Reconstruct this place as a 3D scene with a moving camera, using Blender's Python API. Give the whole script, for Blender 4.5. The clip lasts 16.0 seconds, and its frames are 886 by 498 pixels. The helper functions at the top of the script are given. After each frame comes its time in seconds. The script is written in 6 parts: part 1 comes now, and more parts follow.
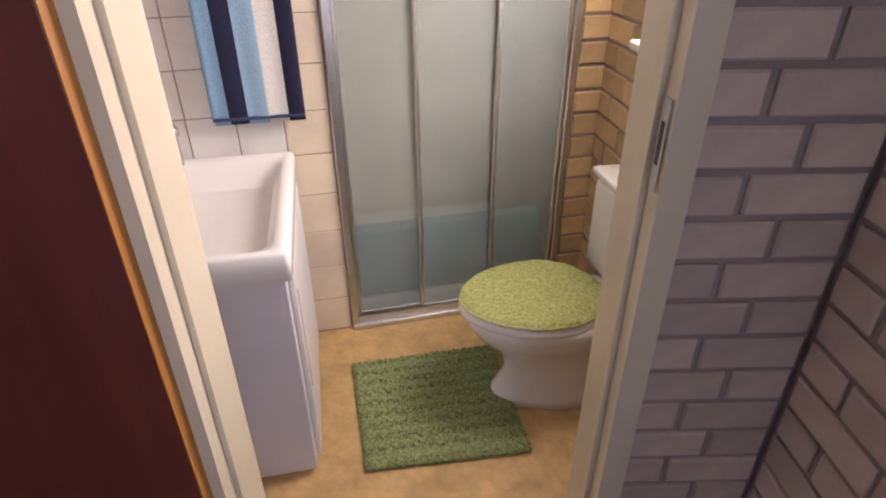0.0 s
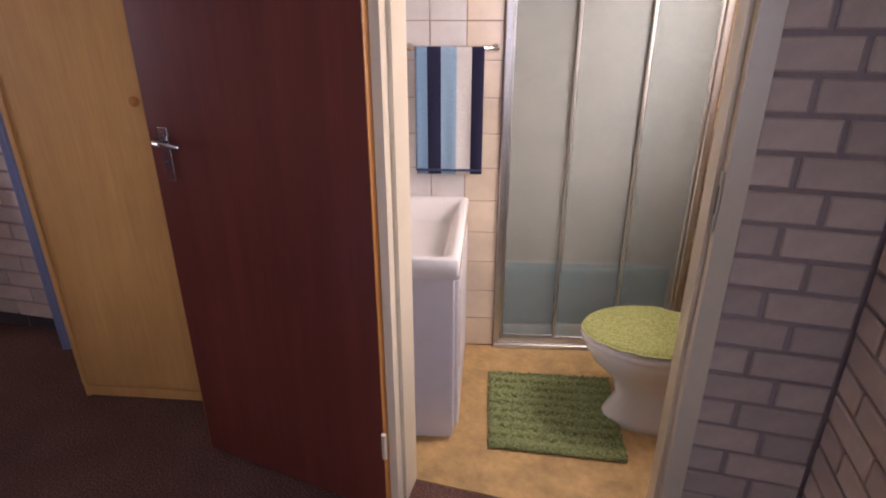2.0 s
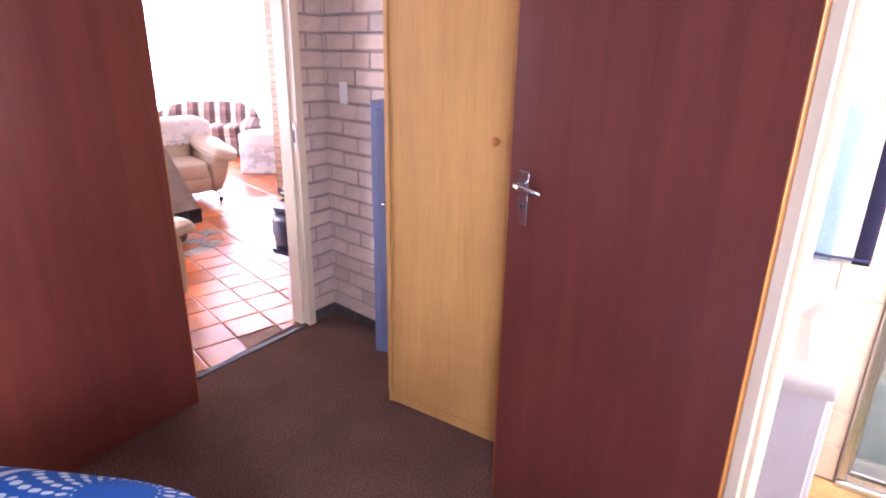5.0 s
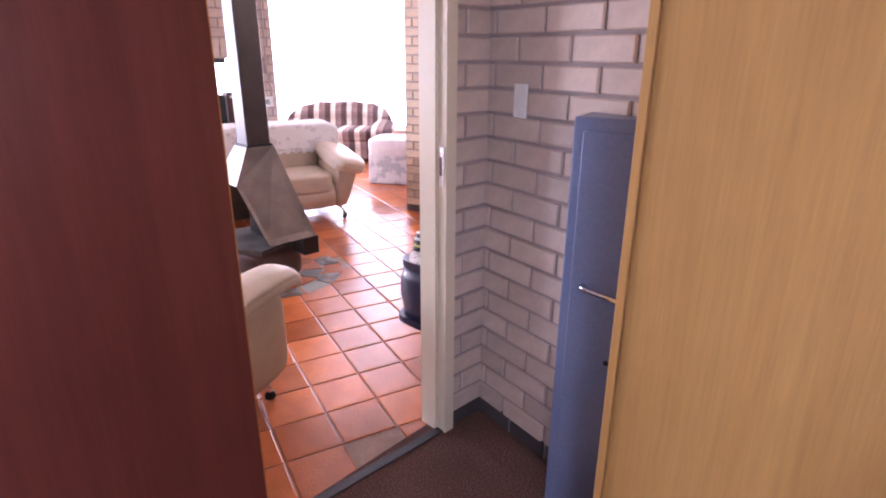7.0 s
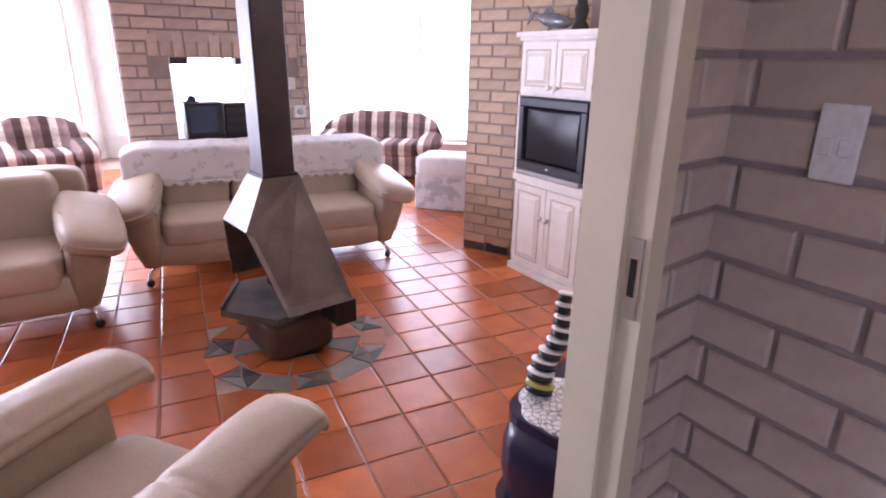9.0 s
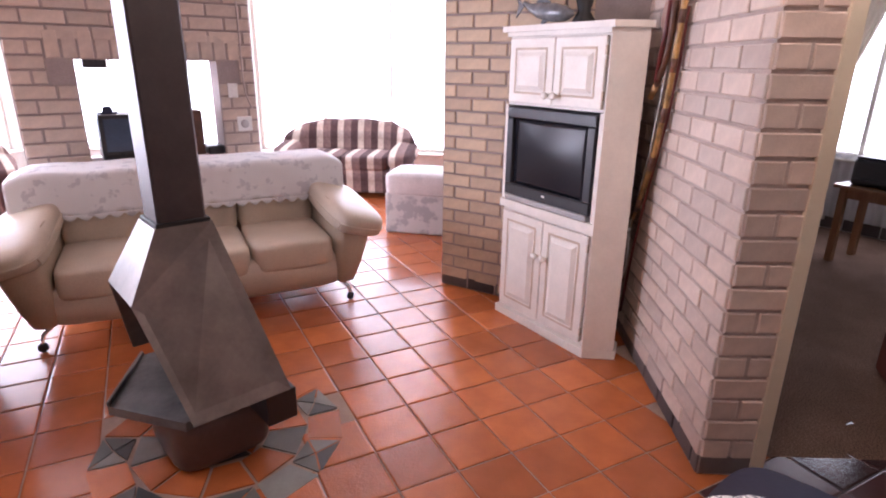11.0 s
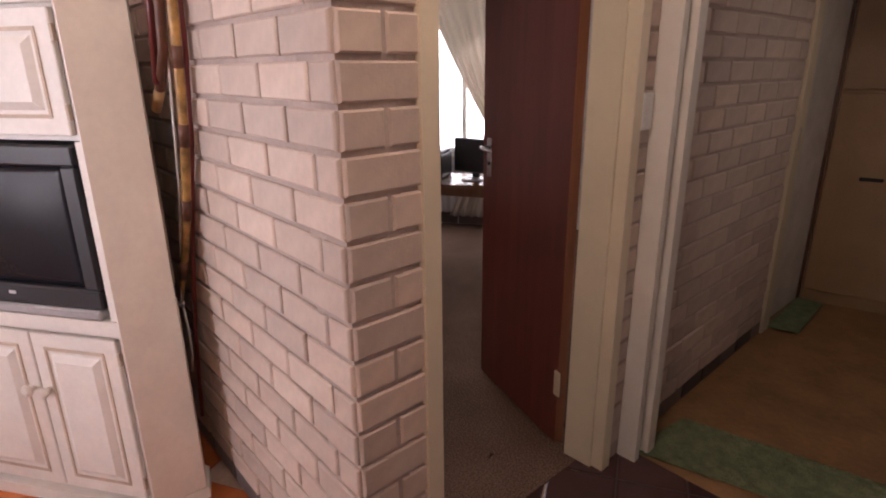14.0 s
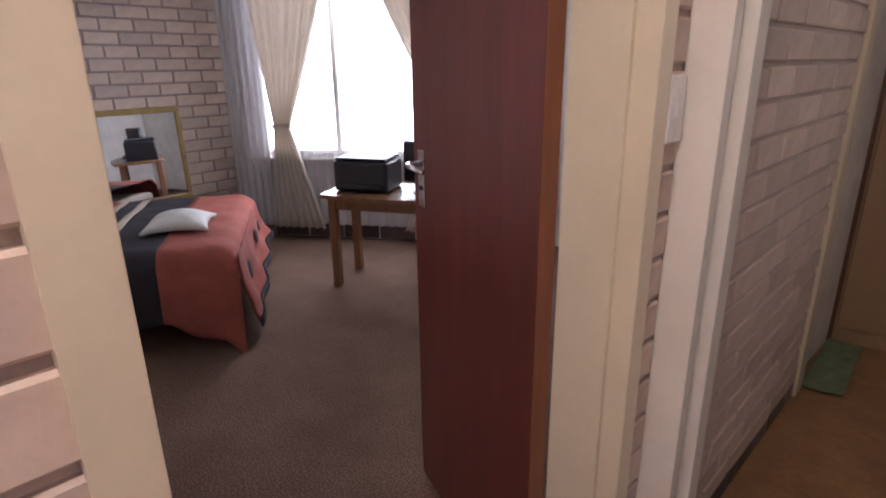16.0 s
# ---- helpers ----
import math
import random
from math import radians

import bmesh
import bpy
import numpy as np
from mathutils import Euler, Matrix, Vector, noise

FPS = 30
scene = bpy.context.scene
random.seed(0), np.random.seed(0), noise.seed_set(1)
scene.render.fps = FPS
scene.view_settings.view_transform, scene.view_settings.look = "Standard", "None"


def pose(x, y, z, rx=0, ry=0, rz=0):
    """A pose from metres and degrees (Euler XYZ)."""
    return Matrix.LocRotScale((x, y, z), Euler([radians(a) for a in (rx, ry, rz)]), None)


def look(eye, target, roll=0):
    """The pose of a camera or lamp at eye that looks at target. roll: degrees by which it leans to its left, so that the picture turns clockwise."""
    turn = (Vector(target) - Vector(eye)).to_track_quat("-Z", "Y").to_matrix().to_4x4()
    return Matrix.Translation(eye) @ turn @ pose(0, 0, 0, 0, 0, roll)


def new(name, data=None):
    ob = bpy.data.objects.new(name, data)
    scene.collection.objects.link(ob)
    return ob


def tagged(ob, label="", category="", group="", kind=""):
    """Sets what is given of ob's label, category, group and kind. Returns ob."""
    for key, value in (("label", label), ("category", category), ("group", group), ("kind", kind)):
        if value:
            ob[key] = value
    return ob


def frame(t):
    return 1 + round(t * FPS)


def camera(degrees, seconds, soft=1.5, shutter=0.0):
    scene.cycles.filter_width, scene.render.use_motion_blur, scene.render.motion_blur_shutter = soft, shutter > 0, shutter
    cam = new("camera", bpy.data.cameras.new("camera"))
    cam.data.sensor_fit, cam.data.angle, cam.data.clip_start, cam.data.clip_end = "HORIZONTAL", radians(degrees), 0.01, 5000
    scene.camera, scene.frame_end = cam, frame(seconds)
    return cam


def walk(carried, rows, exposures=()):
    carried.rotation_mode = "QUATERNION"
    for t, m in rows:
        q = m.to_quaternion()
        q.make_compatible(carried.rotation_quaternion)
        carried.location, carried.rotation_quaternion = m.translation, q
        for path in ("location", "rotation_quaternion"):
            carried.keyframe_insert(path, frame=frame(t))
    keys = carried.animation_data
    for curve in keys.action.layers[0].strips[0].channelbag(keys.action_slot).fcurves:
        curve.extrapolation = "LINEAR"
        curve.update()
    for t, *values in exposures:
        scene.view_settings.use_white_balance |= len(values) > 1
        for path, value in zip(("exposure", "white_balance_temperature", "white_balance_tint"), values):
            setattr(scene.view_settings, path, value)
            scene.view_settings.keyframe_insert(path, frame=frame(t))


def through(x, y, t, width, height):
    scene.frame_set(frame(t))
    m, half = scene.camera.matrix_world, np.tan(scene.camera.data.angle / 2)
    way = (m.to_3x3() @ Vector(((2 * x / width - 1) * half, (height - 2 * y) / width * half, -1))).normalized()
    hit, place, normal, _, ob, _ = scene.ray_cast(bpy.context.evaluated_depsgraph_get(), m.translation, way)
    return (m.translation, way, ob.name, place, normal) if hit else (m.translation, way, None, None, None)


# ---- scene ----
cam = camera(76.3, 16.0, soft=2.0)
PATH = [  # seconds, x, y, z, tilt, roll, yaw
    (0.0, 0.000, 0.000, 1.413, 60.08, 0.34, 32.98),
    (0.5, 0.127, -0.172, 1.457, 60.86, 0.49, 33.64),
    (1.0, 0.227, -0.274, 1.494, 62.42, 0.42, 35.59),
    (1.5, 0.316, -0.353, 1.508, 65.10, 0.27, 41.64),
    (2.0, 0.354, -0.391, 1.517, 67.15, 0.01, 49.90),
    (2.5, 0.349, -0.416, 1.521, 68.72, -0.09, 55.19),
    (3.0, 0.338, -0.433, 1.532, 69.63, -0.31, 60.00),
    (3.5, 0.319, -0.455, 1.531, 70.37, -0.47, 64.94),
    (4.0, 0.292, -0.472, 1.534, 70.79, -0.65, 69.47),
    (4.5, 0.230, -0.494, 1.530, 70.91, -0.91, 74.28),
    (5.0, 0.107, -0.516, 1.519, 71.08, -1.00, 78.42),
    (5.2, 0.022, -0.522, 1.517, 71.04, -1.02, 79.96),
    (7.3, -1.237, -0.662, 1.476, 71.02, -0.52, 92.08),
    (7.5, -1.364, -0.681, 1.474, 71.24, -0.80, 92.70),
    (8.0, -1.636, -0.762, 1.445, 71.35, -0.90, 93.93),
    (8.7, -1.984, -0.888, 1.434, 71.40, -0.88, 94.59),
    (10.8, -2.818, -0.962, 1.419, 71.47, -0.73, 93.47),
    (11.0, -2.878, -0.942, 1.423, 71.72, -0.70, 92.28),
    (11.5, -3.002, -0.939, 1.414, 72.00, -0.72, 84.53),
    (12.0, -3.145, -0.975, 1.427, 72.25, -0.59, 73.24),
    (12.5, -3.289, -0.933, 1.424, 72.22, -0.08, 63.02),
    (13.0, -3.468, -0.816, 1.425, 72.24, 0.21, 55.87),
    (13.5, -3.612, -0.706, 1.397, 72.35, 0.46, 51.74),
    (14.0, -3.738, -0.591, 1.389, 72.26, 0.55, 48.81),
    (14.5, -3.843, -0.447, 1.358, 72.32, 0.79, 46.74),
    (15.0, -3.951, -0.252, 1.368, 72.19, 0.91, 46.24),
    (15.5, -4.078, -0.081, 1.334, 72.03, 0.90, 46.23),
    (16.0, -4.215, 0.081, 1.337, 71.85, 0.81, 46.52),
]
EXPOSURES = [  # seconds, stops, kelvin, tint
    (0.0, -0.2, 6150, 28), (1.0, -0.35, 6150, 30), (2.0, -0.35, 6200, 34), (2.5, -0.1, 6250, 35), (3.0, 0.3, 6250, 36), (3.5, 0.9, 6100, 36),
    (4.0, 1.3, 5900, 36), (4.5, 1.35, 5850, 36), (5.0, 1.35, 5850, 36), (7.5, 0.6, 5650, 32), (8.0, 0.45, 5600, 31), (8.7, 0.2, 5600, 29), (11.0, 0.15, 5850, 27),
    (12.0, -0.15, 6050, 25), (13.0, -0.2, 6350, 26), (14.0, -0.05, 6500, 26), (15.0, 0.25, 6200, 25), (16.0, 0.7, 5800, 22),
]
walk(cam, [(t, pose(*row)) for t, *row in PATH], EXPOSURES)

# ---- light ----
world = bpy.data.worlds.new("sky")
scene.world = world
world.use_nodes = True
wn = world.node_tree.nodes
sky = wn.new("ShaderNodeTexSky")
sky.sky_type, sky.sun_disc, sky.sun_elevation, sky.sun_rotation = "NISHITA", False, radians(48), radians(200)
world.node_tree.links.new(sky.outputs[0], wn["Background"].inputs[0])
wn["Background"].inputs[1].default_value = 0.12
sun = new("sun", bpy.data.lights.new("sun", "SUN"))
sun.data.energy, sun.data.angle, sun.data.color = 3.0, radians(0.5), (1.0, 0.95, 0.88)
sun.matrix_world = look((0, 0, 10), (2.6, 7.0, 1.7))


def window_lamp(name, eye, target, w, h, energy, colour=(0.95, 0.97, 1.0)):
    """Sky light that comes in through one window opening."""
    lamp = new(name, bpy.data.lights.new(name, "AREA"))
    lamp.data.shape, lamp.data.size, lamp.data.size_y, lamp.data.energy, lamp.data.color = "RECTANGLE", w, h, energy, colour
    lamp.matrix_world = look(eye, target)
    return lamp


window_lamp("window_light_east", (1.23, -0.66, 1.5), (-1.6, -0.9, 1.0), 0.85, 1.1, 19, (0.84, 0.91, 1.0))
# Added light from an unseen south window, brightening the cabinet and living wall.
window_lamp("window_light_south", (-5.2, -6.3, 1.35), (-5.3, 0, 0.9), 1.3, 1.8, 140)
window_lamp("window_light_bay", (-7.6, -6.3, 1.35), (-6.6, 0, 0.9), 3.4, 1.8, 75)
window_lamp("window_light_west", (-9.8, -1.9, 1.35), (-5, -1.9, 0.9), 3.2, 1.8, 65)
window_lamp("window_light_guest", (-7.55, 2.72, 1.4), (-5.3, 1.1, 0.2), 1.5, 1.3, 12)
# Fill for the passage bricks, set in an invented window that is never seen.
window_lamp("window_light_passage", (-3.80, 2.3, 1.5), (-4.7, 1.9, 0.9), 0.75, 0.95, 1.2, (1.0, 0.9, 0.75))
# Added warm fill lamp that brightens the brick pier and guest room doorway.
bulb = new("hall_bulb", bpy.data.lights.new("hall_bulb", "POINT"))
bulb.data.energy, bulb.data.shadow_soft_size, bulb.data.color = 22, 0.07, (1.0, 0.84, 0.66)
bulb.location = (-4.2, -0.2, 2.3)
window_lamp("window_light_bath", (-0.19, 1.72, 1.56), (-0.95, 1.15, 0.6), 0.55, 0.8, 38, (1.0, 0.9, 0.72))


# ---- materials ----
def nodes_of(name, rough=0.6, metal=0.0, spec=0.5):
    m = bpy.data.materials.new(name)
    m.use_nodes = True
    nt = m.node_tree
    b = nt.nodes["Principled BSDF"]
    b.inputs["Roughness"].default_value, b.inputs["Metallic"].default_value = rough, metal
    b.inputs["Specular IOR Level"].default_value = spec
    return m, nt, b


def noise_of(nt, scale, detail=4.0, rough=0.6, stretch=None, coord="Object"):
    tc = nt.nodes.new("ShaderNodeTexCoord")
    n = nt.nodes.new("ShaderNodeTexNoise")
    n.inputs["Scale"].default_value, n.inputs["Detail"].default_value, n.inputs["Roughness"].default_value = scale, detail, rough
    mp = nt.nodes.new("ShaderNodeMapping")
    mp.inputs["Scale"].default_value = stretch or (1, 1, 1)
    nt.links.new(tc.outputs[coord], mp.inputs[0])
    nt.links.new(mp.outputs[0], n.inputs["Vector"])
    return n.outputs["Fac"]


def ramp_of(nt, fac, stops):
    r = nt.nodes.new("ShaderNodeValToRGB")
    while len(r.color_ramp.elements) < len(stops):
        r.color_ramp.elements.new(0.5)
    for e, (p, c) in zip(r.color_ramp.elements, stops):
        e.position, e.color = p, (*c, 1)
    nt.links.new(fac, r.inputs[0])
    return r.outputs[0]


def mix_of(nt, a, b, fac, mode="MIX"):
    m = nt.nodes.new("ShaderNodeMix")
    m.data_type, m.blend_type = "RGBA", mode
    for sock, v in ((m.inputs["Factor"], fac), (m.inputs[6], a), (m.inputs[7], b)):
        if hasattr(v, "is_linked"):
            nt.links.new(v, sock)
        else:
            sock.default_value = v if isinstance(v, float) else (*v, 1)
    return m.outputs[2]


def bump_of(nt, b, height, strength=0.3, dist=0.01):
    n = nt.nodes.new("ShaderNodeBump")
    n.inputs["Strength"].default_value, n.inputs["Distance"].default_value = strength, dist
    nt.links.new(height, n.inputs["Height"])
    nt.links.new(n.outputs[0], b.inputs["Normal"])


def plain(name, c, rough=0.6, metal=0.0, vary=0.12, scale=6.0, fine=90.0, bump=0.15, dist=0.002, spec=0.5, coord="Object", grain=0.6):
    """A surface of one colour with blotches, fine grain and slight relief."""
    m, nt, b = nodes_of(name, rough, metal, spec)
    n1, n2 = noise_of(nt, scale, coord=coord), noise_of(nt, fine, 3.0, coord=coord)
    lo, hi = tuple(v * (1 - vary) for v in c), tuple(min(1, v * (1 + vary)) for v in c)
    col = ramp_of(nt, n1, [(0.3, lo), (0.7, hi)])
    col = mix_of(nt, col, ramp_of(nt, n2, [(0.3, (0.85, 0.85, 0.85)), (0.7, (1.1, 1.1, 1.1))]), grain, "MULTIPLY")
    nt.links.new(col, b.inputs["Base Color"])
    bump_of(nt, b, n2, bump, dist)
    return m


def pieces(name, c, rough, vary=0.1, tint=None, scale=14.0, bump=0.2, dist=0.004, spec=0.4):
    """Bricks and tiles: each piece a shade of its own."""
    m, nt, b = nodes_of(name, rough, 0.0, spec)
    info = nt.nodes.new("ShaderNodeObjectInfo")
    lo, hi = tuple(v * (1 - vary) for v in c), tuple(v * (1 + vary) for v in (tint or c))
    col = ramp_of(nt, info.outputs["Random"], [(0.0, lo), (1.0, hi)])
    n1, n2 = noise_of(nt, scale, 5.0), noise_of(nt, 120.0, 3.0)
    col = mix_of(nt, col, ramp_of(nt, n1, [(0.3, (0.78, 0.76, 0.76)), (0.65, (1.06, 1.05, 1.03))]), 0.8, "MULTIPLY")
    nt.links.new(col, b.inputs["Base Color"])
    both = nt.nodes.new("ShaderNodeMath")
    both.operation = "ADD"
    nt.links.new(n1, both.inputs[0])
    nt.links.new(n2, both.inputs[1])
    bump_of(nt, b, both.outputs[0], bump, dist)
    return m


def wood(name, dark, light, rough=0.4, grain=(18, 18, 0.8), spec=0.4):
    m, nt, b = nodes_of(name, rough, 0.0, spec)
    n1 = noise_of(nt, 1.4, 6.0, 0.7, grain)
    n2 = noise_of(nt, 5.0, 4.0, 0.7, (grain[0] * 4, grain[1] * 4, grain[2] * 2))
    n3 = noise_of(nt, 2.0, 3.0)
    col = ramp_of(nt, n1, [(0.3, dark), (0.5, tuple((a + c) / 2 for a, c in zip(dark, light))), (0.72, light)])
    col = mix_of(nt, col, ramp_of(nt, n2, [(0.3, (0.82, 0.8, 0.79)), (0.7, (1.06, 1.06, 1.06))]), 0.6, "MULTIPLY")
    col = mix_of(nt, col, ramp_of(nt, n3, [(0.3, (0.85, 0.85, 0.85)), (0.7, (1.1, 1.1, 1.1))]), 0.8, "MULTIPLY")
    nt.links.new(col, b.inputs["Base Color"])
    bump_of(nt, b, n2, 0.12, 0.001)
    return m


def carpet_of(name, c):
    m, nt, b = nodes_of(name, 0.97, 0.0, 0.1)
    n1, n2 = noise_of(nt, 3.0), noise_of(nt, 150.0, 2.0)
    col = ramp_of(nt, n2, [(0.3, tuple(v * 0.45 for v in c)), (0.52, c), (0.7, tuple(v * 1.8 for v in c))])
    col = mix_of(nt, col, ramp_of(nt, n1, [(0.3, (0.8, 0.8, 0.8)), (0.7, (1.15, 1.15, 1.15))]), 1.0, "MULTIPLY")
    nt.links.new(col, b.inputs["Base Color"])
    bump_of(nt, b, n2, 0.8, 0.006)
    return m


def glow(name, c, strength):
    m, nt, b = nodes_of(name, 1.0)
    b.inputs["Base Color"].default_value = (*c, 1)
    b.inputs["Emission Color"].default_value, b.inputs["Emission Strength"].default_value = (*c, 1), strength
    return m


BRICK = pieces("painted brick", (0.57, 0.475, 0.41), 0.62, 0.1, (0.61, 0.50, 0.42))
BRICK_TAN = pieces("bare tan brick", (0.55, 0.40, 0.21), 0.8, 0.14, (0.62, 0.46, 0.24))
MORTAR = plain("mortar joint", (0.35, 0.29, 0.275), 0.95, vary=0.15, bump=0.5, dist=0.004)
MORTAR_PALE = plain("painted mortar joint", (0.46, 0.375, 0.325), 0.9, vary=0.15, bump=0.5, dist=0.004)
SKIRT = pieces("dark slate skirting tile", (0.085, 0.075, 0.08), 0.45, 0.35, (0.14, 0.12, 0.115))
TILE = pieces("terracotta floor tile", (0.47, 0.135, 0.042), 0.18, 0.2, (0.55, 0.165, 0.05), 7.0, 0.3, 0.006, 0.6)
BRICK_BUFF = pieces("buff painted brick", (0.58, 0.45, 0.33), 0.65, 0.1, (0.62, 0.49, 0.35))
# Near-black tone for tiles of the terracotta grid past a slanted hall line.
TILE_DARK = pieces("near-black glossy floor tile", (0.055, 0.028, 0.03), 0.14, 0.2, (0.075, 0.036, 0.036), 5.0, 0.2, 0.004, 0.5)
GROUT = plain("tile grout", (0.40, 0.28, 0.215), 0.9, vary=0.25)
GROUT_DARK = plain("near-black grout", (0.05, 0.03, 0.03), 0.6)
SLATE = pieces("slate mosaic piece", (0.09, 0.095, 0.095), 0.4, 0.5, (0.2, 0.2, 0.18))
CARPET = carpet_of("brown speckled carpet", (0.15, 0.083, 0.066))
CARPET_2 = carpet_of("grey brown carpet", (0.165, 0.105, 0.075))
# Passage vinyl, about half as bright as the bathroom's ochre.
LINO_2 = plain("darker brown vinyl floor", (0.27, 0.15, 0.065), 0.45, vary=0.28, scale=5.0, fine=40.0)
LINO = plain("ochre vinyl floor", (0.56, 0.37, 0.155), 0.42, vary=0.26, scale=9.0, fine=40.0)
PLASTER = plain("white painted plaster", (0.74, 0.71, 0.66), 0.8)
CREAM = plain("cream gloss paint", (0.72, 0.64, 0.48), 0.3, vary=0.05, scale=4.0, bump=0.04, grain=0.12)
WHITE_PAINT = plain("white gloss paint", (0.76, 0.73, 0.66), 0.35, vary=0.06, scale=5.0, bump=0.04, grain=0.12)
WALL_TILE = pieces("cream glazed wall tile", (0.76, 0.65, 0.50), 0.2, 0.04, None, 4.0, 0.06, 0.002, 0.5)
WALL_TILE_W = pieces("white glazed wall tile", (0.76, 0.75, 0.72), 0.15, 0.03, None, 4.0, 0.06, 0.002, 0.5)
MAHOGANY = wood("red brown door veneer", (0.135, 0.031, 0.023), (0.205, 0.052, 0.036), 0.33, (9, 9, 0.5))
BEECH = wood("yellow maple veneer", (0.60, 0.315, 0.095), (0.70, 0.39, 0.125), 0.4, (7, 7, 0.5))
EDGE_WOOD = wood("raw orange door edge", (0.42, 0.16, 0.03), (0.56, 0.25, 0.06), 0.5)
BROWN_EDGE = wood("brown door edge", (0.20, 0.07, 0.03), (0.28, 0.11, 0.05), 0.45)
BLACK_TRIM = plain("dark rubber trim", (0.045, 0.04, 0.045), 0.5)
CHROME = plain("chrome", (0.75, 0.75, 0.77), 0.18, 1.0, 0.05)
ALU = plain("brushed aluminium", (0.62, 0.61, 0.58), 0.35, 1.0, 0.08)
SKY_GLOW = glow("bright sky", (0.93, 0.96, 1.0), 3.8)


# ---- building helpers ----
def part(name, bm, material, parent=None, label="", smooth=False):
    """Links a bmesh as one mesh object, under a thing or under a part."""
    me = bpy.data.meshes.new(name)
    bmesh.ops.recalc_face_normals(bm, faces=bm.faces)
    bm.to_mesh(me)
    bm.free()
    me.materials.append(material)
    if smooth:
        for p in me.polygons:
            p.use_smooth = True
    ob = new(name, me)
    if parent:
        ob.parent = parent
    if label:
        tagged(ob, label)
    return ob


def thing(name, label, category, m, group="", kind=""):
    ob = new(name)
    ob.empty_display_size = 0.1
    ob.matrix_world = m
    return tagged(ob, label, category, group, kind)


def box(bm, x0, x1, y0, y1, z0, z1, m=None, bevel=0.0, seg=1):
    g = bmesh.ops.create_cube(bm, size=1)
    v = g["verts"]
    bmesh.ops.scale(bm, vec=(x1 - x0, y1 - y0, z1 - z0), verts=v)
    bmesh.ops.translate(bm, vec=((x0 + x1) / 2, (y0 + y1) / 2, (z0 + z1) / 2), verts=v)
    if bevel:
        es = list({e for w in v for e in w.link_edges})
        r = bmesh.ops.bevel(bm, geom=es, offset=bevel, segments=seg, affect="EDGES", profile=0.5)
        v = list({w for f in r["faces"] for w in f.verts} | {w for w in v if w.is_valid})
    if m:
        bmesh.ops.transform(bm, matrix=m, verts=v)
    return bm


def boxed(*args, **kw):
    return box(bmesh.new(), *args, **kw)


def tube(bm, points, radius, sides=8, caps=True):
    """A round tube through points; radius may be one number or one for each point."""
    pts = [Vector(p) for p in points]
    rs = radius if isinstance(radius, (list, tuple)) else [radius] * len(pts)
    rings, side = [], None
    for i, p in enumerate(pts):
        d = (pts[min(i + 1, len(pts) - 1)] - pts[max(i - 1, 0)]).normalized()
        if side is None:
            side = d.cross(Vector((0, 0, 1)) if abs(d.z) < 0.9 else Vector((1, 0, 0))).normalized()
        side = (side - d * side.dot(d)).normalized()
        up = d.cross(side)
        rings.append([bm.verts.new(p + rs[i] * (math.cos(a) * side + math.sin(a) * up)) for a in (2 * math.pi * k / sides for k in range(sides))])
    for a, b in zip(rings, rings[1:]):
        for k in range(sides):
            bm.faces.new((a[k], a[(k + 1) % sides], b[(k + 1) % sides], b[k]))
    if caps:
        bm.faces.new(rings[0])
        bm.faces.new(rings[-1])
    return bm


def lathe(bm, profile, sides=20, m=None):
    """A turned shape from (radius, z) pairs."""
    rings = []
    for r, z in profile:
        rings.append([bm.verts.new((max(r, 1e-4) * math.cos(a), max(r, 1e-4) * math.sin(a), z)) for a in (2 * math.pi * k / sides for k in range(sides))])
    for a, b in zip(rings, rings[1:]):
        for k in range(sides):
            bm.faces.new((a[k], a[(k + 1) % sides], b[(k + 1) % sides], b[k]))
    bm.faces.new(rings[0])
    bm.faces.new(rings[-1])
    if m:
        bmesh.ops.transform(bm, matrix=m, verts=[v for r in rings for v in r])
    return bm


def prism(bm, outline, z0, z1, m=None):
    """A straight prism over a plan outline."""
    lo = [bm.verts.new((x, y, z0)) for x, y in outline]
    hi = [bm.verts.new((x, y, z1)) for x, y in outline]
    bm.faces.new(lo)
    bm.faces.new(hi)
    n = len(lo)
    for k in range(n):
        bm.faces.new((lo[k], lo[(k + 1) % n], hi[(k + 1) % n], hi[k]))
    if m:
        bmesh.ops.transform(bm, matrix=m, verts=lo + hi)
    return bm


def along(a, b):
    """The pose at a whose x axis runs to b; y then points away from who faces the wall with a on the left."""
    return pose(a[0], a[1], 0, 0, 0, math.degrees(math.atan2(b[1] - a[1], b[0] - a[0])))


def span(a, b):
    return math.hypot(b[0] - a[0], b[1] - a[1])


TOP = 2.45
COURSE, BRICK_L, JOINT, PROUD = 0.0845, 0.218, 0.012, 0.011
BRICK_MESHES = {}


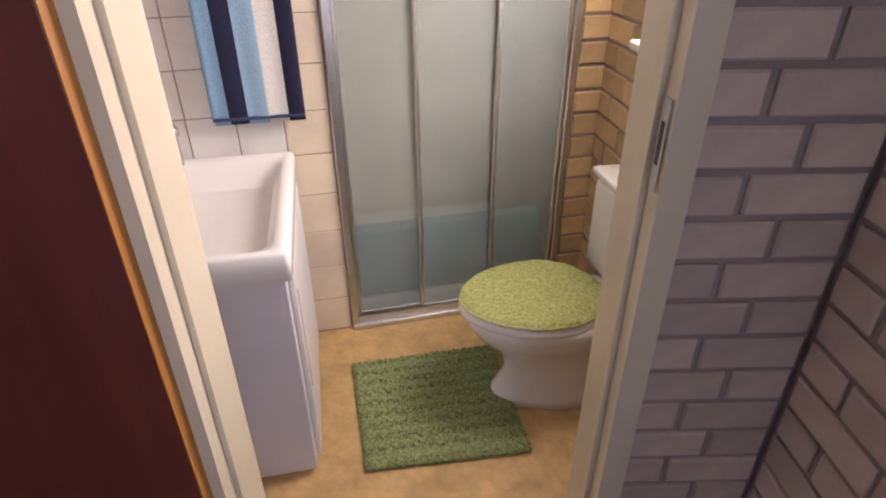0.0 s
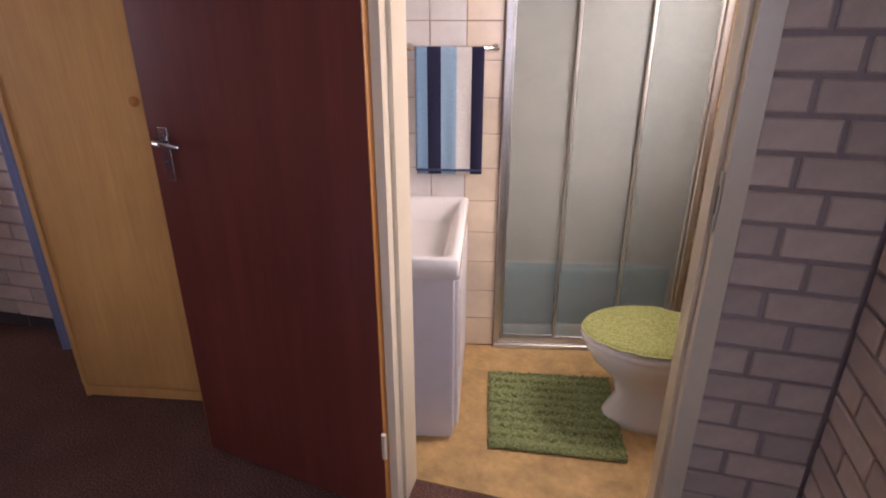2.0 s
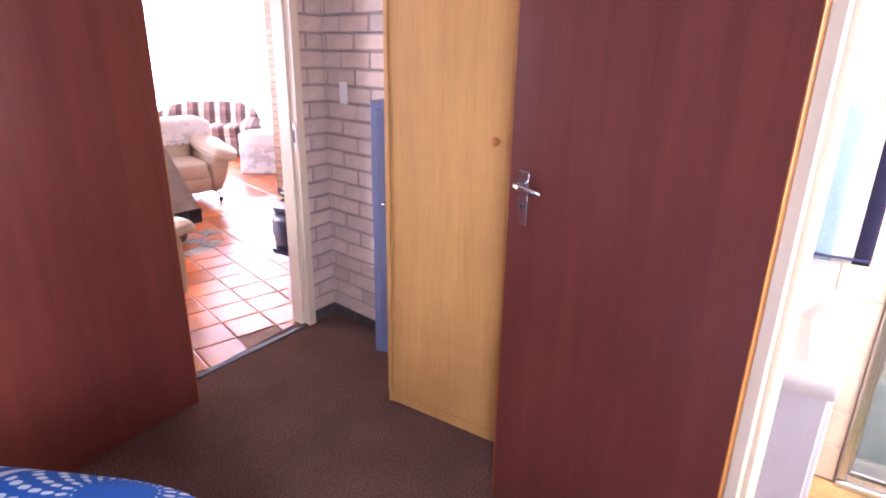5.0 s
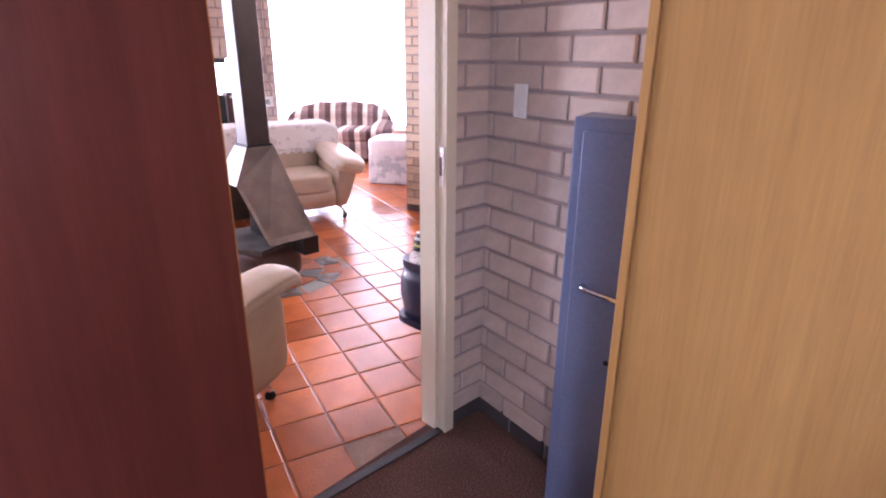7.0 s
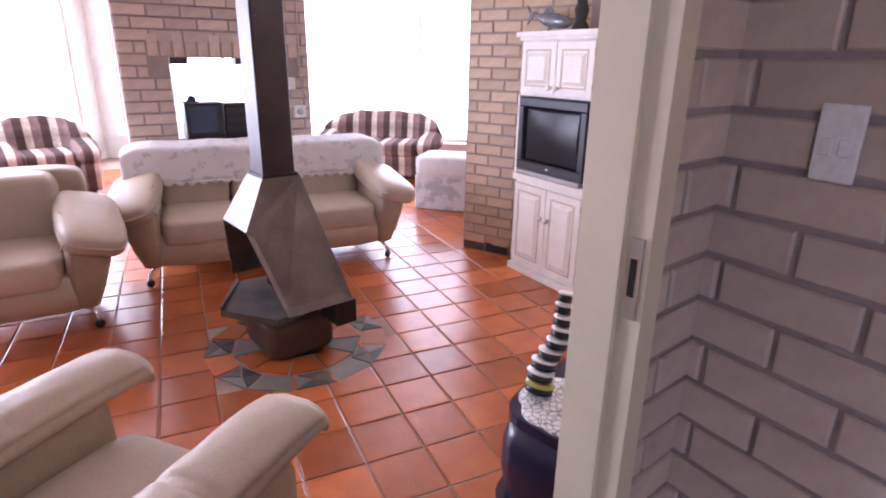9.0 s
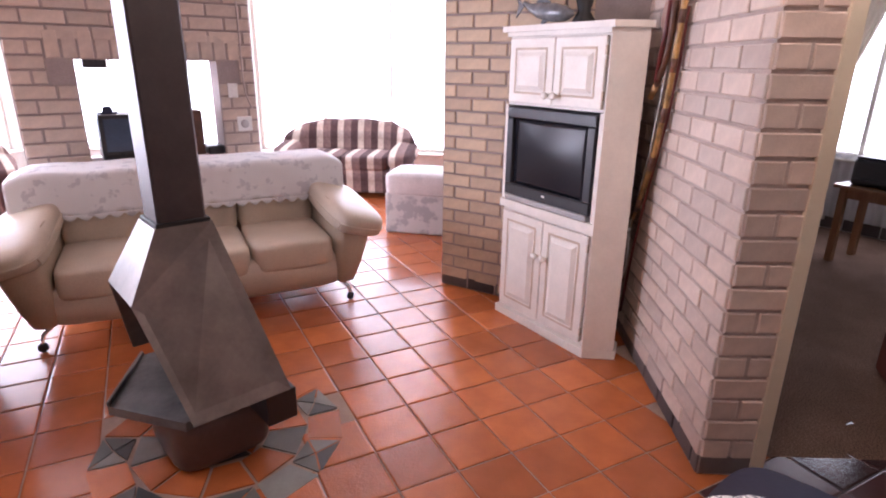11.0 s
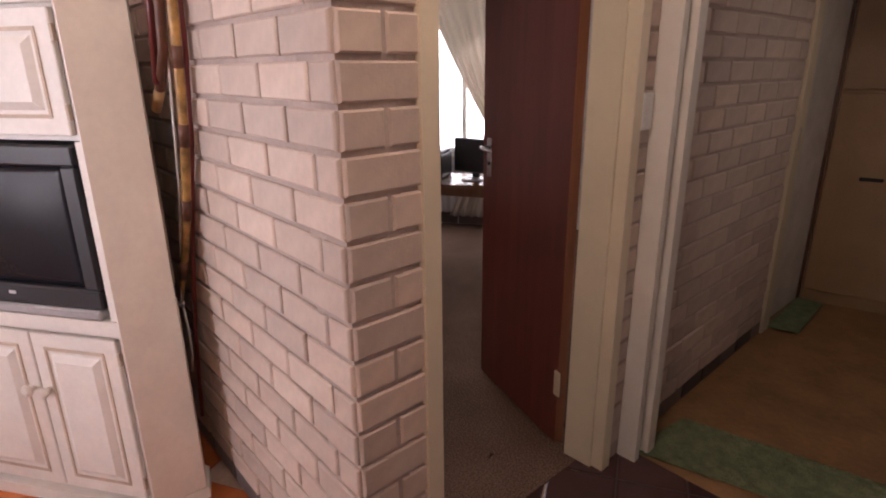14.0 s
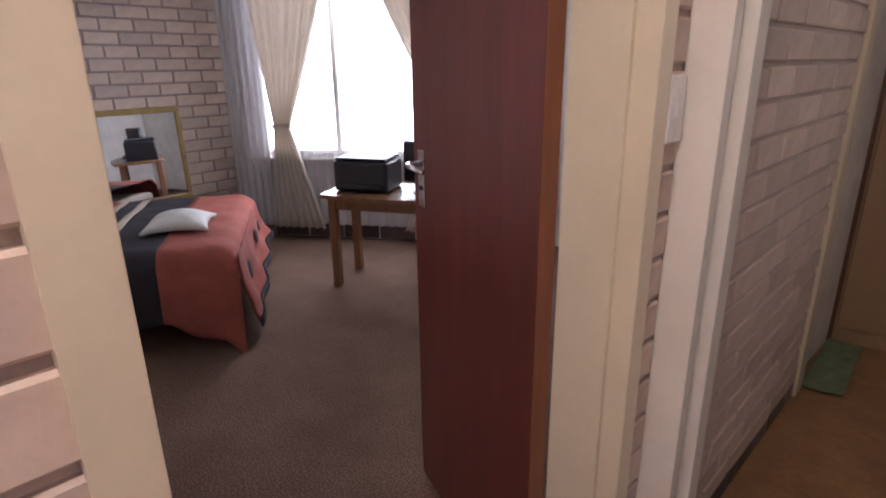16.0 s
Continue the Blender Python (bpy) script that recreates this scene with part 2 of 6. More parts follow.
def brick_mesh(l, h, material):
    """One brick face, proud of the joint, with chipped-off edges."""
    key = (round(l, 3), round(h, 3), material.name)
    if key not in BRICK_MESHES:
        bm = bmesh.new()
        c, p = 0.004, PROUD
        rings = []
        for y, i in ((0.0, 0.0), (-p + c, 0.0), (-p, c)):
            rings.append([bm.verts.new((sx * (l / 2 - i), y, sz * (h / 2 - i))) for sx, sz in ((-1, -1), (1, -1), (1, 1), (-1, 1))])
        for a, b in zip(rings, rings[1:]):
            for k in range(4):
                bm.faces.new((a[k], a[(k + 1) % 4], b[(k + 1) % 4], b[k]))
        bm.faces.new(rings[-1])
        me = bpy.data.meshes.new("brick")
        bm.to_mesh(me)
        bm.free()
        me.materials.append(material)
        BRICK_MESHES[key] = me
    return BRICK_MESHES[key]


def lay_bricks(wall_ob, x0, x1, z0, z1, openings=(), shift=0.0, material=None, y=0.0, flip=False, course=COURSE, length=BRICK_L, cuts=None):
    """Stretcher bond over a rectangle of a wall's face, with holes left out. Each brick is a part of the wall.
    cuts: where the upright joints lie in even and odd courses of a short wall."""
    for r in range(int((z1 - z0) / course + 0.5)):
        zc = z0 + (r + 0.5) * course
        if cuts:
            ends = [x0, *cuts[r % 2], x1]
            runs = list(zip(ends, ends[1:]))
        else:
            s = x0 - (0.0 if (r % 2 == 0) else length / 2) + shift
            while s > x0:
                s -= length
            runs = [(max(s + k * length, x0), min(s + (k + 1) * length, x1)) for k in range(int((x1 - 0.02 - s) / length) + 1)]
        for run in runs:
            pieces_here = [run]
            for ox0, ox1, oz0, oz1 in openings:
                if oz0 - 0.03 < zc < oz1 + 0.03:
                    cut = []
                    for a, b in pieces_here:
                        if b <= ox0 or a >= ox1:
                            cut.append((a, b))
                        else:
                            if a < ox0 - 0.02:
                                cut.append((a, ox0))
                            if b > ox1 + 0.02:
                                cut.append((ox1, b))
                    pieces_here = cut
            for a, b in pieces_here:
                if b - a > 0.03:
                    lay_one(wall_ob, (a + b) / 2, y, zc, b - a - JOINT, course - JOINT, material, flip)


def lay_one(wall_ob, x, y, z, l, h, material=None, flip=False, turn=0.0):
    ob = new("brick", brick_mesh(l, h, material or BRICK))
    ob.parent = wall_ob
    ob.matrix_basis = pose(x + random.uniform(-1, 1) * 0.001, y + random.uniform(0, 0.0025), z, random.uniform(-0.5, 0.5), turn, (180 if flip else 0) + random.uniform(-0.5, 0.5))
    return ob


def wall(name, a, b, thick, label, openings=(), material=None, z0=0.0, z1=TOP, category="wall"):
    """A wall from a (left) to b (right) with holes right through it."""
    n = span(a, b)
    bm = bmesh.new()
    xs = sorted({0.0, n, *(v for o in openings for v in o[:2])})
    for x0, x1 in zip(xs, xs[1:]):
        holes = sorted((o[2], o[3]) for o in openings if o[0] < (x0 + x1) / 2 < o[1])
        z = z0
        for h0, h1 in holes:
            if h0 > z:
                box(bm, x0, x1, 0, thick, z, h0)
            z = h1
        if z < z1:
            box(bm, x0, x1, 0, thick, z, z1)
    bmesh.ops.remove_doubles(bm, verts=bm.verts, dist=0.0005)
    ob = part(name, bm, material or MORTAR)
    ob.matrix_world = along(a, b)
    return tagged(ob, label, category, kind="structure")


def skirting(wall_ob, x0, x1, y=0.0, h=0.09, l=0.2):
    """Small dark tiles along a wall's foot."""
    x = x0
    while x < x1 - 0.03:
        w = min(l, x1 - x)
        ob = part("skirting_tile", boxed(x + 0.006, x + w - 0.006, y - 0.009, y - 0.0005, 0.006, h - 0.01, bevel=0.002), SKIRT, wall_ob)
        x += w


def sheet(name, outline, z, material, label, category="floor", thick=0.05):
    ob = part(name, prism(bmesh.new(), outline, z - thick, z), material)
    return tagged(ob, label, category, kind="structure")

# ---- plan ----
U1 = Vector((math.cos(radians(34.3)), math.sin(radians(34.3))))       # along the bathroom door wall
N1 = Vector((-U1.y, U1.x))                                            # into the bathroom
O1 = Vector((-0.051, 0.912))
UB = Vector((math.cos(radians(46.9)), math.sin(radians(46.9))))       # along the shower front
NB = Vector((-UB.y, UB.x))
OB = Vector((-1.306, 1.328))


def bath(s, d):
    """A plan point by its way along the bathroom door wall and its depth behind it."""
    return tuple(O1 + s * U1 + d * N1)


def rear(s, d=0.0):
    """A plan point by its way along the shower front and its depth behind it."""
    return tuple(OB + s * UB + d * NB)


def go(p, degrees, d):
    return (p[0] + math.cos(radians(degrees)) * d, p[1] + math.sin(radians(degrees)) * d)


Z0 = 0.051
CORNER_1 = bath(0.20, 0.0)
C34 = (-3.15, -0.505)
PIER = (-4.626, -0.06)
W5_END = (-5.88, -0.05)
PILLAR = (-6.455, -1.075)
FAR_L, FAR_R = (-6.107, -3.53), (-6.93, -2.42)
PASS_END = (-4.72, 2.53)
RP = (-3.756, 0.015)
G_CORNER = (-8.72, 2.0)

# ---- floors, ceiling, outside ----
sheet("floor_living", [(-10.4, -6.6), (3, -6.6), (3, 5.5), (-10.4, 5.5)], -0.006, GROUT, "pale grout bed of the terracotta tile floor", thick=0.2)
sheet("floor_bedroom", [bath(-0.96, 0.125), bath(0.4, 0.125), (2.6, 0.6), (2.6, -5.2), (1.2, -4.6), (-2.42, -1.29), (-3.05, -0.72), (-3.16, -0.5), (-2.5, 0.1), (-1.6, 0.7)], 0.0, CARPET, "worn brown speckled carpet")
sheet("floor_bathroom", [bath(-1.35, 0.127), bath(0.6, 0.127), rear(1.5, 0.0), rear(1.5, 0.9), rear(-0.6, 0.9), rear(-0.6, -0.3)], 0.002, LINO, "ochre mottled vinyl bathroom floor")
sheet("floor_guest_room", [(-4.735, 0.12), (-4.745, 0.96), (-4.85, 3.8), (-9.6, 3.8), (-9.6, 0.05), (-5.9, 0.05)], 0.0, CARPET_2, "grey brown speckled carpet")
sheet("floor_passage", [(-4.7, 1.13), (-3.7, 1.13), (-3.7, 3.6), (-5.4, 3.6), (-5.4, 2.55), (-4.75, 2.55)], 0.0, LINO_2, "darker brown mottled vinyl passage floor")
sheet("floor_hall", [(-4.70, 0.215), (-3.60, -0.652), (-3.16, -0.50), (-3.74, 0.02), (-3.74, 1.128), (-4.70, 1.128)], -0.0038, GROUT_DARK, "near-black grout bed under the near-black hall tiles", thick=0.002)
tagged(part("ceiling", boxed(-10.4, 3, -6.6, 5.5, TOP, TOP + 0.1), PLASTER), "white painted ceiling", "ceiling", kind="structure")

# outer walls and the brightness outside their windows
wall("wall_outer_north", (-10.4, 5.3), (3, 5.3), 0.2, "white plastered outer wall", material=PLASTER)
wall("wall_outer_east", (2.6, 5.3), (2.6, -6.4), 0.2, "white plastered outer wall", (), PLASTER)
wall("wall_outer_south", (2.8, -6.4), (-10.2, -6.4), 0.2, "white plastered outer wall with wide windows", [(7.35, 8.65, 0.35, 2.3), (8.9, 12.4, 0.35, 2.3)], PLASTER)
wall("wall_outer_west", (-9.9, -6.4), (-9.9, 5.3), 0.2, "white plastered outer wall with wide windows", [(0.3, 2.6, 0.35, 2.3), (2.9, 6.2, 0.35, 2.3)], PLASTER)
for name, a, b, z0, z1 in (("backdrop_south", (0.6, -7.3), (-11.5, -7.3), -0.5, 3.5), ("backdrop_west", (-10.9, -7.2), (-10.9, 0.6), -0.5, 3.5)):
    ob = part(name, boxed(0, span(a, b), 0, 0.02, z0, z1), SKY_GLOW)
    ob.matrix_world = along(a, b)
    tagged(ob, "over-bright hazy daylight outside the windows", "backdrop", kind="structure")


def window_frame(name, wall_m, x0, x1, z0, z1, panes, label="white painted steel window"):
    """A steel window with mullions, set in an opening of a wall whose pose is wall_m."""
    t = thing(name, label, "window", wall_m, kind="structure")
    bars = [(x0, x0 + 0.04), (x1 - 0.04, x1)] + [(x0 + (x1 - x0) * k / panes - 0.02, x0 + (x1 - x0) * k / panes + 0.02) for k in range(1, panes)]
    for a, b in bars:
        part("mullion", boxed(a, b, 0.07, 0.11, z0, z1, bevel=0.004), WHITE_PAINT, t)
    for a, b in ((z0, z0 + 0.04), (z1 - 0.04, z1)):
        part("window_rail", boxed(x0 + 0.041, x1 - 0.041, 0.075, 0.105, a, b, bevel=0.004), WHITE_PAINT, t)
    part("window_sill", boxed(x0 - 0.05, x1 + 0.05, -0.06, 0.06, z0 - 0.03, z0 - 0.002, bevel=0.006), WHITE_PAINT, t)


SOUTH, WEST, EAST = along((2.8, -6.4), (-10.2, -6.4)), along((-9.9, -6.4), (-9.9, 5.3)), along((2.6, 5.3), (2.6, -6.4))
# this window is added out of view, round the south fill light
window_frame("window_1", SOUTH, 7.35, 8.65, 0.35, 2.3, 2)
window_frame("window_8", SOUTH, 8.9, 12.4, 0.35, 2.3, 4)
window_frame("window_2", WEST, 0.3, 2.6, 0.35, 2.3, 3)
window_frame("window_3", WEST, 2.9, 6.2, 0.35, 2.3, 4)

# bathroom door wall
w = wall("wall_bathroom", bath(-0.985, 0), bath(0.3, 0), 0.127, "painted face-brick wall with the bathroom doorway", [(0.04, 0.888, -0.1, 2.07)])
lay_bricks(w, 0.893, 1.176, 0.0756, TOP, course=0.078, cuts=((0.985,), (1.055,)))
skirting(w, 0.893, 1.17)
# right-hand bedroom wall
a2 = CORNER_1
b2 = (a2[0] - N1[0] * 4.2, a2[1] - N1[1] * 4.2)
w2 = wall("wall_bedroom_east", a2, b2, 0.15, "painted face-brick bedroom wall with a window", [(1.6, 2.5, 0.9, 2.1)])
window_frame("window_4", along(a2, b2), 1.6, 2.5, 0.9, 2.1, 1)
bd = part("backdrop_east", boxed(0.8, 3.4, 0.5, 0.52, 0.3, TOP - 0.02), SKY_GLOW)
bd.matrix_world = along(a2, b2)
tagged(bd, "over-bright daylight outside the bedroom window", "backdrop", kind="structure")
lay_bricks(w2, 0.012, 1.2, 0.0756, TOP, shift=0.11, course=0.078)
skirting(w2, 0.012, 1.2)
# unseen wall, added to keep living room light from leaking into the bedroom
wall("wall_bedroom_south", b2, (b2[0] - 1.75, b2[1] - 2.1), 0.15, "plain white wall added out of view to close off the bedroom", material=PLASTER)
# living room door wall
A3 = 134
a3 = go(C34, A3 + 180, 5.6)
th = part("threshold", boxed(4.47, 5.38, -0.01, 0.03, 0.0005, 0.007, bevel=0.002), BLACK_TRIM)
th.matrix_world = along(a3, C34)
tagged(th, "thin dark threshold strip between carpet and tiles", "threshold", kind="structure")
w3 = wall("wall_doorway", a3, C34, 0.105, "painted face-brick wall with the living room doorway", [(4.44, 5.41, -0.1, 2.07)])
lay_bricks(w3, 5.415, 5.6, 0.0656, TOP, course=0.0863, cuts=((), (5.475,)))
skirting(w3, 5.415, 5.6)
# wall with the light switch
w4 = wall("wall_switch", C34, go(C34, 36, 1.5), 0.15, "painted face-brick wall with a light switch")
lay_bricks(w4, 0.0, 1.0, 0.0656, TOP, shift=0.156, course=0.0863, length=0.234)
skirting(w4, 0.0, 0.6)
# living room wall beside the television cabinet
n5 = span(W5_END, PIER)
w5 = wall("wall_living", W5_END, PIER, 0.13, "painted face-brick living room wall", material=MORTAR_PALE)
lay_bricks(w5, 0.0, n5 + 0.006, 0.066, TOP, shift=0.18, course=0.084, length=0.22)
skirting(w5, 0.0, n5 + 0.008)
# pier, guest room doorway and passage wall
n6 = span(PIER, PASS_END)
w6 = wall("wall_passage", PIER, PASS_END, 0.13, "painted face-brick pier, guest room doorway and passage wall", [(0.192, 1.04, -0.1, 2.07)], MORTAR_PALE)
lay_bricks(w6, -0.006, 0.192, 0.066, TOP, course=0.084, cuts=((0.102,), ()))
lay_bricks(w6, 1.045, 1.13, 0.066, TOP, shift=0.09, course=0.084)
lay_bricks(w6, 1.255, n6, 0.066, TOP, shift=0.12, course=0.084)
skirting(w6, -0.008, 0.188)
skirting(w6, 1.255, n6)
# wall strip behind the cabinet
w7 = wall("wall_pillar", PILLAR, W5_END, 0.22, "tan painted face-brick wall behind the television cabinet")
lay_bricks(w7, 0.0, 0.9, 0.0588, TOP, shift=0.2, material=BRICK_BUFF, course=0.0776, length=0.218)
skirting(w7, 0.0, 0.9)
# far wall with a hatch
nf = span(FAR_L, FAR_R)
HATCH = (0.33, 1.14, 0.80, 1.415)
w8 = wall("wall_hatch", FAR_L, FAR_R, 0.22, "painted face-brick wall with a serving hatch", [HATCH])
lay_bricks(w8, 0.0, nf, 0.1058, TOP, [(HATCH[0] - 0.14, HATCH[1] + 0.14, 1.30, 1.41), (HATCH[0], HATCH[1], 0.80, 1.415), (HATCH[0] - 0.14, HATCH[1] + 0.14, 1.415, 1.50)], shift=0.11, course=0.0832, length=0.22)
for k in range(13):
    lay_one(w8, HATCH[0] - 0.14 + 0.085 * (k + 0.5), 0.0, 1.415 + 0.083, 0.073, 0.155)
# right-hand pier of the passage
w9 = wall("wall_pier", RP, go(RP, -24.5, 0.75), 0.12, "painted face-brick pier at the passage", material=MORTAR_PALE)
lay_bricks(w9, -0.006, 0.75, Z0, TOP, shift=0.1)
# the opening here is invented, to hold the passage fill lamp
w9b = wall("wall_passage_east", (RP[0] + 0.01, 3.6), (RP[0] + 0.01, RP[1] + 0.13), 0.12, "painted face-brick passage wall with an added, unseen window", [(0.9, 1.7, 1.0, 2.0)])
window_frame("window_7", along((RP[0] + 0.01, 3.6), (RP[0] + 0.01, RP[1] + 0.13)), 0.9, 1.7, 1.0, 2.0, 1)
# guest room
w10 = wall("wall_guest_west", (-8.5, 0.3), G_CORNER, 0.2, "painted face-brick guest room wall")
lay_bricks(w10, 0.0, span((-8.5, 0.3), G_CORNER), Z0, TOP)
WG_END = go(G_CORNER, 36, 2.6)
w11 = wall("wall_guest_window", G_CORNER, WG_END, 0.2, "painted guest room wall with a wide window", [(0.22, 2.2, 0.66, 2.15)], PLASTER)
window_frame("window_5", along(G_CORNER, WG_END), 0.22, 2.2, 0.66, 2.15, 3)
g = part("backdrop_guest", boxed(-1.5, 4.2, 0.9, 0.92, -0.3, 3.4), SKY_GLOW)
g.matrix_world = along(G_CORNER, WG_END)
tagged(g, "over-bright daylight outside the guest room window", "backdrop", kind="structure")
skirting(w11, 0.0, 2.55, h=0.12, l=0.3)
wall("wall_guest_north", WG_END, (-4.86, 3.55), 0.15, "white plastered guest room wall", material=PLASTER)
wall("wall_guest_east", (-4.85, 3.55), (-4.85, 2.53), 0.1, "white plastered guest room wall", material=PLASTER)
wall("wall_guest_south", (-5.95, 0.09), (-8.6, 0.35), 0.12, "white plastered guest room wall", material=PLASTER)
# passage end and bathroom enclosure
wall("wall_passage_end", (-5.4, 3.75), (-3.6, 3.75), 0.12, "white plastered passage wall", material=PLASTER)
wb = wall("wall_bath_tiles", rear(-0.75), rear(0.0), 0.1, "tiled bathroom wall beside the shower", material=GROUT)
for r in range(16):
    for k in range(5):
        z, x = 0.01 + r * 0.1475, 0.746 - (k + 1) * 0.147
        white = k >= 1 and r >= 4
        ob = part("wall_tile", boxed(x + 0.002, x + 0.145, -0.006, -0.0004, z, z + 0.1445, bevel=0.0015), WALL_TILE_W if white else WALL_TILE, wb)
wall("wall_bath_west", bath(-1.31, 0.13), rear(-0.75, 0.02), 0.1, "white tiled bathroom wall", material=WALL_TILE_W)
wr = wall("wall_bath_shower_side", rear(0.862), rear(0.975), 0.9, "bare tan face-brick beside the shower")
lay_bricks(wr, 0.0, 0.113, Z0, TOP, material=BRICK_TAN)
BR_A = rear(0.975, 0.0)
BR_B = bath(0.24, 0.13)
we = wall("wall_bath_east", BR_A, BR_B, 0.15, "bare tan face-brick bathroom wall with a small window", [(0.36, 0.98, 1.12, 2.0)])
lay_bricks(we, 0.0, span(BR_A, BR_B), Z0, TOP, [(0.36, 0.98, 1.12, 2.0)], material=BRICK_TAN)
wg = part("backdrop_bath", boxed(-0.3, 1.5, 0.5, 0.52, 0.6, 2.6), SKY_GLOW)
wg.matrix_world = along(BR_A, BR_B)
tagged(wg, "bright daylight outside the bathroom window", "backdrop", kind="structure")
window_frame("window_6", along(BR_A, BR_B), 0.36, 0.98, 1.12, 2.0, 1)


# ---- terracotta floor tiles ----
def lay_floor():
    """Square tiles on a turned grid; those along the way walked are parts, the far ones one mesh."""
    ang, pitch, joint = 29.6, 0.2345, 0.0065
    m = pose(-4.913, -0.848, -0.006, 0, 0, ang)
    bm0 = bmesh.new()
    h = pitch / 2 - joint / 2
    rings = [[bm0.verts.new((sx * (h - i), sy * (h - i), z)) for sx, sy in ((-1, -1), (1, -1), (1, 1), (-1, 1))] for z, i in ((0.0, 0), (0.0032, 0.0), (0.0055, 0.006))]
    for a, b in zip(rings, rings[1:]):
        for k in range(4):
            bm0.faces.new((a[k], a[(k + 1) % 4], b[(k + 1) % 4], b[k]))
    bm0.faces.new(rings[-1])
    me = bpy.data.meshes.new("floor_tile")
    bm0.to_mesh(me)
    bm0.free()
    me.materials.append(TILE)
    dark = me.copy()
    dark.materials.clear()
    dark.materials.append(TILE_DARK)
    base = bpy.data.objects["floor_living"]
    rnd = random.Random(4)
    verts, faces = [], []
    hearth = Vector((-4.73, -1.87))
    for i in range(-26, 22):
        for j in range(-26, 22):
            p = m @ Vector(((i + 0.5) * pitch, (j + 0.5) * pitch, 0))
            if not (-9.9 < p.x < -2.3 and -6.4 < p.y < 1.4) or (p.xy - hearth).length < 0.40:
                continue
            if p.x < -4.95 and p.y > 0.0 or p.y > 1.3:
                continue
            if p.x > -2.95 and p.y > -1.0 or p.x + 0.9 * p.y > -3.2:
                continue
            z = rnd.uniform(-0.0006, 0.0006)
            tilt = (rnd.uniform(-0.2, 0.2), rnd.uniform(-0.2, 0.2))
            if -5.7 < p.x and -2.1 < p.y < 1.4 or (-6.4 < p.x < -5.0 and -2.0 < p.y < -0.5):
                # past this slanted line the same tile takes the near-black material
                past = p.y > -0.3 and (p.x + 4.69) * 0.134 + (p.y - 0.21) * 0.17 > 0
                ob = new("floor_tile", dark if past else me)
                ob.parent = base
                ob.matrix_basis = pose(p.x, p.y, -0.006 + z, *tilt, ang + rnd.choice((0, 90, 180, 270)))
            else:
                q = pose(p.x, p.y, -0.006 + z, *tilt, ang)
                n = len(verts)
                verts += [q @ v.co for v in me.vertices]
                faces += [tuple(n + k for k in f.vertices) for f in me.polygons]
    far = bpy.data.meshes.new("floor_tiles_far")
    far.from_pydata(verts, [], faces)
    far.materials.append(TILE_FAR)
    fo = new("floor_tiles_far", far)
    fo.parent = base
    tagged(fo, kind="stuff")


m_, nt_, b_ = nodes_of("terracotta tile, far", 0.2, 0.0, 0.6)
geo_ = nt_.nodes.new("ShaderNodeNewGeometry")
c_ = ramp_of(nt_, geo_.outputs["Random Per Island"], [(0.0, (0.40, 0.11, 0.038)), (1.0, (0.54, 0.16, 0.05))])
n_ = noise_of(nt_, 5.0)
c_ = mix_of(nt_, c_, ramp_of(nt_, n_, [(0.3, (0.75, 0.72, 0.7)), (0.7, (1.1, 1.08, 1.05))]), 0.8, "MULTIPLY")
nt_.links.new(c_, b_.inputs["Base Color"])
bump_of(nt_, b_, n_, 0.22, 0.006)
TILE_FAR = m_


# ---- door frames and doors ----
def door_frame(name, m, x0, x1, thick, top=2.07, label="cream gloss painted steel door frame", sides=(1, 1), mat=None):
    """Pressed-steel frame with a rebate: x0 and x1 are the hole in the wall."""
    mat = mat or CREAM
    t = thing(name, label, "door frame", m, kind="structure")
    for x, s, on in ((x0, 1, sides[0]), (x1, -1, sides[1])):
        if not on:
            continue
        prof = [(-0.012, -0.018), (0.036, -0.018), (0.036, 0.026), (0.048, 0.026), (0.048, thick + 0.006), (0.0, thick + 0.006), (0.0, thick), (-0.012, 0.002)]
        part("jamb", prism(bmesh.new(), [(x + s * a, b) for a, b in prof], 0.0, top), mat, t)
    part("head", boxed(x0 + 0.004, x1 - 0.004, -0.018, thick, top - 0.05, top + 0.012, bevel=0.003), mat, t)
    return t


def handle_set(parent, m, side=1):
    """A lever handle on a long plate; m is the lever's axle on the leaf, y away from the leaf's face."""
    p = part("handle_plate", boxed(-0.02, 0.02, -0.006, -0.0005, -0.115, 0.045, m=m, bevel=0.002), CHROME, parent, "polished chrome lock plate")
    bm = bmesh.new()
    tube(bm, [m @ Vector(v) for v in ((0, -0.006, 0.008), (0, -0.04, 0.008), (side * 0.015, -0.05, 0.008), (side * 0.06, -0.052, 0.006), (side * 0.105, -0.046, 0.002))], [0.009, 0.009, 0.009, 0.008, 0.006])
    part("lever", bm, CHROME, parent, "polished chrome lever", True)
    bm = bmesh.new()
    lathe(bm, [(0.007, 0), (0.007, 0.004), (0.003, 0.005)], 10, m @ pose(0, -0.006, -0.06, 90))
    part("keyhole", bm, BLACK, parent, "dark keyhole")


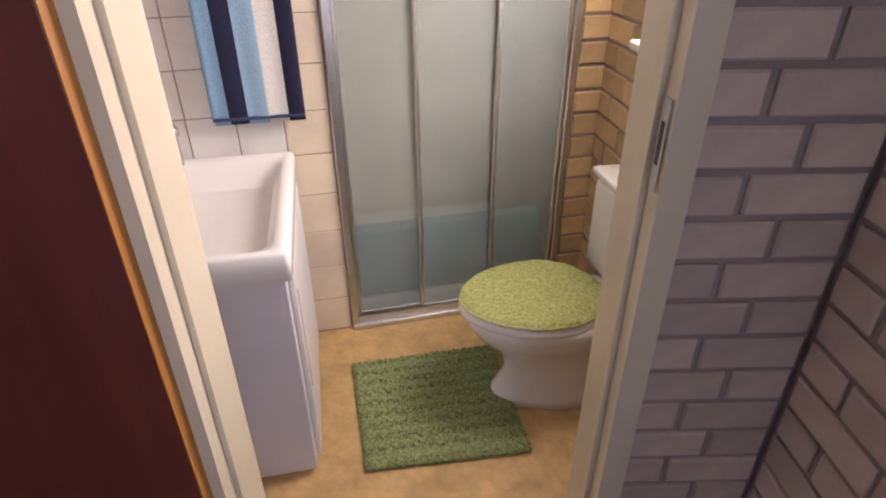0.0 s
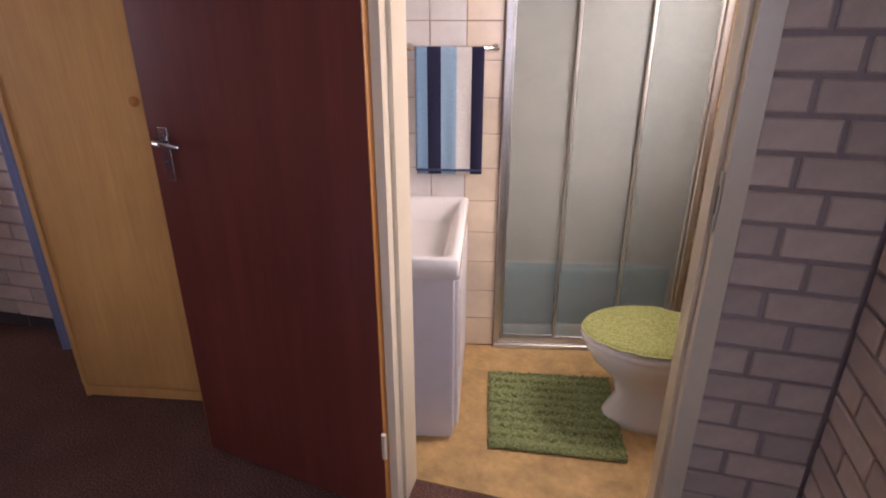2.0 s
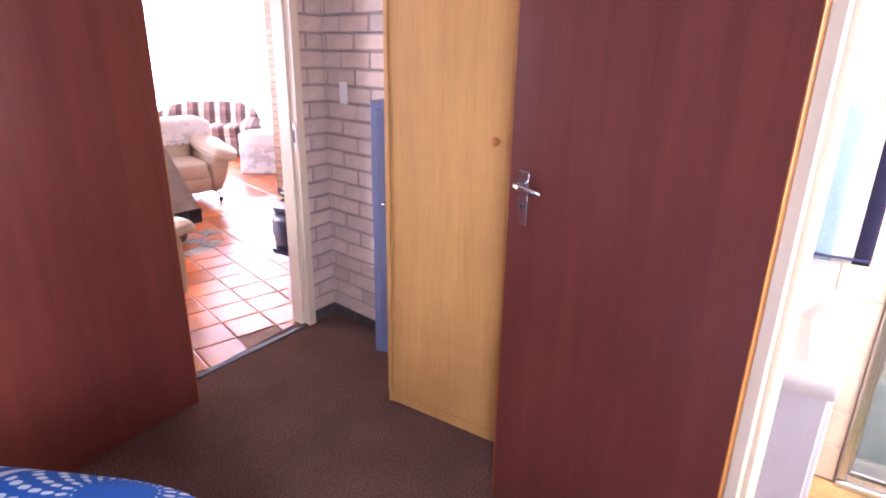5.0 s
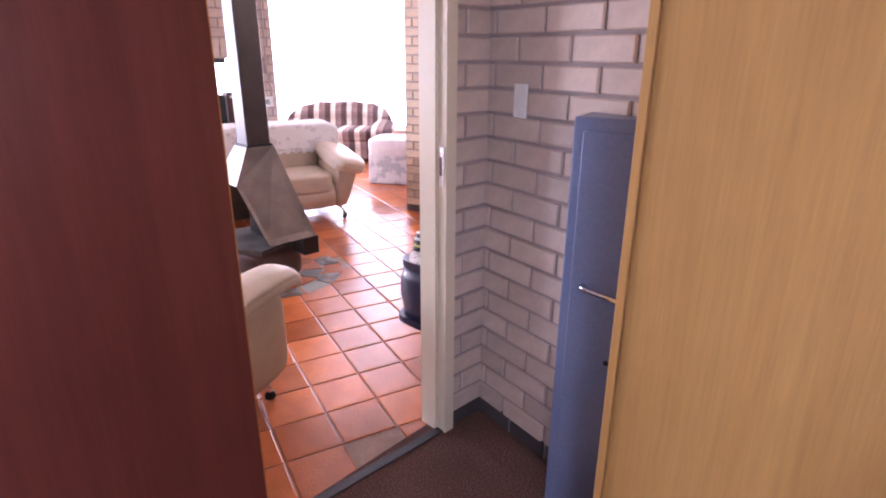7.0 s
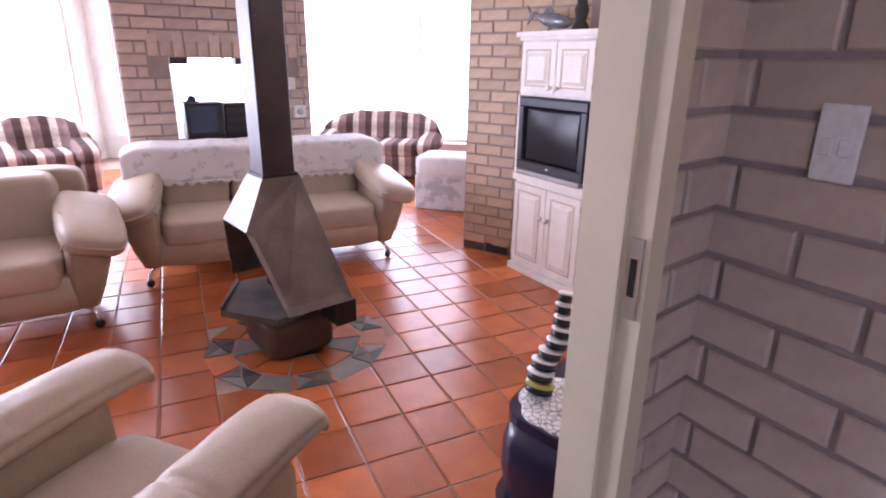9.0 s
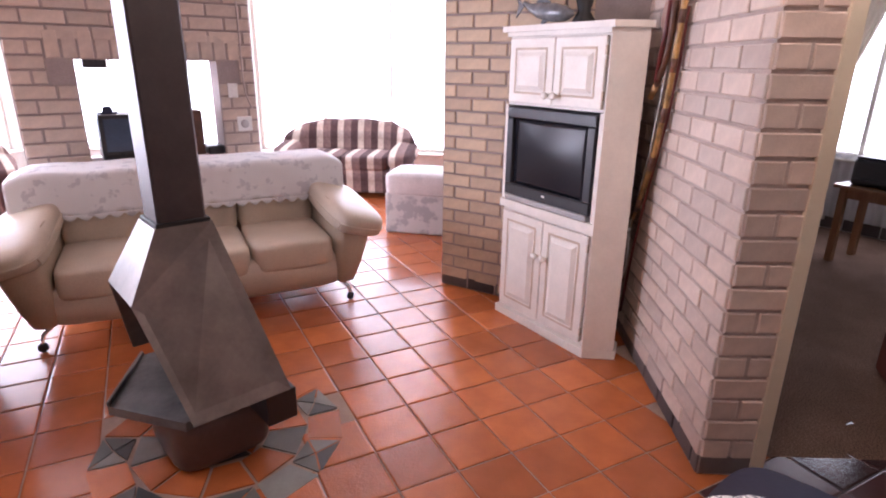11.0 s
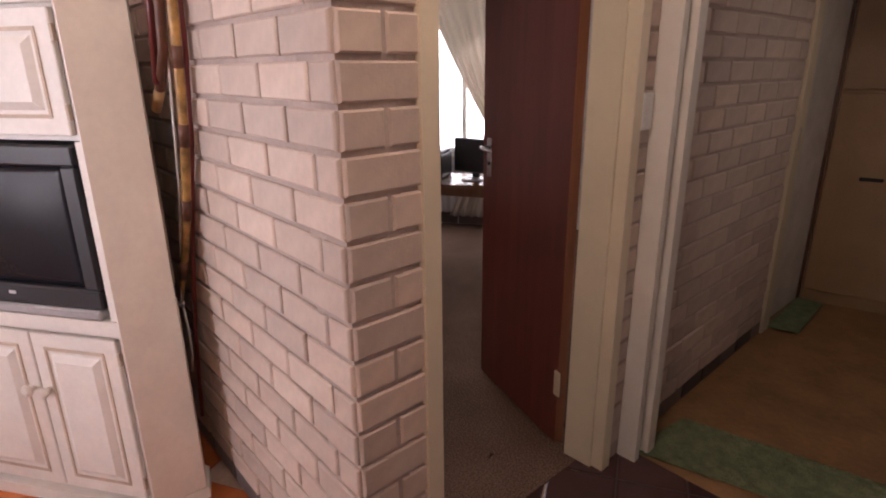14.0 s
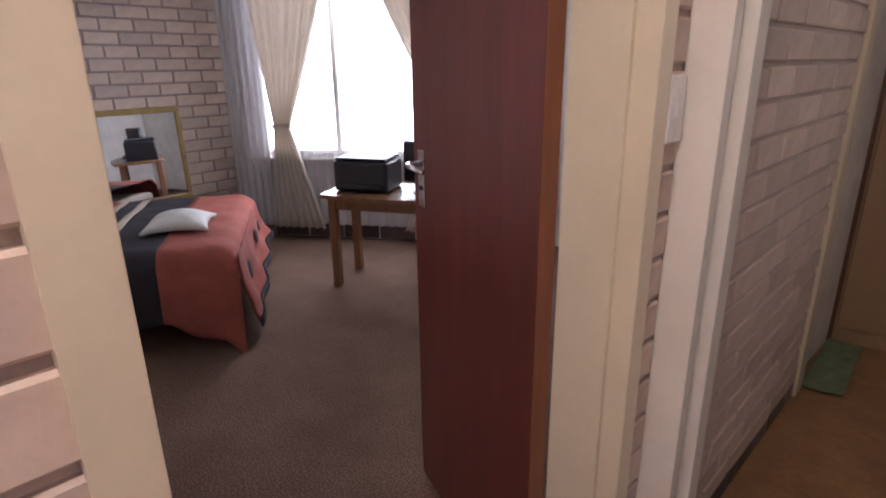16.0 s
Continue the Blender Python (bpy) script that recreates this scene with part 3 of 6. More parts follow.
def door_leaf(name, a, b, label, handle_from_a, handle_z=1.1, edge=None):
    """A flush veneered leaf between plan points a and b (face at y=0 towards who sees a on the left)."""
    n = span(a, b)
    t = thing(name, label, "door", along(a, b), kind="structure")
    part("leaf", boxed(0.003, n - 0.003, 0.0, 0.04, 0.012, 2.03, bevel=0.001), MAHOGANY, t)
    for x0, x1 in ((0.0, 0.0025), (n - 0.0025, n)):
        part("lipping", boxed(x0, x1, 0.001, 0.039, 0.013, 2.029), edge or EDGE_WOOD, t, "" if edge else "raw orange hardwood edge")
    x = handle_from_a
    side = 1 if x < n / 2 else -1
    handle_set(t, pose(x, 0, handle_z), side)
    handle_set(t, pose(x, 0.04, handle_z, 0, 0, 180), -side)
    return t


BLACK = plain("black plastic", (0.012, 0.012, 0.014), 0.35)
bw = along(bath(-0.985, 0), bath(0.5, 0))
door_frame("door_frame_1", bw, 0.04, 0.888, 0.127)
d1 = door_leaf("door_1", (-1.475, 0.015), (-0.80, 0.345), "red-brown veneered flush door, standing wide open", 0.065, handle_z=1.165)
for z in (0.25, 1.7):
    bm = bmesh.new()
    lathe(bm, [(0.008, 0), (0.008, 0.09)], 10, pose(span((-1.475, 0.015), (-0.80, 0.345)) + 0.004, -0.006, z))
    part("hinge", bm, CREAM, d1)
d3 = along(a3, C34)
door_frame("door_frame_2", d3, 4.44, 5.41, 0.105)
hinge2 = (-2.268, -1.131)
door_leaf("door_2", go(hinge2, -43.5, 0.8), hinge2, "red-brown veneered flush door, swung open into the bedroom", 0.065, handle_z=1.1)
m6 = along(PIER, PASS_END)
door_frame("door_frame_3", m6, 0.192, 1.04, 0.13)
d3l = door_leaf("door_3", (-5.44, 1.123), (-4.852, 0.937), "dark red-brown veneered flush door, standing open into the guest room", 0.06, 1.07, BROWN_EDGE)
for z in (0.22, 1.75):
    part("hinge", boxed(0.60, 0.632, -0.008, 0.0, z, z + 0.1, bevel=0.002), CREAM, d3l, "cream painted hinge")
fr = thing("passage_door_frame", "white gloss painted passage door frame", "door frame", m6, kind="structure")
part("jamb", prism(bmesh.new(), [(1.132, -0.004), (1.132, -0.075), (1.165, -0.075), (1.165, -0.052), (1.2, -0.052), (1.2, -0.09), (1.252, -0.09), (1.252, -0.004)], 0, 2.07), WHITE_PAINT, fr)
part("jamb", prism(bmesh.new(), [(1.132, -0.86), (1.132, -0.80), (1.165, -0.80), (1.165, -0.82), (1.252, -0.82), (1.252, -0.86)], 0, 2.07), WHITE_PAINT, fr)
part("head", boxed(1.132, 1.252, -0.80, -0.09, 2.0, 2.07, bevel=0.003), WHITE_PAINT, fr)
fr2 = thing("passage_end_frame", "cream gloss painted door frame at the passage end", "door frame", m6, kind="structure")
part("jamb", prism(bmesh.new(), [(n6 + 0.002, -0.02), (n6 + 0.11, -0.02), (n6 + 0.11, 0.02), (n6 + 0.05, 0.02), (n6 + 0.05, 0.14), (n6 + 0.002, 0.14)], 0, 2.07), CREAM, fr2)
part("strike_plate", boxed(n6 + 0.03, n6 + 0.06, -0.024, -0.0205, 0.98, 1.1), ALU, fr2, "worn metal strike plate")


def strike(name, m, x, y, z, parent_name, turn=0):
    t = bpy.data.objects[parent_name]
    mm = pose(x, y, z, 0, 0, turn)
    part("strike_plate", boxed(-0.014, 0.014, -0.0035, -0.0005, -0.07, 0.07, m=mm, bevel=0.001), ALU, t, "worn steel strike plate")
    part("latch_hole", boxed(-0.006, 0.006, -0.0045, -0.0036, -0.03, 0.035, m=mm), BLACK, t, "dark latch slot")


strike("s1", bw, 0.851, 0.005, 1.13, "door_frame_1", -90)
strike("s2", d3, 5.373, 0.005, 1.1, "door_frame_2", -90)
lay_floor()

# ---- fabrics and other materials ----
def stripes(name, axis, bands, rough=0.9, coord="Object", bump=0.5, fine=260.0, wobble=0.0):
    """Woven bands along one object axis: bands are (metres, colour), repeated."""
    m, nt, b = nodes_of(name, rough, 0.0, 0.15)
    tc = nt.nodes.new("ShaderNodeTexCoord")
    sp = nt.nodes.new("ShaderNodeSeparateXYZ")
    nt.links.new(tc.outputs[coord], sp.inputs[0])
    total = sum(w for w, _ in bands)
    v = sp.outputs["XYZ".index(axis)]
    if wobble:
        w_ = nt.nodes.new("ShaderNodeMath")
        w_.operation = "MULTIPLY_ADD"
        nt.links.new(noise_of(nt, 6.0), w_.inputs[0])
        w_.inputs[1].default_value = wobble
        nt.links.new(v, w_.inputs[2])
        v = w_.outputs[0]
    d = nt.nodes.new("ShaderNodeMath")
    d.operation = "DIVIDE"
    d.inputs[1].default_value = total
    nt.links.new(v, d.inputs[0])
    f = nt.nodes.new("ShaderNodeMath")
    f.operation = "FRACT"
    nt.links.new(d.outputs[0], f.inputs[0])
    r = nt.nodes.new("ShaderNodeValToRGB")
    r.color_ramp.interpolation = "CONSTANT"
    p = 0.0
    for k, (w_, c) in enumerate(bands):
        e = r.color_ramp.elements[k] if k < 2 else r.color_ramp.elements.new(p / total)
        e.position, e.color = p / total, (*c, 1)
        p += w_
    nt.links.new(f.outputs[0], r.inputs[0])
    n2 = noise_of(nt, fine, 2.0)
    col = mix_of(nt, r.outputs[0], ramp_of(nt, n2, [(0.3, (0.7, 0.7, 0.7)), (0.7, (1.12, 1.12, 1.12))]), 0.7, "MULTIPLY")
    nt.links.new(col, b.inputs["Base Color"])
    bump_of(nt, b, n2, bump, 0.003)
    return m


def patterned(name, c0, c1, scale, lo, hi, rough=0.9, kind="noise", bump=0.3):
    """Two colours in a printed or lacy pattern."""
    m, nt, b = nodes_of(name, rough, 0.0, 0.2)
    if kind == "noise":
        f = noise_of(nt, scale, 3.0)
    else:
        tc = nt.nodes.new("ShaderNodeTexCoord")
        vo = nt.nodes.new("ShaderNodeTexVoronoi")
        vo.feature = "DISTANCE_TO_EDGE" if kind == "cells" else "F1"
        vo.inputs["Scale"].default_value = scale
        nt.links.new(tc.outputs["Object"], vo.inputs["Vector"])
        f = vo.outputs["Distance"]
    nt.links.new(ramp_of(nt, f, [(lo, c0), (hi, c1)]), b.inputs["Base Color"])
    bump_of(nt, b, noise_of(nt, 150.0, 2.0), bump, 0.003)
    return m


def plaid(name):
    """Broad brown and cream upholstery bands with crossing bars."""
    m, nt, b = nodes_of(name, 0.95, 0.0, 0.1)
    tc = nt.nodes.new("ShaderNodeTexCoord")
    sp = nt.nodes.new("ShaderNodeSeparateXYZ")
    nt.links.new(tc.outputs["Object"], sp.inputs[0])
    outs = []
    for axis, size in (("X", 0.24), ("Z", 0.19)):
        d = nt.nodes.new("ShaderNodeMath")
        d.operation = "DIVIDE"
        d.inputs[1].default_value = size
        nt.links.new(sp.outputs[axis], d.inputs[0])
        f = nt.nodes.new("ShaderNodeMath")
        f.operation = "FRACT"
        nt.links.new(d.outputs[0], f.inputs[0])
        outs.append(f.outputs[0])
    r1 = ramp_of(nt, outs[0], [(0.0, (0.085, 0.055, 0.055)), (0.33, (0.085, 0.055, 0.055)), (0.36, (0.46, 0.40, 0.35)), (0.62, (0.52, 0.46, 0.40)), (0.66, (0.18, 0.125, 0.12)), (0.95, (0.21, 0.15, 0.14))])
    r2 = ramp_of(nt, outs[1], [(0.0, (0.72, 0.66, 0.62)), (0.45, (1, 1, 1)), (0.5, (1.25, 1.2, 1.15)), (0.9, (0.9, 0.86, 0.82))])
    col = mix_of(nt, r1, r2, 0.9, "MULTIPLY")
    col = mix_of(nt, col, ramp_of(nt, noise_of(nt, 30.0), [(0.35, (0.75, 0.7, 0.7)), (0.7, (1.15, 1.12, 1.1))]), 0.8, "MULTIPLY")
    nt.links.new(col, b.inputs["Base Color"])
    bump_of(nt, b, noise_of(nt, 200.0, 2.0), 0.5, 0.003)
    return m


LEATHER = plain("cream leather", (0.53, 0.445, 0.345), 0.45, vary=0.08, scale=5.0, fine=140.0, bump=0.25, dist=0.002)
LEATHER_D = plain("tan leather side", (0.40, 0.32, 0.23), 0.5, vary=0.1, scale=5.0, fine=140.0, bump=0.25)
LACE = patterned("white lace cloth", (0.76, 0.76, 0.77), (0.58, 0.58, 0.61), 14.0, 0.56, 0.62, 0.95)
CROCHET = patterned("white crochet", (0.25, 0.24, 0.25), (0.82, 0.80, 0.76), 60.0, 0.02, 0.09, 0.95, "cells", 0.8)
PLAID = plaid("brown plaid upholstery")
STEEL_PAINT = plain("brown black stove steel", (0.15, 0.12, 0.105), 0.42, 0.3, 0.35, 5.0, 60.0, 0.15)
TRAY_GREY = plain("ash-dusted steel", (0.14, 0.14, 0.135), 0.55, 0.2, 0.35, 9.0)
FLUE_BROWN = plain("brown black flue paint", (0.05, 0.037, 0.036), 0.45, 0.2, 0.25)
PLINTH_BROWN = plain("brown painted plinth", (0.10, 0.055, 0.042), 0.35, 0.0, 0.25, 5.0)
STEEL_DARK = plain("sooty steel", (0.02, 0.019, 0.019), 0.5, 0.3, 0.3)
GREEN_SHAG = patterned("green shaggy pile", (0.17, 0.21, 0.085), (0.38, 0.43, 0.20), 85.0, 0.35, 0.7, 1.0, "noise", 1.0)
LID_SHAG = patterned("light green shaggy pile", (0.26, 0.29, 0.09), (0.46, 0.48, 0.20), 100.0, 0.35, 0.7, 1.0, "noise", 1.0)
CERAMIC = plain("white glazed ceramic", (0.85, 0.84, 0.81), 0.1, vary=0.02, bump=0.0, grain=0.08)
MELAMINE = plain("white melamine board", (0.74, 0.71, 0.72), 0.4, vary=0.04, grain=0.1, bump=0.04)
LIMED = plain("white limewashed pine", (0.86, 0.815, 0.745), 0.5, vary=0.06, scale=7.0, fine=60.0, bump=0.1, grain=0.2)
# Darker tan: recess shade painted into groove and bay back; also mouldings, hinges.
LIMED_IN = plain("tan limewash and painted recess shade", (0.60, 0.48, 0.36), 0.6, vary=0.15, scale=9.0)
LOCKER_BLUE = plain("grey blue locker enamel", (0.18, 0.22, 0.36), 0.35, 0.0, 0.08, 3.0)
SCREEN = plain("dark picture tube glass", (0.018, 0.017, 0.022), 0.24, spec=0.3, vary=0.02, bump=0.0)
TV_GREY = plain("charcoal television plastic", (0.022, 0.022, 0.026), 0.4)
SILVER = plain("silver plastic", (0.45, 0.44, 0.44), 0.4, 0.3)
NAVY = plain("navy gloss lacquer", (0.016, 0.016, 0.04), 0.3)
NAVY_CLOTH = plain("navy cloth", (0.02, 0.022, 0.05), 0.9)
PAPER = plain("off-white plastic", (0.82, 0.82, 0.80), 0.4, vary=0.02)
BARK = plain("dark carved wood", (0.10, 0.04, 0.022), 0.45, vary=0.4, scale=14.0)
PALE_WOOD = wood("pale stick wood", (0.36, 0.2, 0.08), (0.62, 0.42, 0.2), 0.5)
TABLE_WOOD = wood("desk wood", (0.20, 0.10, 0.05), (0.31, 0.17, 0.09), 0.22)
GILT = plain("gilt frame", (0.36, 0.25, 0.09), 0.4, 0.5, 0.2, 12.0)
TEAL = plain("teal shower mat", (0.05, 0.22, 0.26), 0.6)


def rosette(name, cx, cy):
    """Printed duvet cloth: a blue disc ringed by white dashes, plain stripes further out."""
    m, nt, b = nodes_of(name, 0.9, 0.0, 0.15)
    tc = nt.nodes.new("ShaderNodeTexCoord")
    sp = nt.nodes.new("ShaderNodeSeparateXYZ")
    nt.links.new(tc.outputs["Object"], sp.inputs[0])

    def calc(op, a, c=0.0):
        n = nt.nodes.new("ShaderNodeMath")
        n.operation = op
        for k, v in enumerate((a, c)):
            if hasattr(v, "is_linked"):
                nt.links.new(v, n.inputs[k])
            else:
                n.inputs[k].default_value = v
        return n.outputs[0]
    x, y = calc("SUBTRACT", sp.outputs[0], cx), calc("SUBTRACT", sp.outputs[1], cy)
    r = calc("SQRT", calc("ADD", calc("MULTIPLY", x, x), calc("MULTIPLY", y, y)))
    a = calc("ARCTAN2", y, x)
    ring = calc("FLOOR", calc("MULTIPLY", r, 32.0))
    dash = calc("MULTIPLY", calc("SINE", calc("ADD", calc("MULTIPLY", a, 26.0), calc("MULTIPLY", ring, 1.9))), calc("SINE", calc("MULTIPLY", calc("FRACT", calc("MULTIPLY", r, 32.0)), math.pi)))
    inside = calc("MULTIPLY", calc("GREATER_THAN", r, 0.085), calc("LESS_THAN", r, 0.27))
    far = calc("MULTIPLY", calc("GREATER_THAN", r, 0.29), calc("GREATER_THAN", calc("SINE", calc("MULTIPLY", r, 70.0)), 0.0))
    f = calc("ADD", calc("MULTIPLY", calc("GREATER_THAN", dash, 0.3), inside), far)
    col = ramp_of(nt, f, [(0.3, (0.025, 0.12, 0.47)), (0.6, (0.62, 0.74, 0.86))])
    nt.links.new(col, b.inputs["Base Color"])
    bump_of(nt, b, noise_of(nt, 150.0, 2.0), 0.3, 0.003)
    return m


DUVET_BLUE = rosette("blue printed duvet", 0.311, 0.116)
BLUE_SOLID = plain("royal blue print", (0.025, 0.09, 0.40), 0.9)
GREY_FIN = plain("grey painted fish", (0.20, 0.21, 0.23), 0.25, 0.3, 0.4, 16.0)
YELLOW_BEAD = plain("yellow bead", (0.5, 0.45, 0.12), 0.5)
m_, nt_, b_ = nodes_of("obscure shower glass", 0.22, 0.0, 0.5)
b_.inputs["Transmission Weight"].default_value = 0.72
b_.inputs["IOR"].default_value = 1.12
nt_.links.new(ramp_of(nt_, noise_of(nt_, 3.0), [(0.3, (0.47, 0.52, 0.50)), (0.7, (0.55, 0.59, 0.56))]), b_.inputs["Base Color"])
bump_of(nt_, b_, noise_of(nt_, 40.0, 3.0, 0.6, (2.2, 2.2, 0.25)), 0.5, 0.006)
OBSCURE = m_
m_, nt_, b_ = nodes_of("mirror glass", 0.02, 1.0)
b_.inputs["Base Color"].default_value = (0.85, 0.86, 0.86, 1)
MIRROR = m_


def cloth_of(name, c, through=0.5):
    m, nt, b = nodes_of(name, 0.95, 0.0, 0.1)
    b.inputs["Base Color"].default_value = (*c, 1)
    tr = nt.nodes.new("ShaderNodeBsdfTranslucent")
    tr.inputs[0].default_value = (*c, 1)
    mx = nt.nodes.new("ShaderNodeMixShader")
    mx.inputs[0].default_value = through
    nt.links.new(b.outputs[0], mx.inputs[1])
    nt.links.new(tr.outputs[0], mx.inputs[2])
    nt.links.new(mx.outputs[0], nt.nodes["Material Output"].inputs[0])
    bump_of(nt, b, noise_of(nt, 220.0, 2.0), 0.3, 0.002)
    return m


CURTAIN = cloth_of("cream curtain cloth", (0.74, 0.68, 0.60), 0.3)
NET = cloth_of("white net curtain", (0.70, 0.69, 0.69), 0.3)


# ---- soft shapes ----
def pillow(bm, x0, x1, y0, y1, z0, z1, e=0.35, m=None, nu=28, nv=16, sag=0.0):
    """A stuffed block: a superellipsoid filling the box; small e is boxier."""
    def sp(v, p):
        return math.copysign(abs(v) ** p, v)
    c = Vector(((x0 + x1) / 2, (y0 + y1) / 2, (z0 + z1) / 2))
    h = ((x1 - x0) / 2, (y1 - y0) / 2, (z1 - z0) / 2)
    grid = []
    for j in range(1, nv):
        b = -math.pi / 2 + math.pi * j / nv
        row = []
        for i in range(nu):
            a = 2 * math.pi * i / nu
            v = Vector((h[0] * sp(math.cos(b), e) * sp(math.cos(a), e), h[1] * sp(math.cos(b), e) * sp(math.sin(a), e), h[2] * sp(math.sin(b), e)))
            v *= 1 + 0.012 * noise.noise(v * 9 + c * 3)
            if sag:
                v.z -= sag * (1 - (v.x / h[0]) ** 2)
            row.append(bm.verts.new((m @ (c + v)) if m else (c + v)))
        grid.append(row)
    for r0, r1 in zip(grid, grid[1:]):
        for i in range(nu):
            bm.faces.new((r0[i], r0[(i + 1) % nu], r1[(i + 1) % nu], r1[i]))
    bm.faces.new(grid[0])
    bm.faces.new(grid[-1])
    return bm


def pillowed(*args, **kw):
    return pillow(bmesh.new(), *args, **kw)


def surface(bm, f, nu, nv, thick=0.0):
    """A grid f(u, v) with u, v from 0 to 1, made into a slab if thick."""
    g = [[bm.verts.new(f(i / nu, j / nv)) for i in range(nu + 1)] for j in range(nv + 1)]
    fs = [bm.faces.new((g[j][i], g[j][i + 1], g[j + 1][i + 1], g[j + 1][i])) for j in range(nv) for i in range(nu)]
    if thick:
        bmesh.ops.recalc_face_normals(bm, faces=fs)
        bmesh.ops.solidify(bm, geom=fs, thickness=thick)
    return bm


# ---- bathroom ----
def shower():
    t = thing("shower_enclosure", "three-panel sliding shower screen of obscure glass in aluminium", "shower", along(rear(0), rear(0.86)))
    n, h = 0.858, 1.66
    for x0, x1 in ((0.0, 0.028), (n - 0.028, n)):
        part("frame_post", boxed(x0, x1, -0.02, 0.035, 0.03, h, bevel=0.004), ALU, t)
    part("top_rail", boxed(0.029, n - 0.029, -0.02, 0.035, h - 0.035, h, bevel=0.004), ALU, t)
    part("bottom_track", boxed(0.0, n, -0.03, 0.05, 0.0, 0.028, bevel=0.005), ALU, t)
    part("track_lip", boxed(0.03, n - 0.03, -0.012, -0.006, 0.029, 0.055), ALU, t)
    for k, (x0, x1, y) in enumerate(((0.03, 0.30, 0.018), (0.285, 0.58, 0.006), (0.565, 0.828, -0.006))):
        p = part("panel", boxed(x0 + 0.012, x1 - 0.012, y, y + 0.005, 0.06, h - 0.04), OBSCURE, t)
        p.visible_shadow = False
        for a, b in ((x0, x0 + 0.013), (x1 - 0.013, x1)):
            part("stile", boxed(a, b, y - 0.006, y + 0.011, 0.03, h - 0.037, bevel=0.003), ALU, p)
        part("panel_rail", boxed(x0 + 0.014, x1 - 0.014, y - 0.004, y + 0.009, 0.03, 0.058, bevel=0.002), ALU, p)
    tray = thing("shower_tray", "pale shower tray with a teal mat", "shower tray", along(rear(0), rear(0.86)))
    part("tray", boxed(0.0, 0.858, 0.052, 0.85, 0.003, 0.09, bevel=0.015, seg=2), CERAMIC, tray)
    part("mat", boxed(0.04, 0.82, 0.056, 0.13, 0.092, 0.40, bevel=0.02, seg=2), TEAL, tray, "crumpled teal mat leaning on the glass")
    s = wall("wall_shower", rear(-0.1, 0.9), rear(1.0, 0.9), 0.1, "cream tiled shower wall", material=WALL_TILE)
    s2 = wall("wall_shower_side", rear(-0.02, 0.102), rear(-0.02, 0.9), 0.08, "cream tiled shower wall", material=WALL_TILE)


def vanity():
    """Square basin on a melamine cupboard, standing against the tiled wall."""
    front = Vector((-0.925, 0.735))                         # right-hand front foot
    back = OB + UB * -0.15
    depth = (back - front).length - 0.02
    ang = math.degrees(math.atan2(*(back - front).yx)) - 90
    t = thing("vanity", "white melamine basin cupboard with a square ceramic basin", "vanity", pose(front.x, front.y, 0, 0, 0, ang))
    w_ = 0.44
    part("body", boxed(-w_, 0, 0.0, depth, 0.03, 0.69, bevel=0.003), MELAMINE, t)
    part("plinth", boxed(-w_ + 0.02, -0.015, 0.02, depth, 0.0, 0.03), MELAMINE, t)
    dr = part("side_door", boxed(0.001, 0.016, 0.03, depth - 0.03, 0.05, 0.67, bevel=0.003), MELAMINE, t)
    # a proud strip; the groove's shade is put in as a darker colour
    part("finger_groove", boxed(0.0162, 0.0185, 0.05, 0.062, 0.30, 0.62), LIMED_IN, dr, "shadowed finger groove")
    bm = bmesh.new()
    # outer block and hollow of the basin
    rows = [(0.0, 0.692), (-0.006, 0.695), (-0.006, 0.762), (0.002, 0.768), (0.022, 0.768), (0.034, 0.76), (0.07, 0.68), (0.14, 0.655)]
    rings = []
    for inset, z in rows:
        x0, x1, y0, y1 = -w_ + inset, 0.012 - inset, -0.015 + inset, depth - max(0, inset) * (1.6 if inset > 0.03 else 0.2)
        pts = []
        r = 0.012 if inset < 0.03 else 0.05
        for cx, cy, a0 in ((x1 - r, y1 - r, 0), (x0 + r, y1 - r, 90), (x0 + r, y0 + r, 180), (x1 - r, y0 + r, 270)):
            for k in range(5):
                a = radians(a0 + 22.5 * k)
                pts.append((cx + r * math.cos(a), cy + r * math.sin(a)))
        rings.append([bm.verts.new((x, y, z)) for x, y in pts])
    for a, b in zip(rings, rings[1:]):
        for k in range(len(a)):
            bm.faces.new((a[k], a[(k + 1) % len(a)], b[(k + 1) % len(a)], b[k]))
    bm.faces.new(rings[-1])
    bm.faces.new(rings[0])
    bs = part("basin", bm, CERAMIC, t, "white ceramic basin", True)
    part("drain", lathe(bmesh.new(), [(0.022, 0), (0.022, 0.004), (0.012, 0.005)], 14, pose(-w_ / 2, depth * 0.42, 0.6555)), CHROME, bs)
    tap = bmesh.new()
    tube(tap, [(-0.33, depth - 0.04, 0.765), (-0.33, depth - 0.04, 0.85), (-0.325, depth - 0.08, 0.875), (-0.318, depth - 0.13, 0.862)], [0.016, 0.014, 0.012, 0.011], 10)
    lathe(tap, [(0.02, 0), (0.022, 0.02), (0.016, 0.03)], 10, pose(-0.33, depth - 0.04, 0.86))
    part("tap", tap, CHROME, t, "chrome basin tap", True)


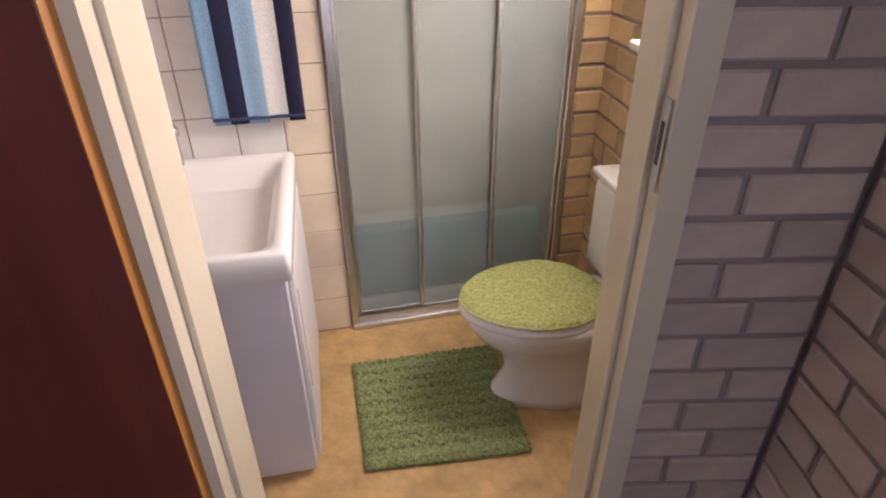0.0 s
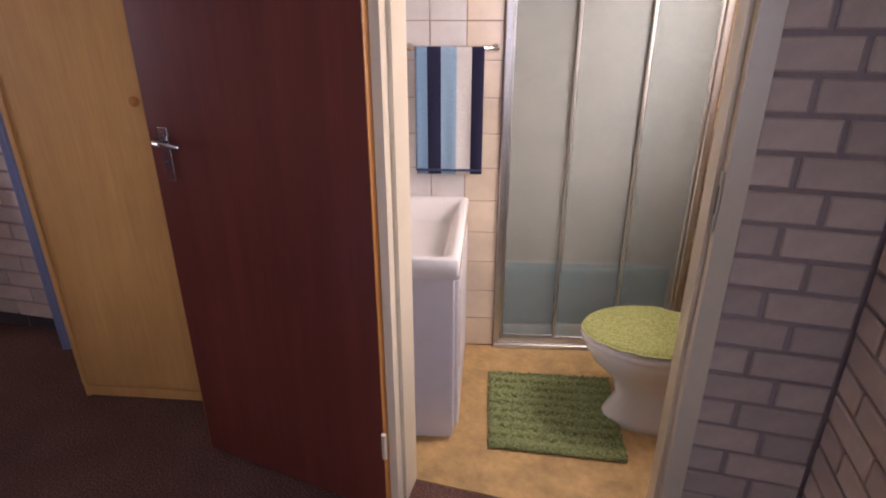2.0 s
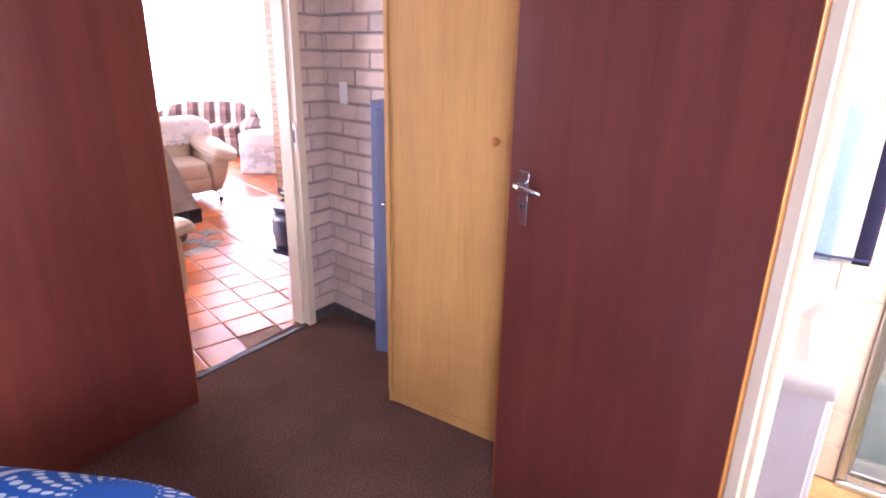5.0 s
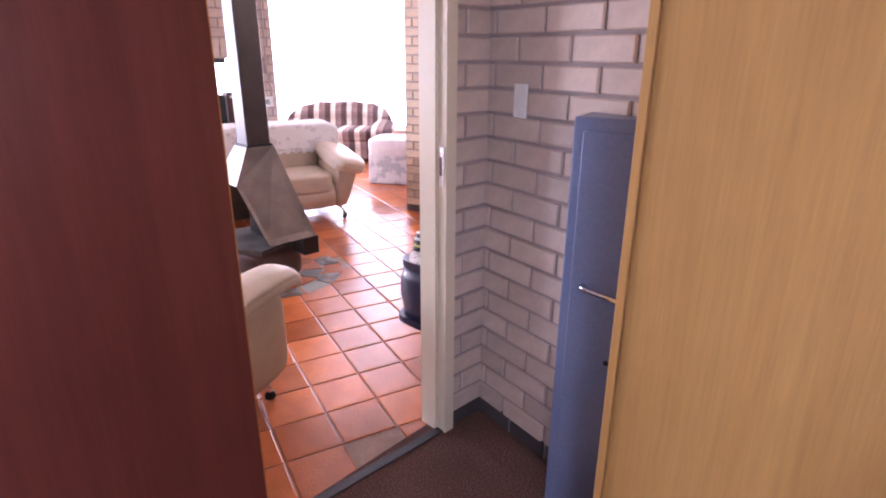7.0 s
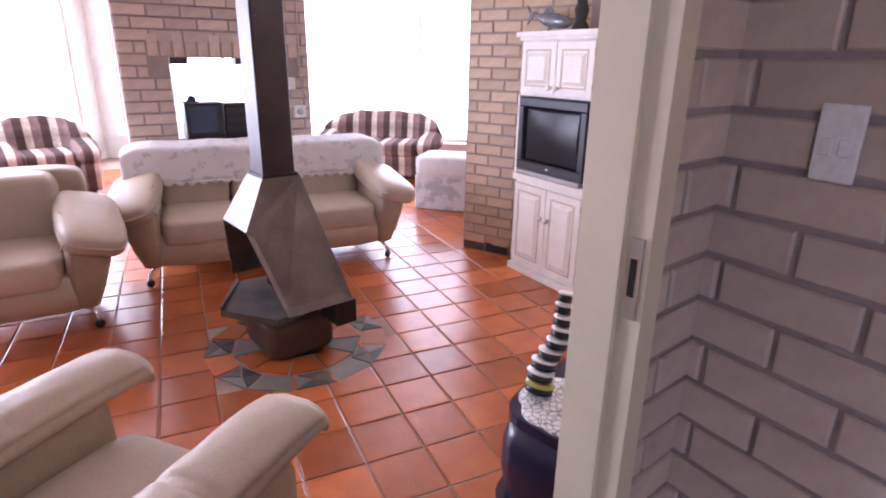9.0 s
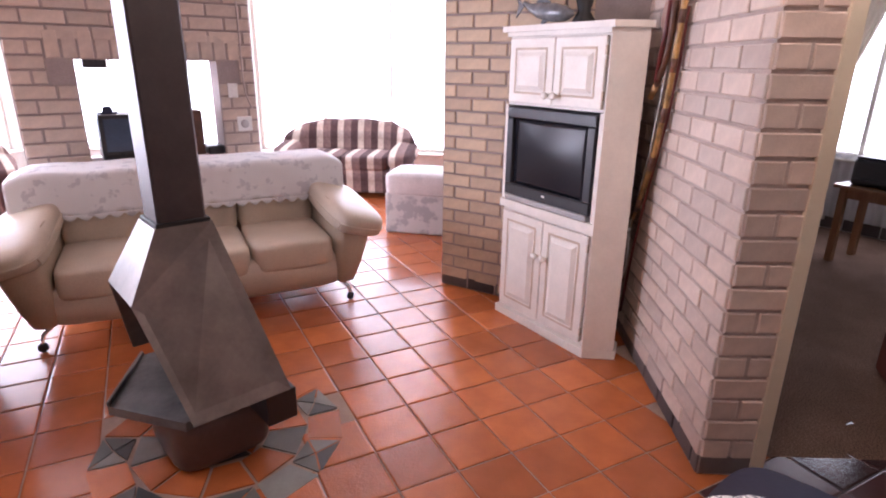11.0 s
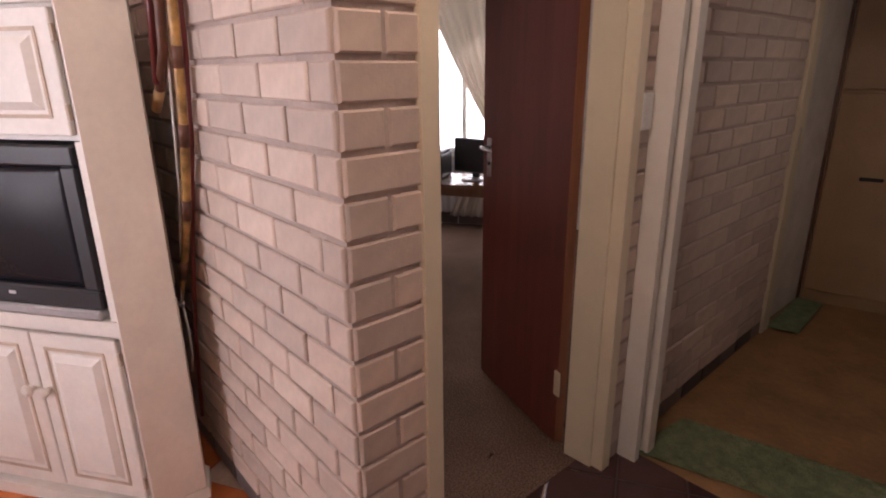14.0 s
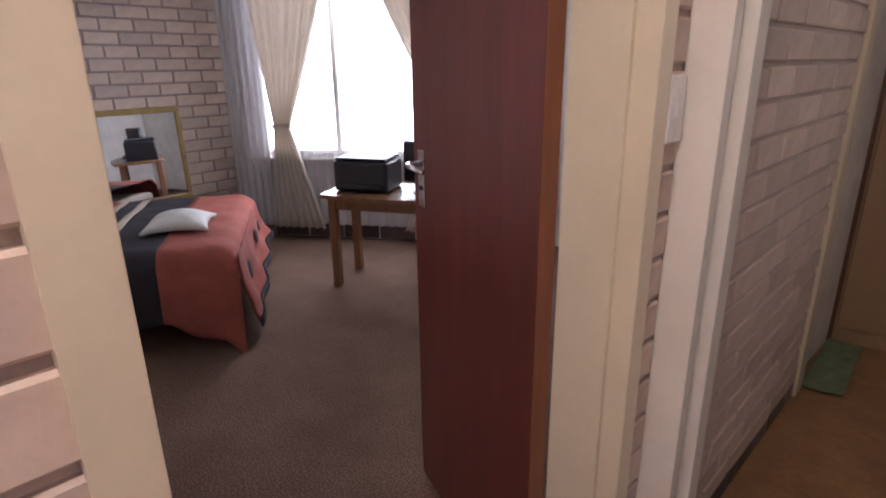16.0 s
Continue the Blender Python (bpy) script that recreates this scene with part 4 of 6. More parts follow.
def towel_rail():
    t = thing("towel_rail", "chrome towel rail on the tiled wall", "towel rail", along(rear(-0.75), rear(0)))
    part("rail", tube(bmesh.new(), [(0.36, -0.045, 1.385), (0.728, -0.045, 1.385)], 0.008, 10), CHROME, t, "", True)
    for x in (0.37, 0.715):
        part("bracket", tube(bmesh.new(), [(x, -0.0065, 1.385), (x, -0.036, 1.385)], [0.016, 0.01], 10), CHROME, t, "", True)
    band = [(0.048, (0.25, 0.42, 0.60)), (0.055, (0.025, 0.027, 0.06)), (0.062, (0.32, 0.50, 0.66)), (0.06, (0.70, 0.68, 0.64)), (0.051, (0.022, 0.022, 0.05))]
    mat = stripes("blue striped towelling", "X", band, bump=0.8)
    tw = thing("towel", "towel with blue, cream and black stripes, hung over the rail", "towel", along(rear(-0.75), rear(0)) @ pose(0.395, 0, 0))

    def hang(u, v):
        x = u * 0.275
        s = v * 1.02
        wob = 0.004 * math.sin(u * 19) * min(1, abs(s - 0.5) * 3)
        if s < 0.485:
            return (x, -0.058 + wob, 0.895 + s)
        if s < 0.515:
            a = (s - 0.485) / 0.03 * math.pi
            return (x, -0.046 - 0.012 * math.cos(a), 1.381 + 0.013 * math.sin(a))
        return (x, -0.033 + wob * 0.3, 1.381 - (s - 0.515))
    part("cloth", surface(bmesh.new(), hang, 22, 60, 0.006), mat, tw, "", True)
    part("hem", boxed(0.0, 0.275, -0.063, -0.055, 0.893, 0.903, bevel=0.002), plain("dark hem", (0.04, 0.05, 0.11), 0.9), tw, "dark blue hem")
    cab = thing("mirror_cabinet", "white mirror cabinet on the tiled wall", "cabinet", along(rear(-0.75), rear(0)))
    part("body", boxed(0.18, 0.47, -0.12, -0.0065, 1.6, 2.05, bevel=0.004), WHITE_PAINT, cab)
    part("mirror", boxed(0.19, 0.46, -0.124, -0.1205, 1.61, 2.04), MIRROR, cab)


def toilet():
    """Bowl, seat and covered lid facing the basin, with a low cistern on the brick wall."""
    a = Vector((-0.735, 1.235))                              # front tip of the seat
    ang = 43.0
    t = thing("toilet", "white ceramic toilet with a green shaggy lid cover", "toilet", pose(a.x, a.y, 0, 0, 0, ang) @ Matrix.Diagonal((1, 1, 0.94, 1)))
    bm = bmesh.new()
    rings = []
    for z, x0, x1, w_ in ((0.0, 0.10, 0.56, 0.125), (0.03, 0.105, 0.55, 0.115), (0.12, 0.15, 0.5, 0.085), (0.2, 0.13, 0.5, 0.1), (0.28, 0.05, 0.5, 0.15), (0.34, 0.015, 0.5, 0.175), (0.385, 0.01, 0.5, 0.18)):
        rings.append([bm.verts.new(((x0 + x1) / 2 - (x1 - x0) / 2 * math.cos(q), w_ * math.sin(q) * (1 - 0.12 * math.cos(q)), z)) for q in (2 * math.pi * k / 28 for k in range(28))])
    for r0, r1 in zip(rings, rings[1:]):
        for k in range(28):
            bm.faces.new((r0[k], r0[(k + 1) % 28], r1[(k + 1) % 28], r1[k]))
    bm.faces.new(rings[0])
    bm.faces.new(rings[-1])
    part("bowl", bm, CERAMIC, t, "", True)

    def oval(z0, z1, grow, top_r, name, mat, label, fuzz=0.0):
        b2 = bmesh.new()
        rr = []
        prof = [(z0, -0.006), (z0 + 0.004, 0.0), (z1 - top_r, 0.0), (z1 - top_r * 0.3, -top_r * 0.5), (z1, -top_r * 1.6), (z1 + 0.004, -0.10), (z1 + 0.006, -0.16)]
        for z, g_ in prof:
            ring = []
            for k in range(40):
                q = 2 * math.pi * k / 40
                ex = 0.235 + grow + g_
                p = Vector((0.225 - ex * math.cos(q), (0.19 + grow + g_) * math.sin(q) * (1 - 0.1 * math.cos(q)), z))
                if fuzz:
                    p += Vector((0, 0, 1)) * fuzz * noise.noise(p * 40) + Vector((math.cos(q), math.sin(q), 0)) * fuzz * noise.noise(p * 60 + Vector((5, 5, 5)))
                ring.append(b2.verts.new(p))
            rr.append(ring)
        for r0, r1 in zip(rr, rr[1:]):
            for k in range(40):
                b2.faces.new((r0[k], r0[(k + 1) % 40], r1[(k + 1) % 40], r1[k]))
        b2.faces.new(rr[0])
        b2.faces.new(rr[-1])
        return part(name, b2, mat, t, label, True)
    oval(0.386, 0.41, 0.0, 0.008, "seat", CERAMIC, "white plastic seat")
    lid = oval(0.411, 0.425, -0.004, 0.008, "lid", CERAMIC, "")
    tufts = bmesh.new()
    rnd = random.Random(7)
    for _ in range(2600):
        q, r = rnd.uniform(0, 2 * math.pi), math.sqrt(rnd.random())
        p = Vector((0.235 - 0.215 * r * math.cos(q), 0.185 * r * math.sin(q) * (1 - 0.1 * math.cos(q)), 0.427))
        d = Vector((rnd.uniform(-1, 1), rnd.uniform(-1, 1), 1.0)).normalized() * rnd.uniform(0.012, 0.02)
        s = Vector((rnd.uniform(-1, 1), rnd.uniform(-1, 1), 0)).normalized() * 0.0035
        s2 = Vector((-s.y, s.x, 0))
        v = [tufts.verts.new(p + s), tufts.verts.new(p - s * 0.5 + s2), tufts.verts.new(p - s * 0.5 - s2), tufts.verts.new(p + d)]
        for f in ((0, 1, 3), (1, 2, 3), (2, 0, 3)):
            tufts.faces.new([v[k] for k in f])
    cover = oval(0.424, 0.438, 0.0, 0.012, "lid_cover", LID_SHAG, "light green shaggy lid cover", 0.006)
    tagged(part("tuft_layer", tufts, LID_SHAG, cover), kind="stuff")
    cm = pose(0.47, 0, 0)
    part("cistern", boxed(0.0, 0.17, -0.19, 0.19, 0.42, 0.755, m=cm, bevel=0.03, seg=3), CERAMIC, t, "", True)
    part("cistern_lid", boxed(-0.008, 0.178, -0.198, 0.198, 0.757, 0.785, m=cm, bevel=0.01, seg=2), CERAMIC, t, "", True)
    part("neck", boxed(0.40, 0.5, -0.1, 0.1, 0.1, 0.42, bevel=0.03, seg=2), CERAMIC, t, "", True)
    rag = thing("cloth", "crumpled off-white cloth on the toilet cistern", "cloth", pose(a.x, a.y, 0, 0, 0, ang) @ pose(0.55, -0.02, 0.739))
    part("folds", surface(bmesh.new(), lambda u, v: ((u - 0.5) * 0.13, (v - 0.5) * 0.17, 0.012 + 0.028 * abs(noise.noise(Vector((u * 4, v * 4, 1.5)))) * (1 - (2 * u - 1) ** 4)), 14, 14, 0.008), plain("off-white rag", (0.66, 0.64, 0.60), 0.95), rag, "", True)


def shag_mat(name, label, corners, mat, tufts=5200, seed=3, h=0.02, notch=None):
    """A small rug of upright tufts over a backing; corners go round."""
    c = [Vector(p) for p in corners]
    t = thing(name, label, "rug", pose(c[0].x, c[0].y, 0.004))
    o = c[0]

    def at(u, v):
        p = c[0] * (1 - u) * (1 - v) + c[1] * u * (1 - v) + c[2] * u * v + c[3] * (1 - u) * v - o
        return p
    part("backing", surface(bmesh.new(), lambda u, v: (*(at(u, v) + Vector((0.004 * noise.noise(Vector((u * 9, v * 9, 0))), 0.004 * noise.noise(Vector((u * 9, v * 9, 4)))))), 0.006 + 0.002 * noise.noise(Vector((u * 6, v * 6, 2)))), 30, 30, 0.006), mat, t, "", True)
    rnd = random.Random(seed)
    bm = bmesh.new()
    for _ in range(tufts):
        u, v = rnd.random(), rnd.random()
        p = Vector((*at(u, v), 0.005))
        row = 0.75 + 0.25 * math.sin(v * 60)
        d = Vector((rnd.uniform(-0.9, 0.9), rnd.uniform(-0.9, 0.9), 1.0)).normalized() * h * rnd.uniform(0.6, 1.1) * row
        s = Vector((rnd.uniform(-1, 1), rnd.uniform(-1, 1), 0)).normalized() * 0.005
        s2 = Vector((-s.y, s.x, 0))
        q = [bm.verts.new(p + s), bm.verts.new(p - s * 0.5 + s2), bm.verts.new(p - s * 0.5 - s2), bm.verts.new(p + d)]
        for f in ((0, 1, 3), (1, 2, 3), (2, 0, 3)):
            bm.faces.new([q[k] for k in f])
    tagged(part("tuft_layer", bm, mat, t), kind="stuff")
    return t


shower()
vanity()
towel_rail()
toilet()
shag_mat("bath_mat", "green shaggy bath mat on the vinyl floor", [(-0.809, 0.811), (-0.428, 1.142), (-0.772, 1.515), (-1.148, 1.145)], GREEN_SHAG, 8000)

# ---- bedroom ----
def wardrobe():
    a, b = Vector((-2.147, -0.282)), Vector((-1.74, 0.125))
    m = along(a, b)
    n = (b - a).length
    t = thing("wardrobe", "tall yellow maple veneered wardrobe with plain doors", "wardrobe", m)
    part("side", boxed(0.0, 0.018, 0.0, 0.5, 0.0, 2.25, bevel=0.001), BEECH, t)
    part("side", boxed(n + 0.42, n + 0.438, 0.0, 0.5, 0.0, 2.25, bevel=0.001), BEECH, t)
    part("carcass", boxed(0.019, n + 0.419, 0.03, 0.5, 0.06, 2.24), BEECH, t)
    part("plinth", boxed(0.019, n + 0.419, 0.012, 0.03, 0.0, 0.055), BEECH, t)
    for x0, x1, kx in ((0.02, n - 0.03, n - 0.075), (n + 0.012, n + 0.41, n + 0.06)):
        d = part("door", boxed(x0, x1, 0.003, 0.021, 0.058, 2.22, bevel=0.002), BEECH, t)
        part("knob", lathe(bmesh.new(), [(0.006, 0), (0.007, 0.01), (0.016, 0.016), (0.017, 0.024), (0.01, 0.03)], 14, pose(kx, 0.003, 1.24, 90)), EDGE_WOOD, d, "round turned wooden knob", True)
    part("bottom_rail", boxed(0.019, n - 0.029, -0.002, 0.002, 0.008, 0.056, bevel=0.001), BEECH, t)
    part("edge_strip", boxed(0.0, 0.019, -0.004, -0.0005, 0.06, 2.22, bevel=0.001), BEECH, t)
    part("centre_strip", boxed(n - 0.028, n + 0.01, 0.0, 0.02, 0.058, 2.22, bevel=0.002), EDGE_WOOD, t, "darker wooden strip between the doors")


def locker():
    a = (-2.621, -0.303)
    m = pose(a[0], a[1], 0, 0, 0, 60)
    t = thing("steel_locker", "grey-blue enamelled steel locker", "locker", m)
    h, wd, dp = 1.315, 0.36, 0.36
    part("body", boxed(0, wd, 0.0, dp, 0.0, h, bevel=0.006, seg=2), LOCKER_BLUE, t)
    d = part("door", boxed(0.03, wd - 0.02, -0.008, -0.0005, 0.05, h - 0.035, bevel=0.003), LOCKER_BLUE, t)
    hb = bmesh.new()
    tube(hb, [(0.07, -0.008, 0.83), (0.07, -0.026, 0.83), (0.085, -0.03, 0.828), (0.19, -0.028, 0.81), (0.2, -0.01, 0.808)], 0.008, 8)
    part("handle", hb, CHROME, d, "small metal pull handle", True)
    part("lock", lathe(bmesh.new(), [(0.008, 0), (0.008, 0.004), (0.004, 0.005)], 12, pose(0.16, -0.008, 0.6, 90)), BLACK, d)


def switch_plate(name, m, w_, h_, rockers, label):
    t = thing(name, label, "light switch", m)
    part("plate", boxed(-w_ / 2, w_ / 2, -0.009, -0.0005, -h_ / 2, h_ / 2, bevel=0.003, seg=2), PAPER, t)
    for x, z in rockers:
        part("rocker", boxed(x - 0.009, x + 0.009, -0.013, -0.0092, z - 0.013, z + 0.013, bevel=0.002), PAPER, t)
    return t


def bed(name, label, m, L, Wd, H, mat, base_mat, dome=0.08):
    t = thing(name, label, "bed", m)
    part("base", boxed(0.05, L - 0.05, 0.05, Wd - 0.05, 0.1, H * 0.6, bevel=0.02), base_mat, t)
    for x in (0.12, L - 0.12):
        for y in (0.12, Wd - 0.12):
            part("leg", lathe(bmesh.new(), [(0.03, 0), (0.035, 0.1)], 10, pose(x, y, 0.0)), BLACK, t)

    def drape(u, v):
        # a cover over the top that falls down on all sides
        x, y = (u - 0.5) * 2, (v - 0.5) * 2
        d = max(abs(x), abs(y))
        k = min(1, d / 0.72)
        px, py = L / 2 + L / 2 * x / max(d, 1e-6) * k * (1 + 0.02 * (d > 0.72)), Wd / 2 + Wd / 2 * y / max(d, 1e-6) * k
        inset = 1 - 0.13 * (min(abs(x), abs(y)) / max(d, 1e-6)) ** 4
        px, py = L / 2 + (px - L / 2) * inset, Wd / 2 + (py - Wd / 2) * inset
        fall = max(0, (d - 0.72) / 0.28)
        n_ = noise.noise(Vector((px * 5, py * 5, 3)))
        edge = max(0, k - 0.8) / 0.2
        z = H + dome * (1 - k ** 2.5) - 0.04 * edge ** 2 - fall * (H - 0.16 + 0.04 * n_) + 0.01 * noise.noise(Vector((px * 3, py * 3, 1)))
        bulge = 0.03 * math.sin(fall * 3.0) + fall * (0.025 * math.sin((px + py) * 22) + 0.02)
        return (px + bulge * x / max(d, 1e-6), py + bulge * y / max(d, 1e-6), z)
    part("cover", surface(bmesh.new(), drape, 72, 72, 0.012), mat, t, "", True)
    return t


wardrobe()
locker()
m4 = along(C34, go(C34, 36, 2.6))
switch_plate("light_switch", m4 @ pose(0.185, -0.010, 1.325), 0.062, 0.112, [(-0.013, -0.005), (0.013, -0.005)], "white two-rocker light switch on the brick wall")
bed1 = bed("bed", "bed with a blue and white printed duvet", pose(-1.10, -0.70, 0, 0, 0, -106), 1.9, 1.35, 0.535, DUVET_BLUE, NAVY_CLOTH)
bin_t = thing("waste_bin", "pale grey plastic bin with a ribbed front and a lid", "bin", pose(0.1, 1.02, 0, 0, 0, 20))
part("body", prism(bmesh.new(), [(-0.13, -0.09), (0.13, -0.09), (0.13, 0.07), (-0.13, 0.07)], 0.0, 0.25), PAPER, bin_t)
part("lid", boxed(-0.14, 0.14, -0.1, 0.08, 0.251, 0.285, bevel=0.01, seg=2), PAPER, bin_t)
for k in range(9):
    part("rib", boxed(-0.12, 0.12, -0.0945, -0.0905, 0.03 + 0.024 * k, 0.042 + 0.024 * k), PAPER, bin_t)

# ---- living room ----
def caster_leg(t, x, y, sx, sy):
    bm = bmesh.new()
    tube(bm, [(x - sx * 0.1, y + sy * 0.08, 0.14), (x - sx * 0.05, y + sy * 0.04, 0.125), (x - sx * 0.01, y + sy * 0.01, 0.09), (x, y, 0.05), (x, y, 0.03)], [0.013, 0.013, 0.012, 0.011, 0.01], 8)
    leg = part("leg", bm, CHROME, t, "curved chrome leg", True)
    part("caster", lathe(bmesh.new(), [(0.008, -0.012), (0.024, -0.01), (0.026, 0), (0.024, 0.01), (0.008, 0.012)], 14, pose(x, y, 0.027, 90, 0, 30)), BLACK, leg, "small black caster wheel", True)


def flared(bm, levels, nu=32, e=0.4):
    """A padded block whose plan box changes with height: levels are (z, x0, x1, y0, y1)."""
    def sp(v):
        return math.copysign(abs(v) ** e, v)
    rings = []
    for z, x0, x1, y0, y1 in levels:
        rings.append([bm.verts.new(((x0 + x1) / 2 + (x1 - x0) / 2 * sp(math.cos(a)), (y0 + y1) / 2 + (y1 - y0) / 2 * sp(math.sin(a)), z)) for a in (2 * math.pi * k / nu for k in range(nu))])
    for r0, r1 in zip(rings, rings[1:]):
        for k in range(nu):
            bm.faces.new((r0[k], r0[(k + 1) % nu], r1[(k + 1) % nu], r1[k]))
    bm.faces.new(rings[0])
    bm.faces.new(rings[-1])
    return bm


def fat_arm(t, x, s):
    """A flared side panel under a thick folded arm pillow; s is the outward side."""
    def lv(z, inner, outer, y0, y1):
        return (z, *sorted((x + s * outer, x - s * inner)), y0, y1)
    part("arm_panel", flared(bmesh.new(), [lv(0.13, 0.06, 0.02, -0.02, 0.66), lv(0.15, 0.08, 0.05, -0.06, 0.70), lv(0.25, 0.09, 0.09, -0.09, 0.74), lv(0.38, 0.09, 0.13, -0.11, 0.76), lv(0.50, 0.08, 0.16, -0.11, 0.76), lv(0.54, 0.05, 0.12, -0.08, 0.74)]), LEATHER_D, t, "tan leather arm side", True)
    m = pose(x + s * 0.05, 0.20, 0.555, 9, s * 14, s * 6)
    arm = part("arm_pillow", pillowed(-0.16, 0.16, -0.37, 0.36, -0.075, 0.075, e=0.5, m=m, nu=36, nv=20), LEATHER, t, "cream leather arm pillow rolled over the front", True)
    rim = [m @ Vector((0.161 * math.copysign(abs(math.cos(a)) ** 0.5, math.cos(a)), -0.005 + 0.366 * math.copysign(abs(math.sin(a)) ** 0.5, math.sin(a)), -0.004)) for a in (2 * math.pi * k / 40 for k in range(41))]
    part("piping", tube(bmesh.new(), rim, 0.006, 6, False), LEATHER, arm, "", True)
    fold = [m @ Vector((-s * 0.155 + s * 0.05 * math.sin(q * 3.1), -0.36 + 0.30 * q, -0.03 + 0.10 * q)) for q in (k / 10 for k in range(11))]
    part("fold_seam", tube(bmesh.new(), fold, 0.004, 6), LEATHER_D, arm, "", True)


def leather_seat(name, label, m, L, seats, throw=False, group="cream leather suite", wide=0.155, out=0.035, roll=0.17, fat=False):
    """A sofa or armchair with pillow arms that roll over the front, on curved chrome legs. Origin under the front left caster."""
    t = thing(name, label, "sofa" if seats > 1 else "armchair", m, group)
    if fat:
        part("base", flared(bmesh.new(), [(0.13, 0.02, L - 0.02, -0.03, 0.68), (0.15, -0.01, L + 0.01, -0.06, 0.72), (0.24, -0.02, L + 0.02, -0.085, 0.74), (0.33, -0.02, L + 0.02, -0.07, 0.74), (0.35, 0.02, L - 0.02, -0.03, 0.7)], 48, 0.3), LEATHER, t, "", True)
    else:
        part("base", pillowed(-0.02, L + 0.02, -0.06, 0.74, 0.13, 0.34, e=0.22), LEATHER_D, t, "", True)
    w_ = (L - 0.2) / seats
    for k in range(seats):
        x0 = 0.1 + k * w_
        part("seat_cushion", pillowed(x0 + 0.003, x0 + w_ - 0.003, -0.10, 0.52, 0.27, 0.45, e=0.3), LEATHER, t, "", True)
        part("back_cushion", pillowed(x0 + 0.003, x0 + w_ - 0.003, 0.40, 0.66, 0.38, 0.79, e=0.35), LEATHER, t, "", True)
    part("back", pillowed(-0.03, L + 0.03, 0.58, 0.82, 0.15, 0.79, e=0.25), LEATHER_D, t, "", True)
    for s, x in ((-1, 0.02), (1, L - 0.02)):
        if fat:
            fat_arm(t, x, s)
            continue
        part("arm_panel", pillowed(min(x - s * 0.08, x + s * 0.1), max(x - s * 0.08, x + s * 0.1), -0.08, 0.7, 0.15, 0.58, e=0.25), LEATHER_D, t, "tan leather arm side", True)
        bm = bmesh.new()
        path = []
        for k in range(15):
            q = k / 14
            y = 0.66 - 0.86 * min(1, q / 0.8)
            drop = max(0, (q - 0.66) / 0.34)
            path.append((y, 0.62 - roll * drop ** 1.5 - 0.03 * (1 - q)))
        rings = []
        for k, (y, z) in enumerate(path):
            q = k / 14
            wd = (wide if 0 < k < 14 else wide * 0.7)
            th = 0.062 * (1.0 - 0.35 * q) * (0.55 if k in (0, 14) else 1)
            rings.append([bm.verts.new((x + s * out + wd * math.copysign(abs(math.cos(a)) ** 0.6, math.cos(a)), y - (0.02 if k == 14 else 0), z - s * 0.0 - 0.02 * abs(math.cos(a)) + th * math.copysign(abs(math.sin(a)) ** 0.8, math.sin(a)))) for a in (2 * math.pi * i / 18 for i in range(18))])
        for r0, r1 in zip(rings, rings[1:]):
            for i in range(18):
                bm.faces.new((r0[i], r0[(i + 1) % 18], r1[(i + 1) % 18], r1[i]))
        bm.faces.new(rings[0])
        bm.faces.new(rings[-1])
        arm = part("arm_pillow", bm, LEATHER, t, "cream leather arm pillow rolled over the front", True)
        pad = bmesh.new()

        def quilt(u, v, x=x, s=s):
            k = 1.5 + 9.5 * v
            i_, f_ = int(k), k - int(k)
            y = path[i_][0] * (1 - f_) + path[i_ + 1][0] * f_
            z = path[i_][1] * (1 - f_) + path[i_ + 1][1] * f_
            puff = (math.sin(math.pi * u) * abs(math.sin(2 * math.pi * v)) ** 0.35) ** 0.5
            return (x + s * out + (u - 0.5) * 2.05 * wide, y, z + 0.045 * (1 - 0.35 * k / 14) + 0.022 * puff - 0.03 * (2 * u - 1) ** 4 + 0.004 * noise.noise(Vector((u * 5, v * 9, x))))
        part("arm_cushion", surface(pad, quilt, 18, 40, 0.012), LEATHER, arm, "stitched cream pad in two panels", True)
        for e_ in (-0.45, 0.98):
            part("seam", tube(bmesh.new(), [(x + s * out + wide * e_, y, z - 0.02 * abs(e_) + 0.062 * (1 - 0.35 * k / 14) * (0.93 if abs(e_) < 0.6 else 0.12)) for k, (y, z) in enumerate(path) if 0 < k < 14], 0.0035, 6), LEATHER, arm, "", True)
    caster_leg(t, 0.0, 0.0, -1, 1)
    caster_leg(t, L, 0.0, 1, 1)
    caster_leg(t, 0.02, 0.72, -1, -1)
    caster_leg(t, L - 0.02, 0.72, 1, -1)
    if throw:
        tw = thing("lace_throw", "white lace throw with a scalloped edge over the sofa back", "throw", m)

        def lay(u, v):
            x = -0.1 + u * (L + 0.2)
            end = max(0, abs(u - 0.5) - 0.46) / 0.04
            s = v * 0.72
            wav = 0.006 * math.sin(x * 17) + 0.004 * noise.noise(Vector((x * 8, v * 6, 0)))
            if s < 0.24:
                z, y = 0.59 + s + 0.02 * abs(math.sin(x * 26)) * (1 - s / 0.24), 0.378 + 0.12 * s + wav
            elif s < 0.54:
                q = (s - 0.24) / 0.30
                z, y = 0.83 + 0.012 * math.sin(q * math.pi), 0.407 + q * 0.43
            else:
                z, y = 0.83 - (s - 0.54), 0.842 + wav
            return (x, y, z - 0.03 * end + wav * 0.5)
        part("cloth", surface(bmesh.new(), lay, 110, 26, 0.004), LACE, tw, "", True)
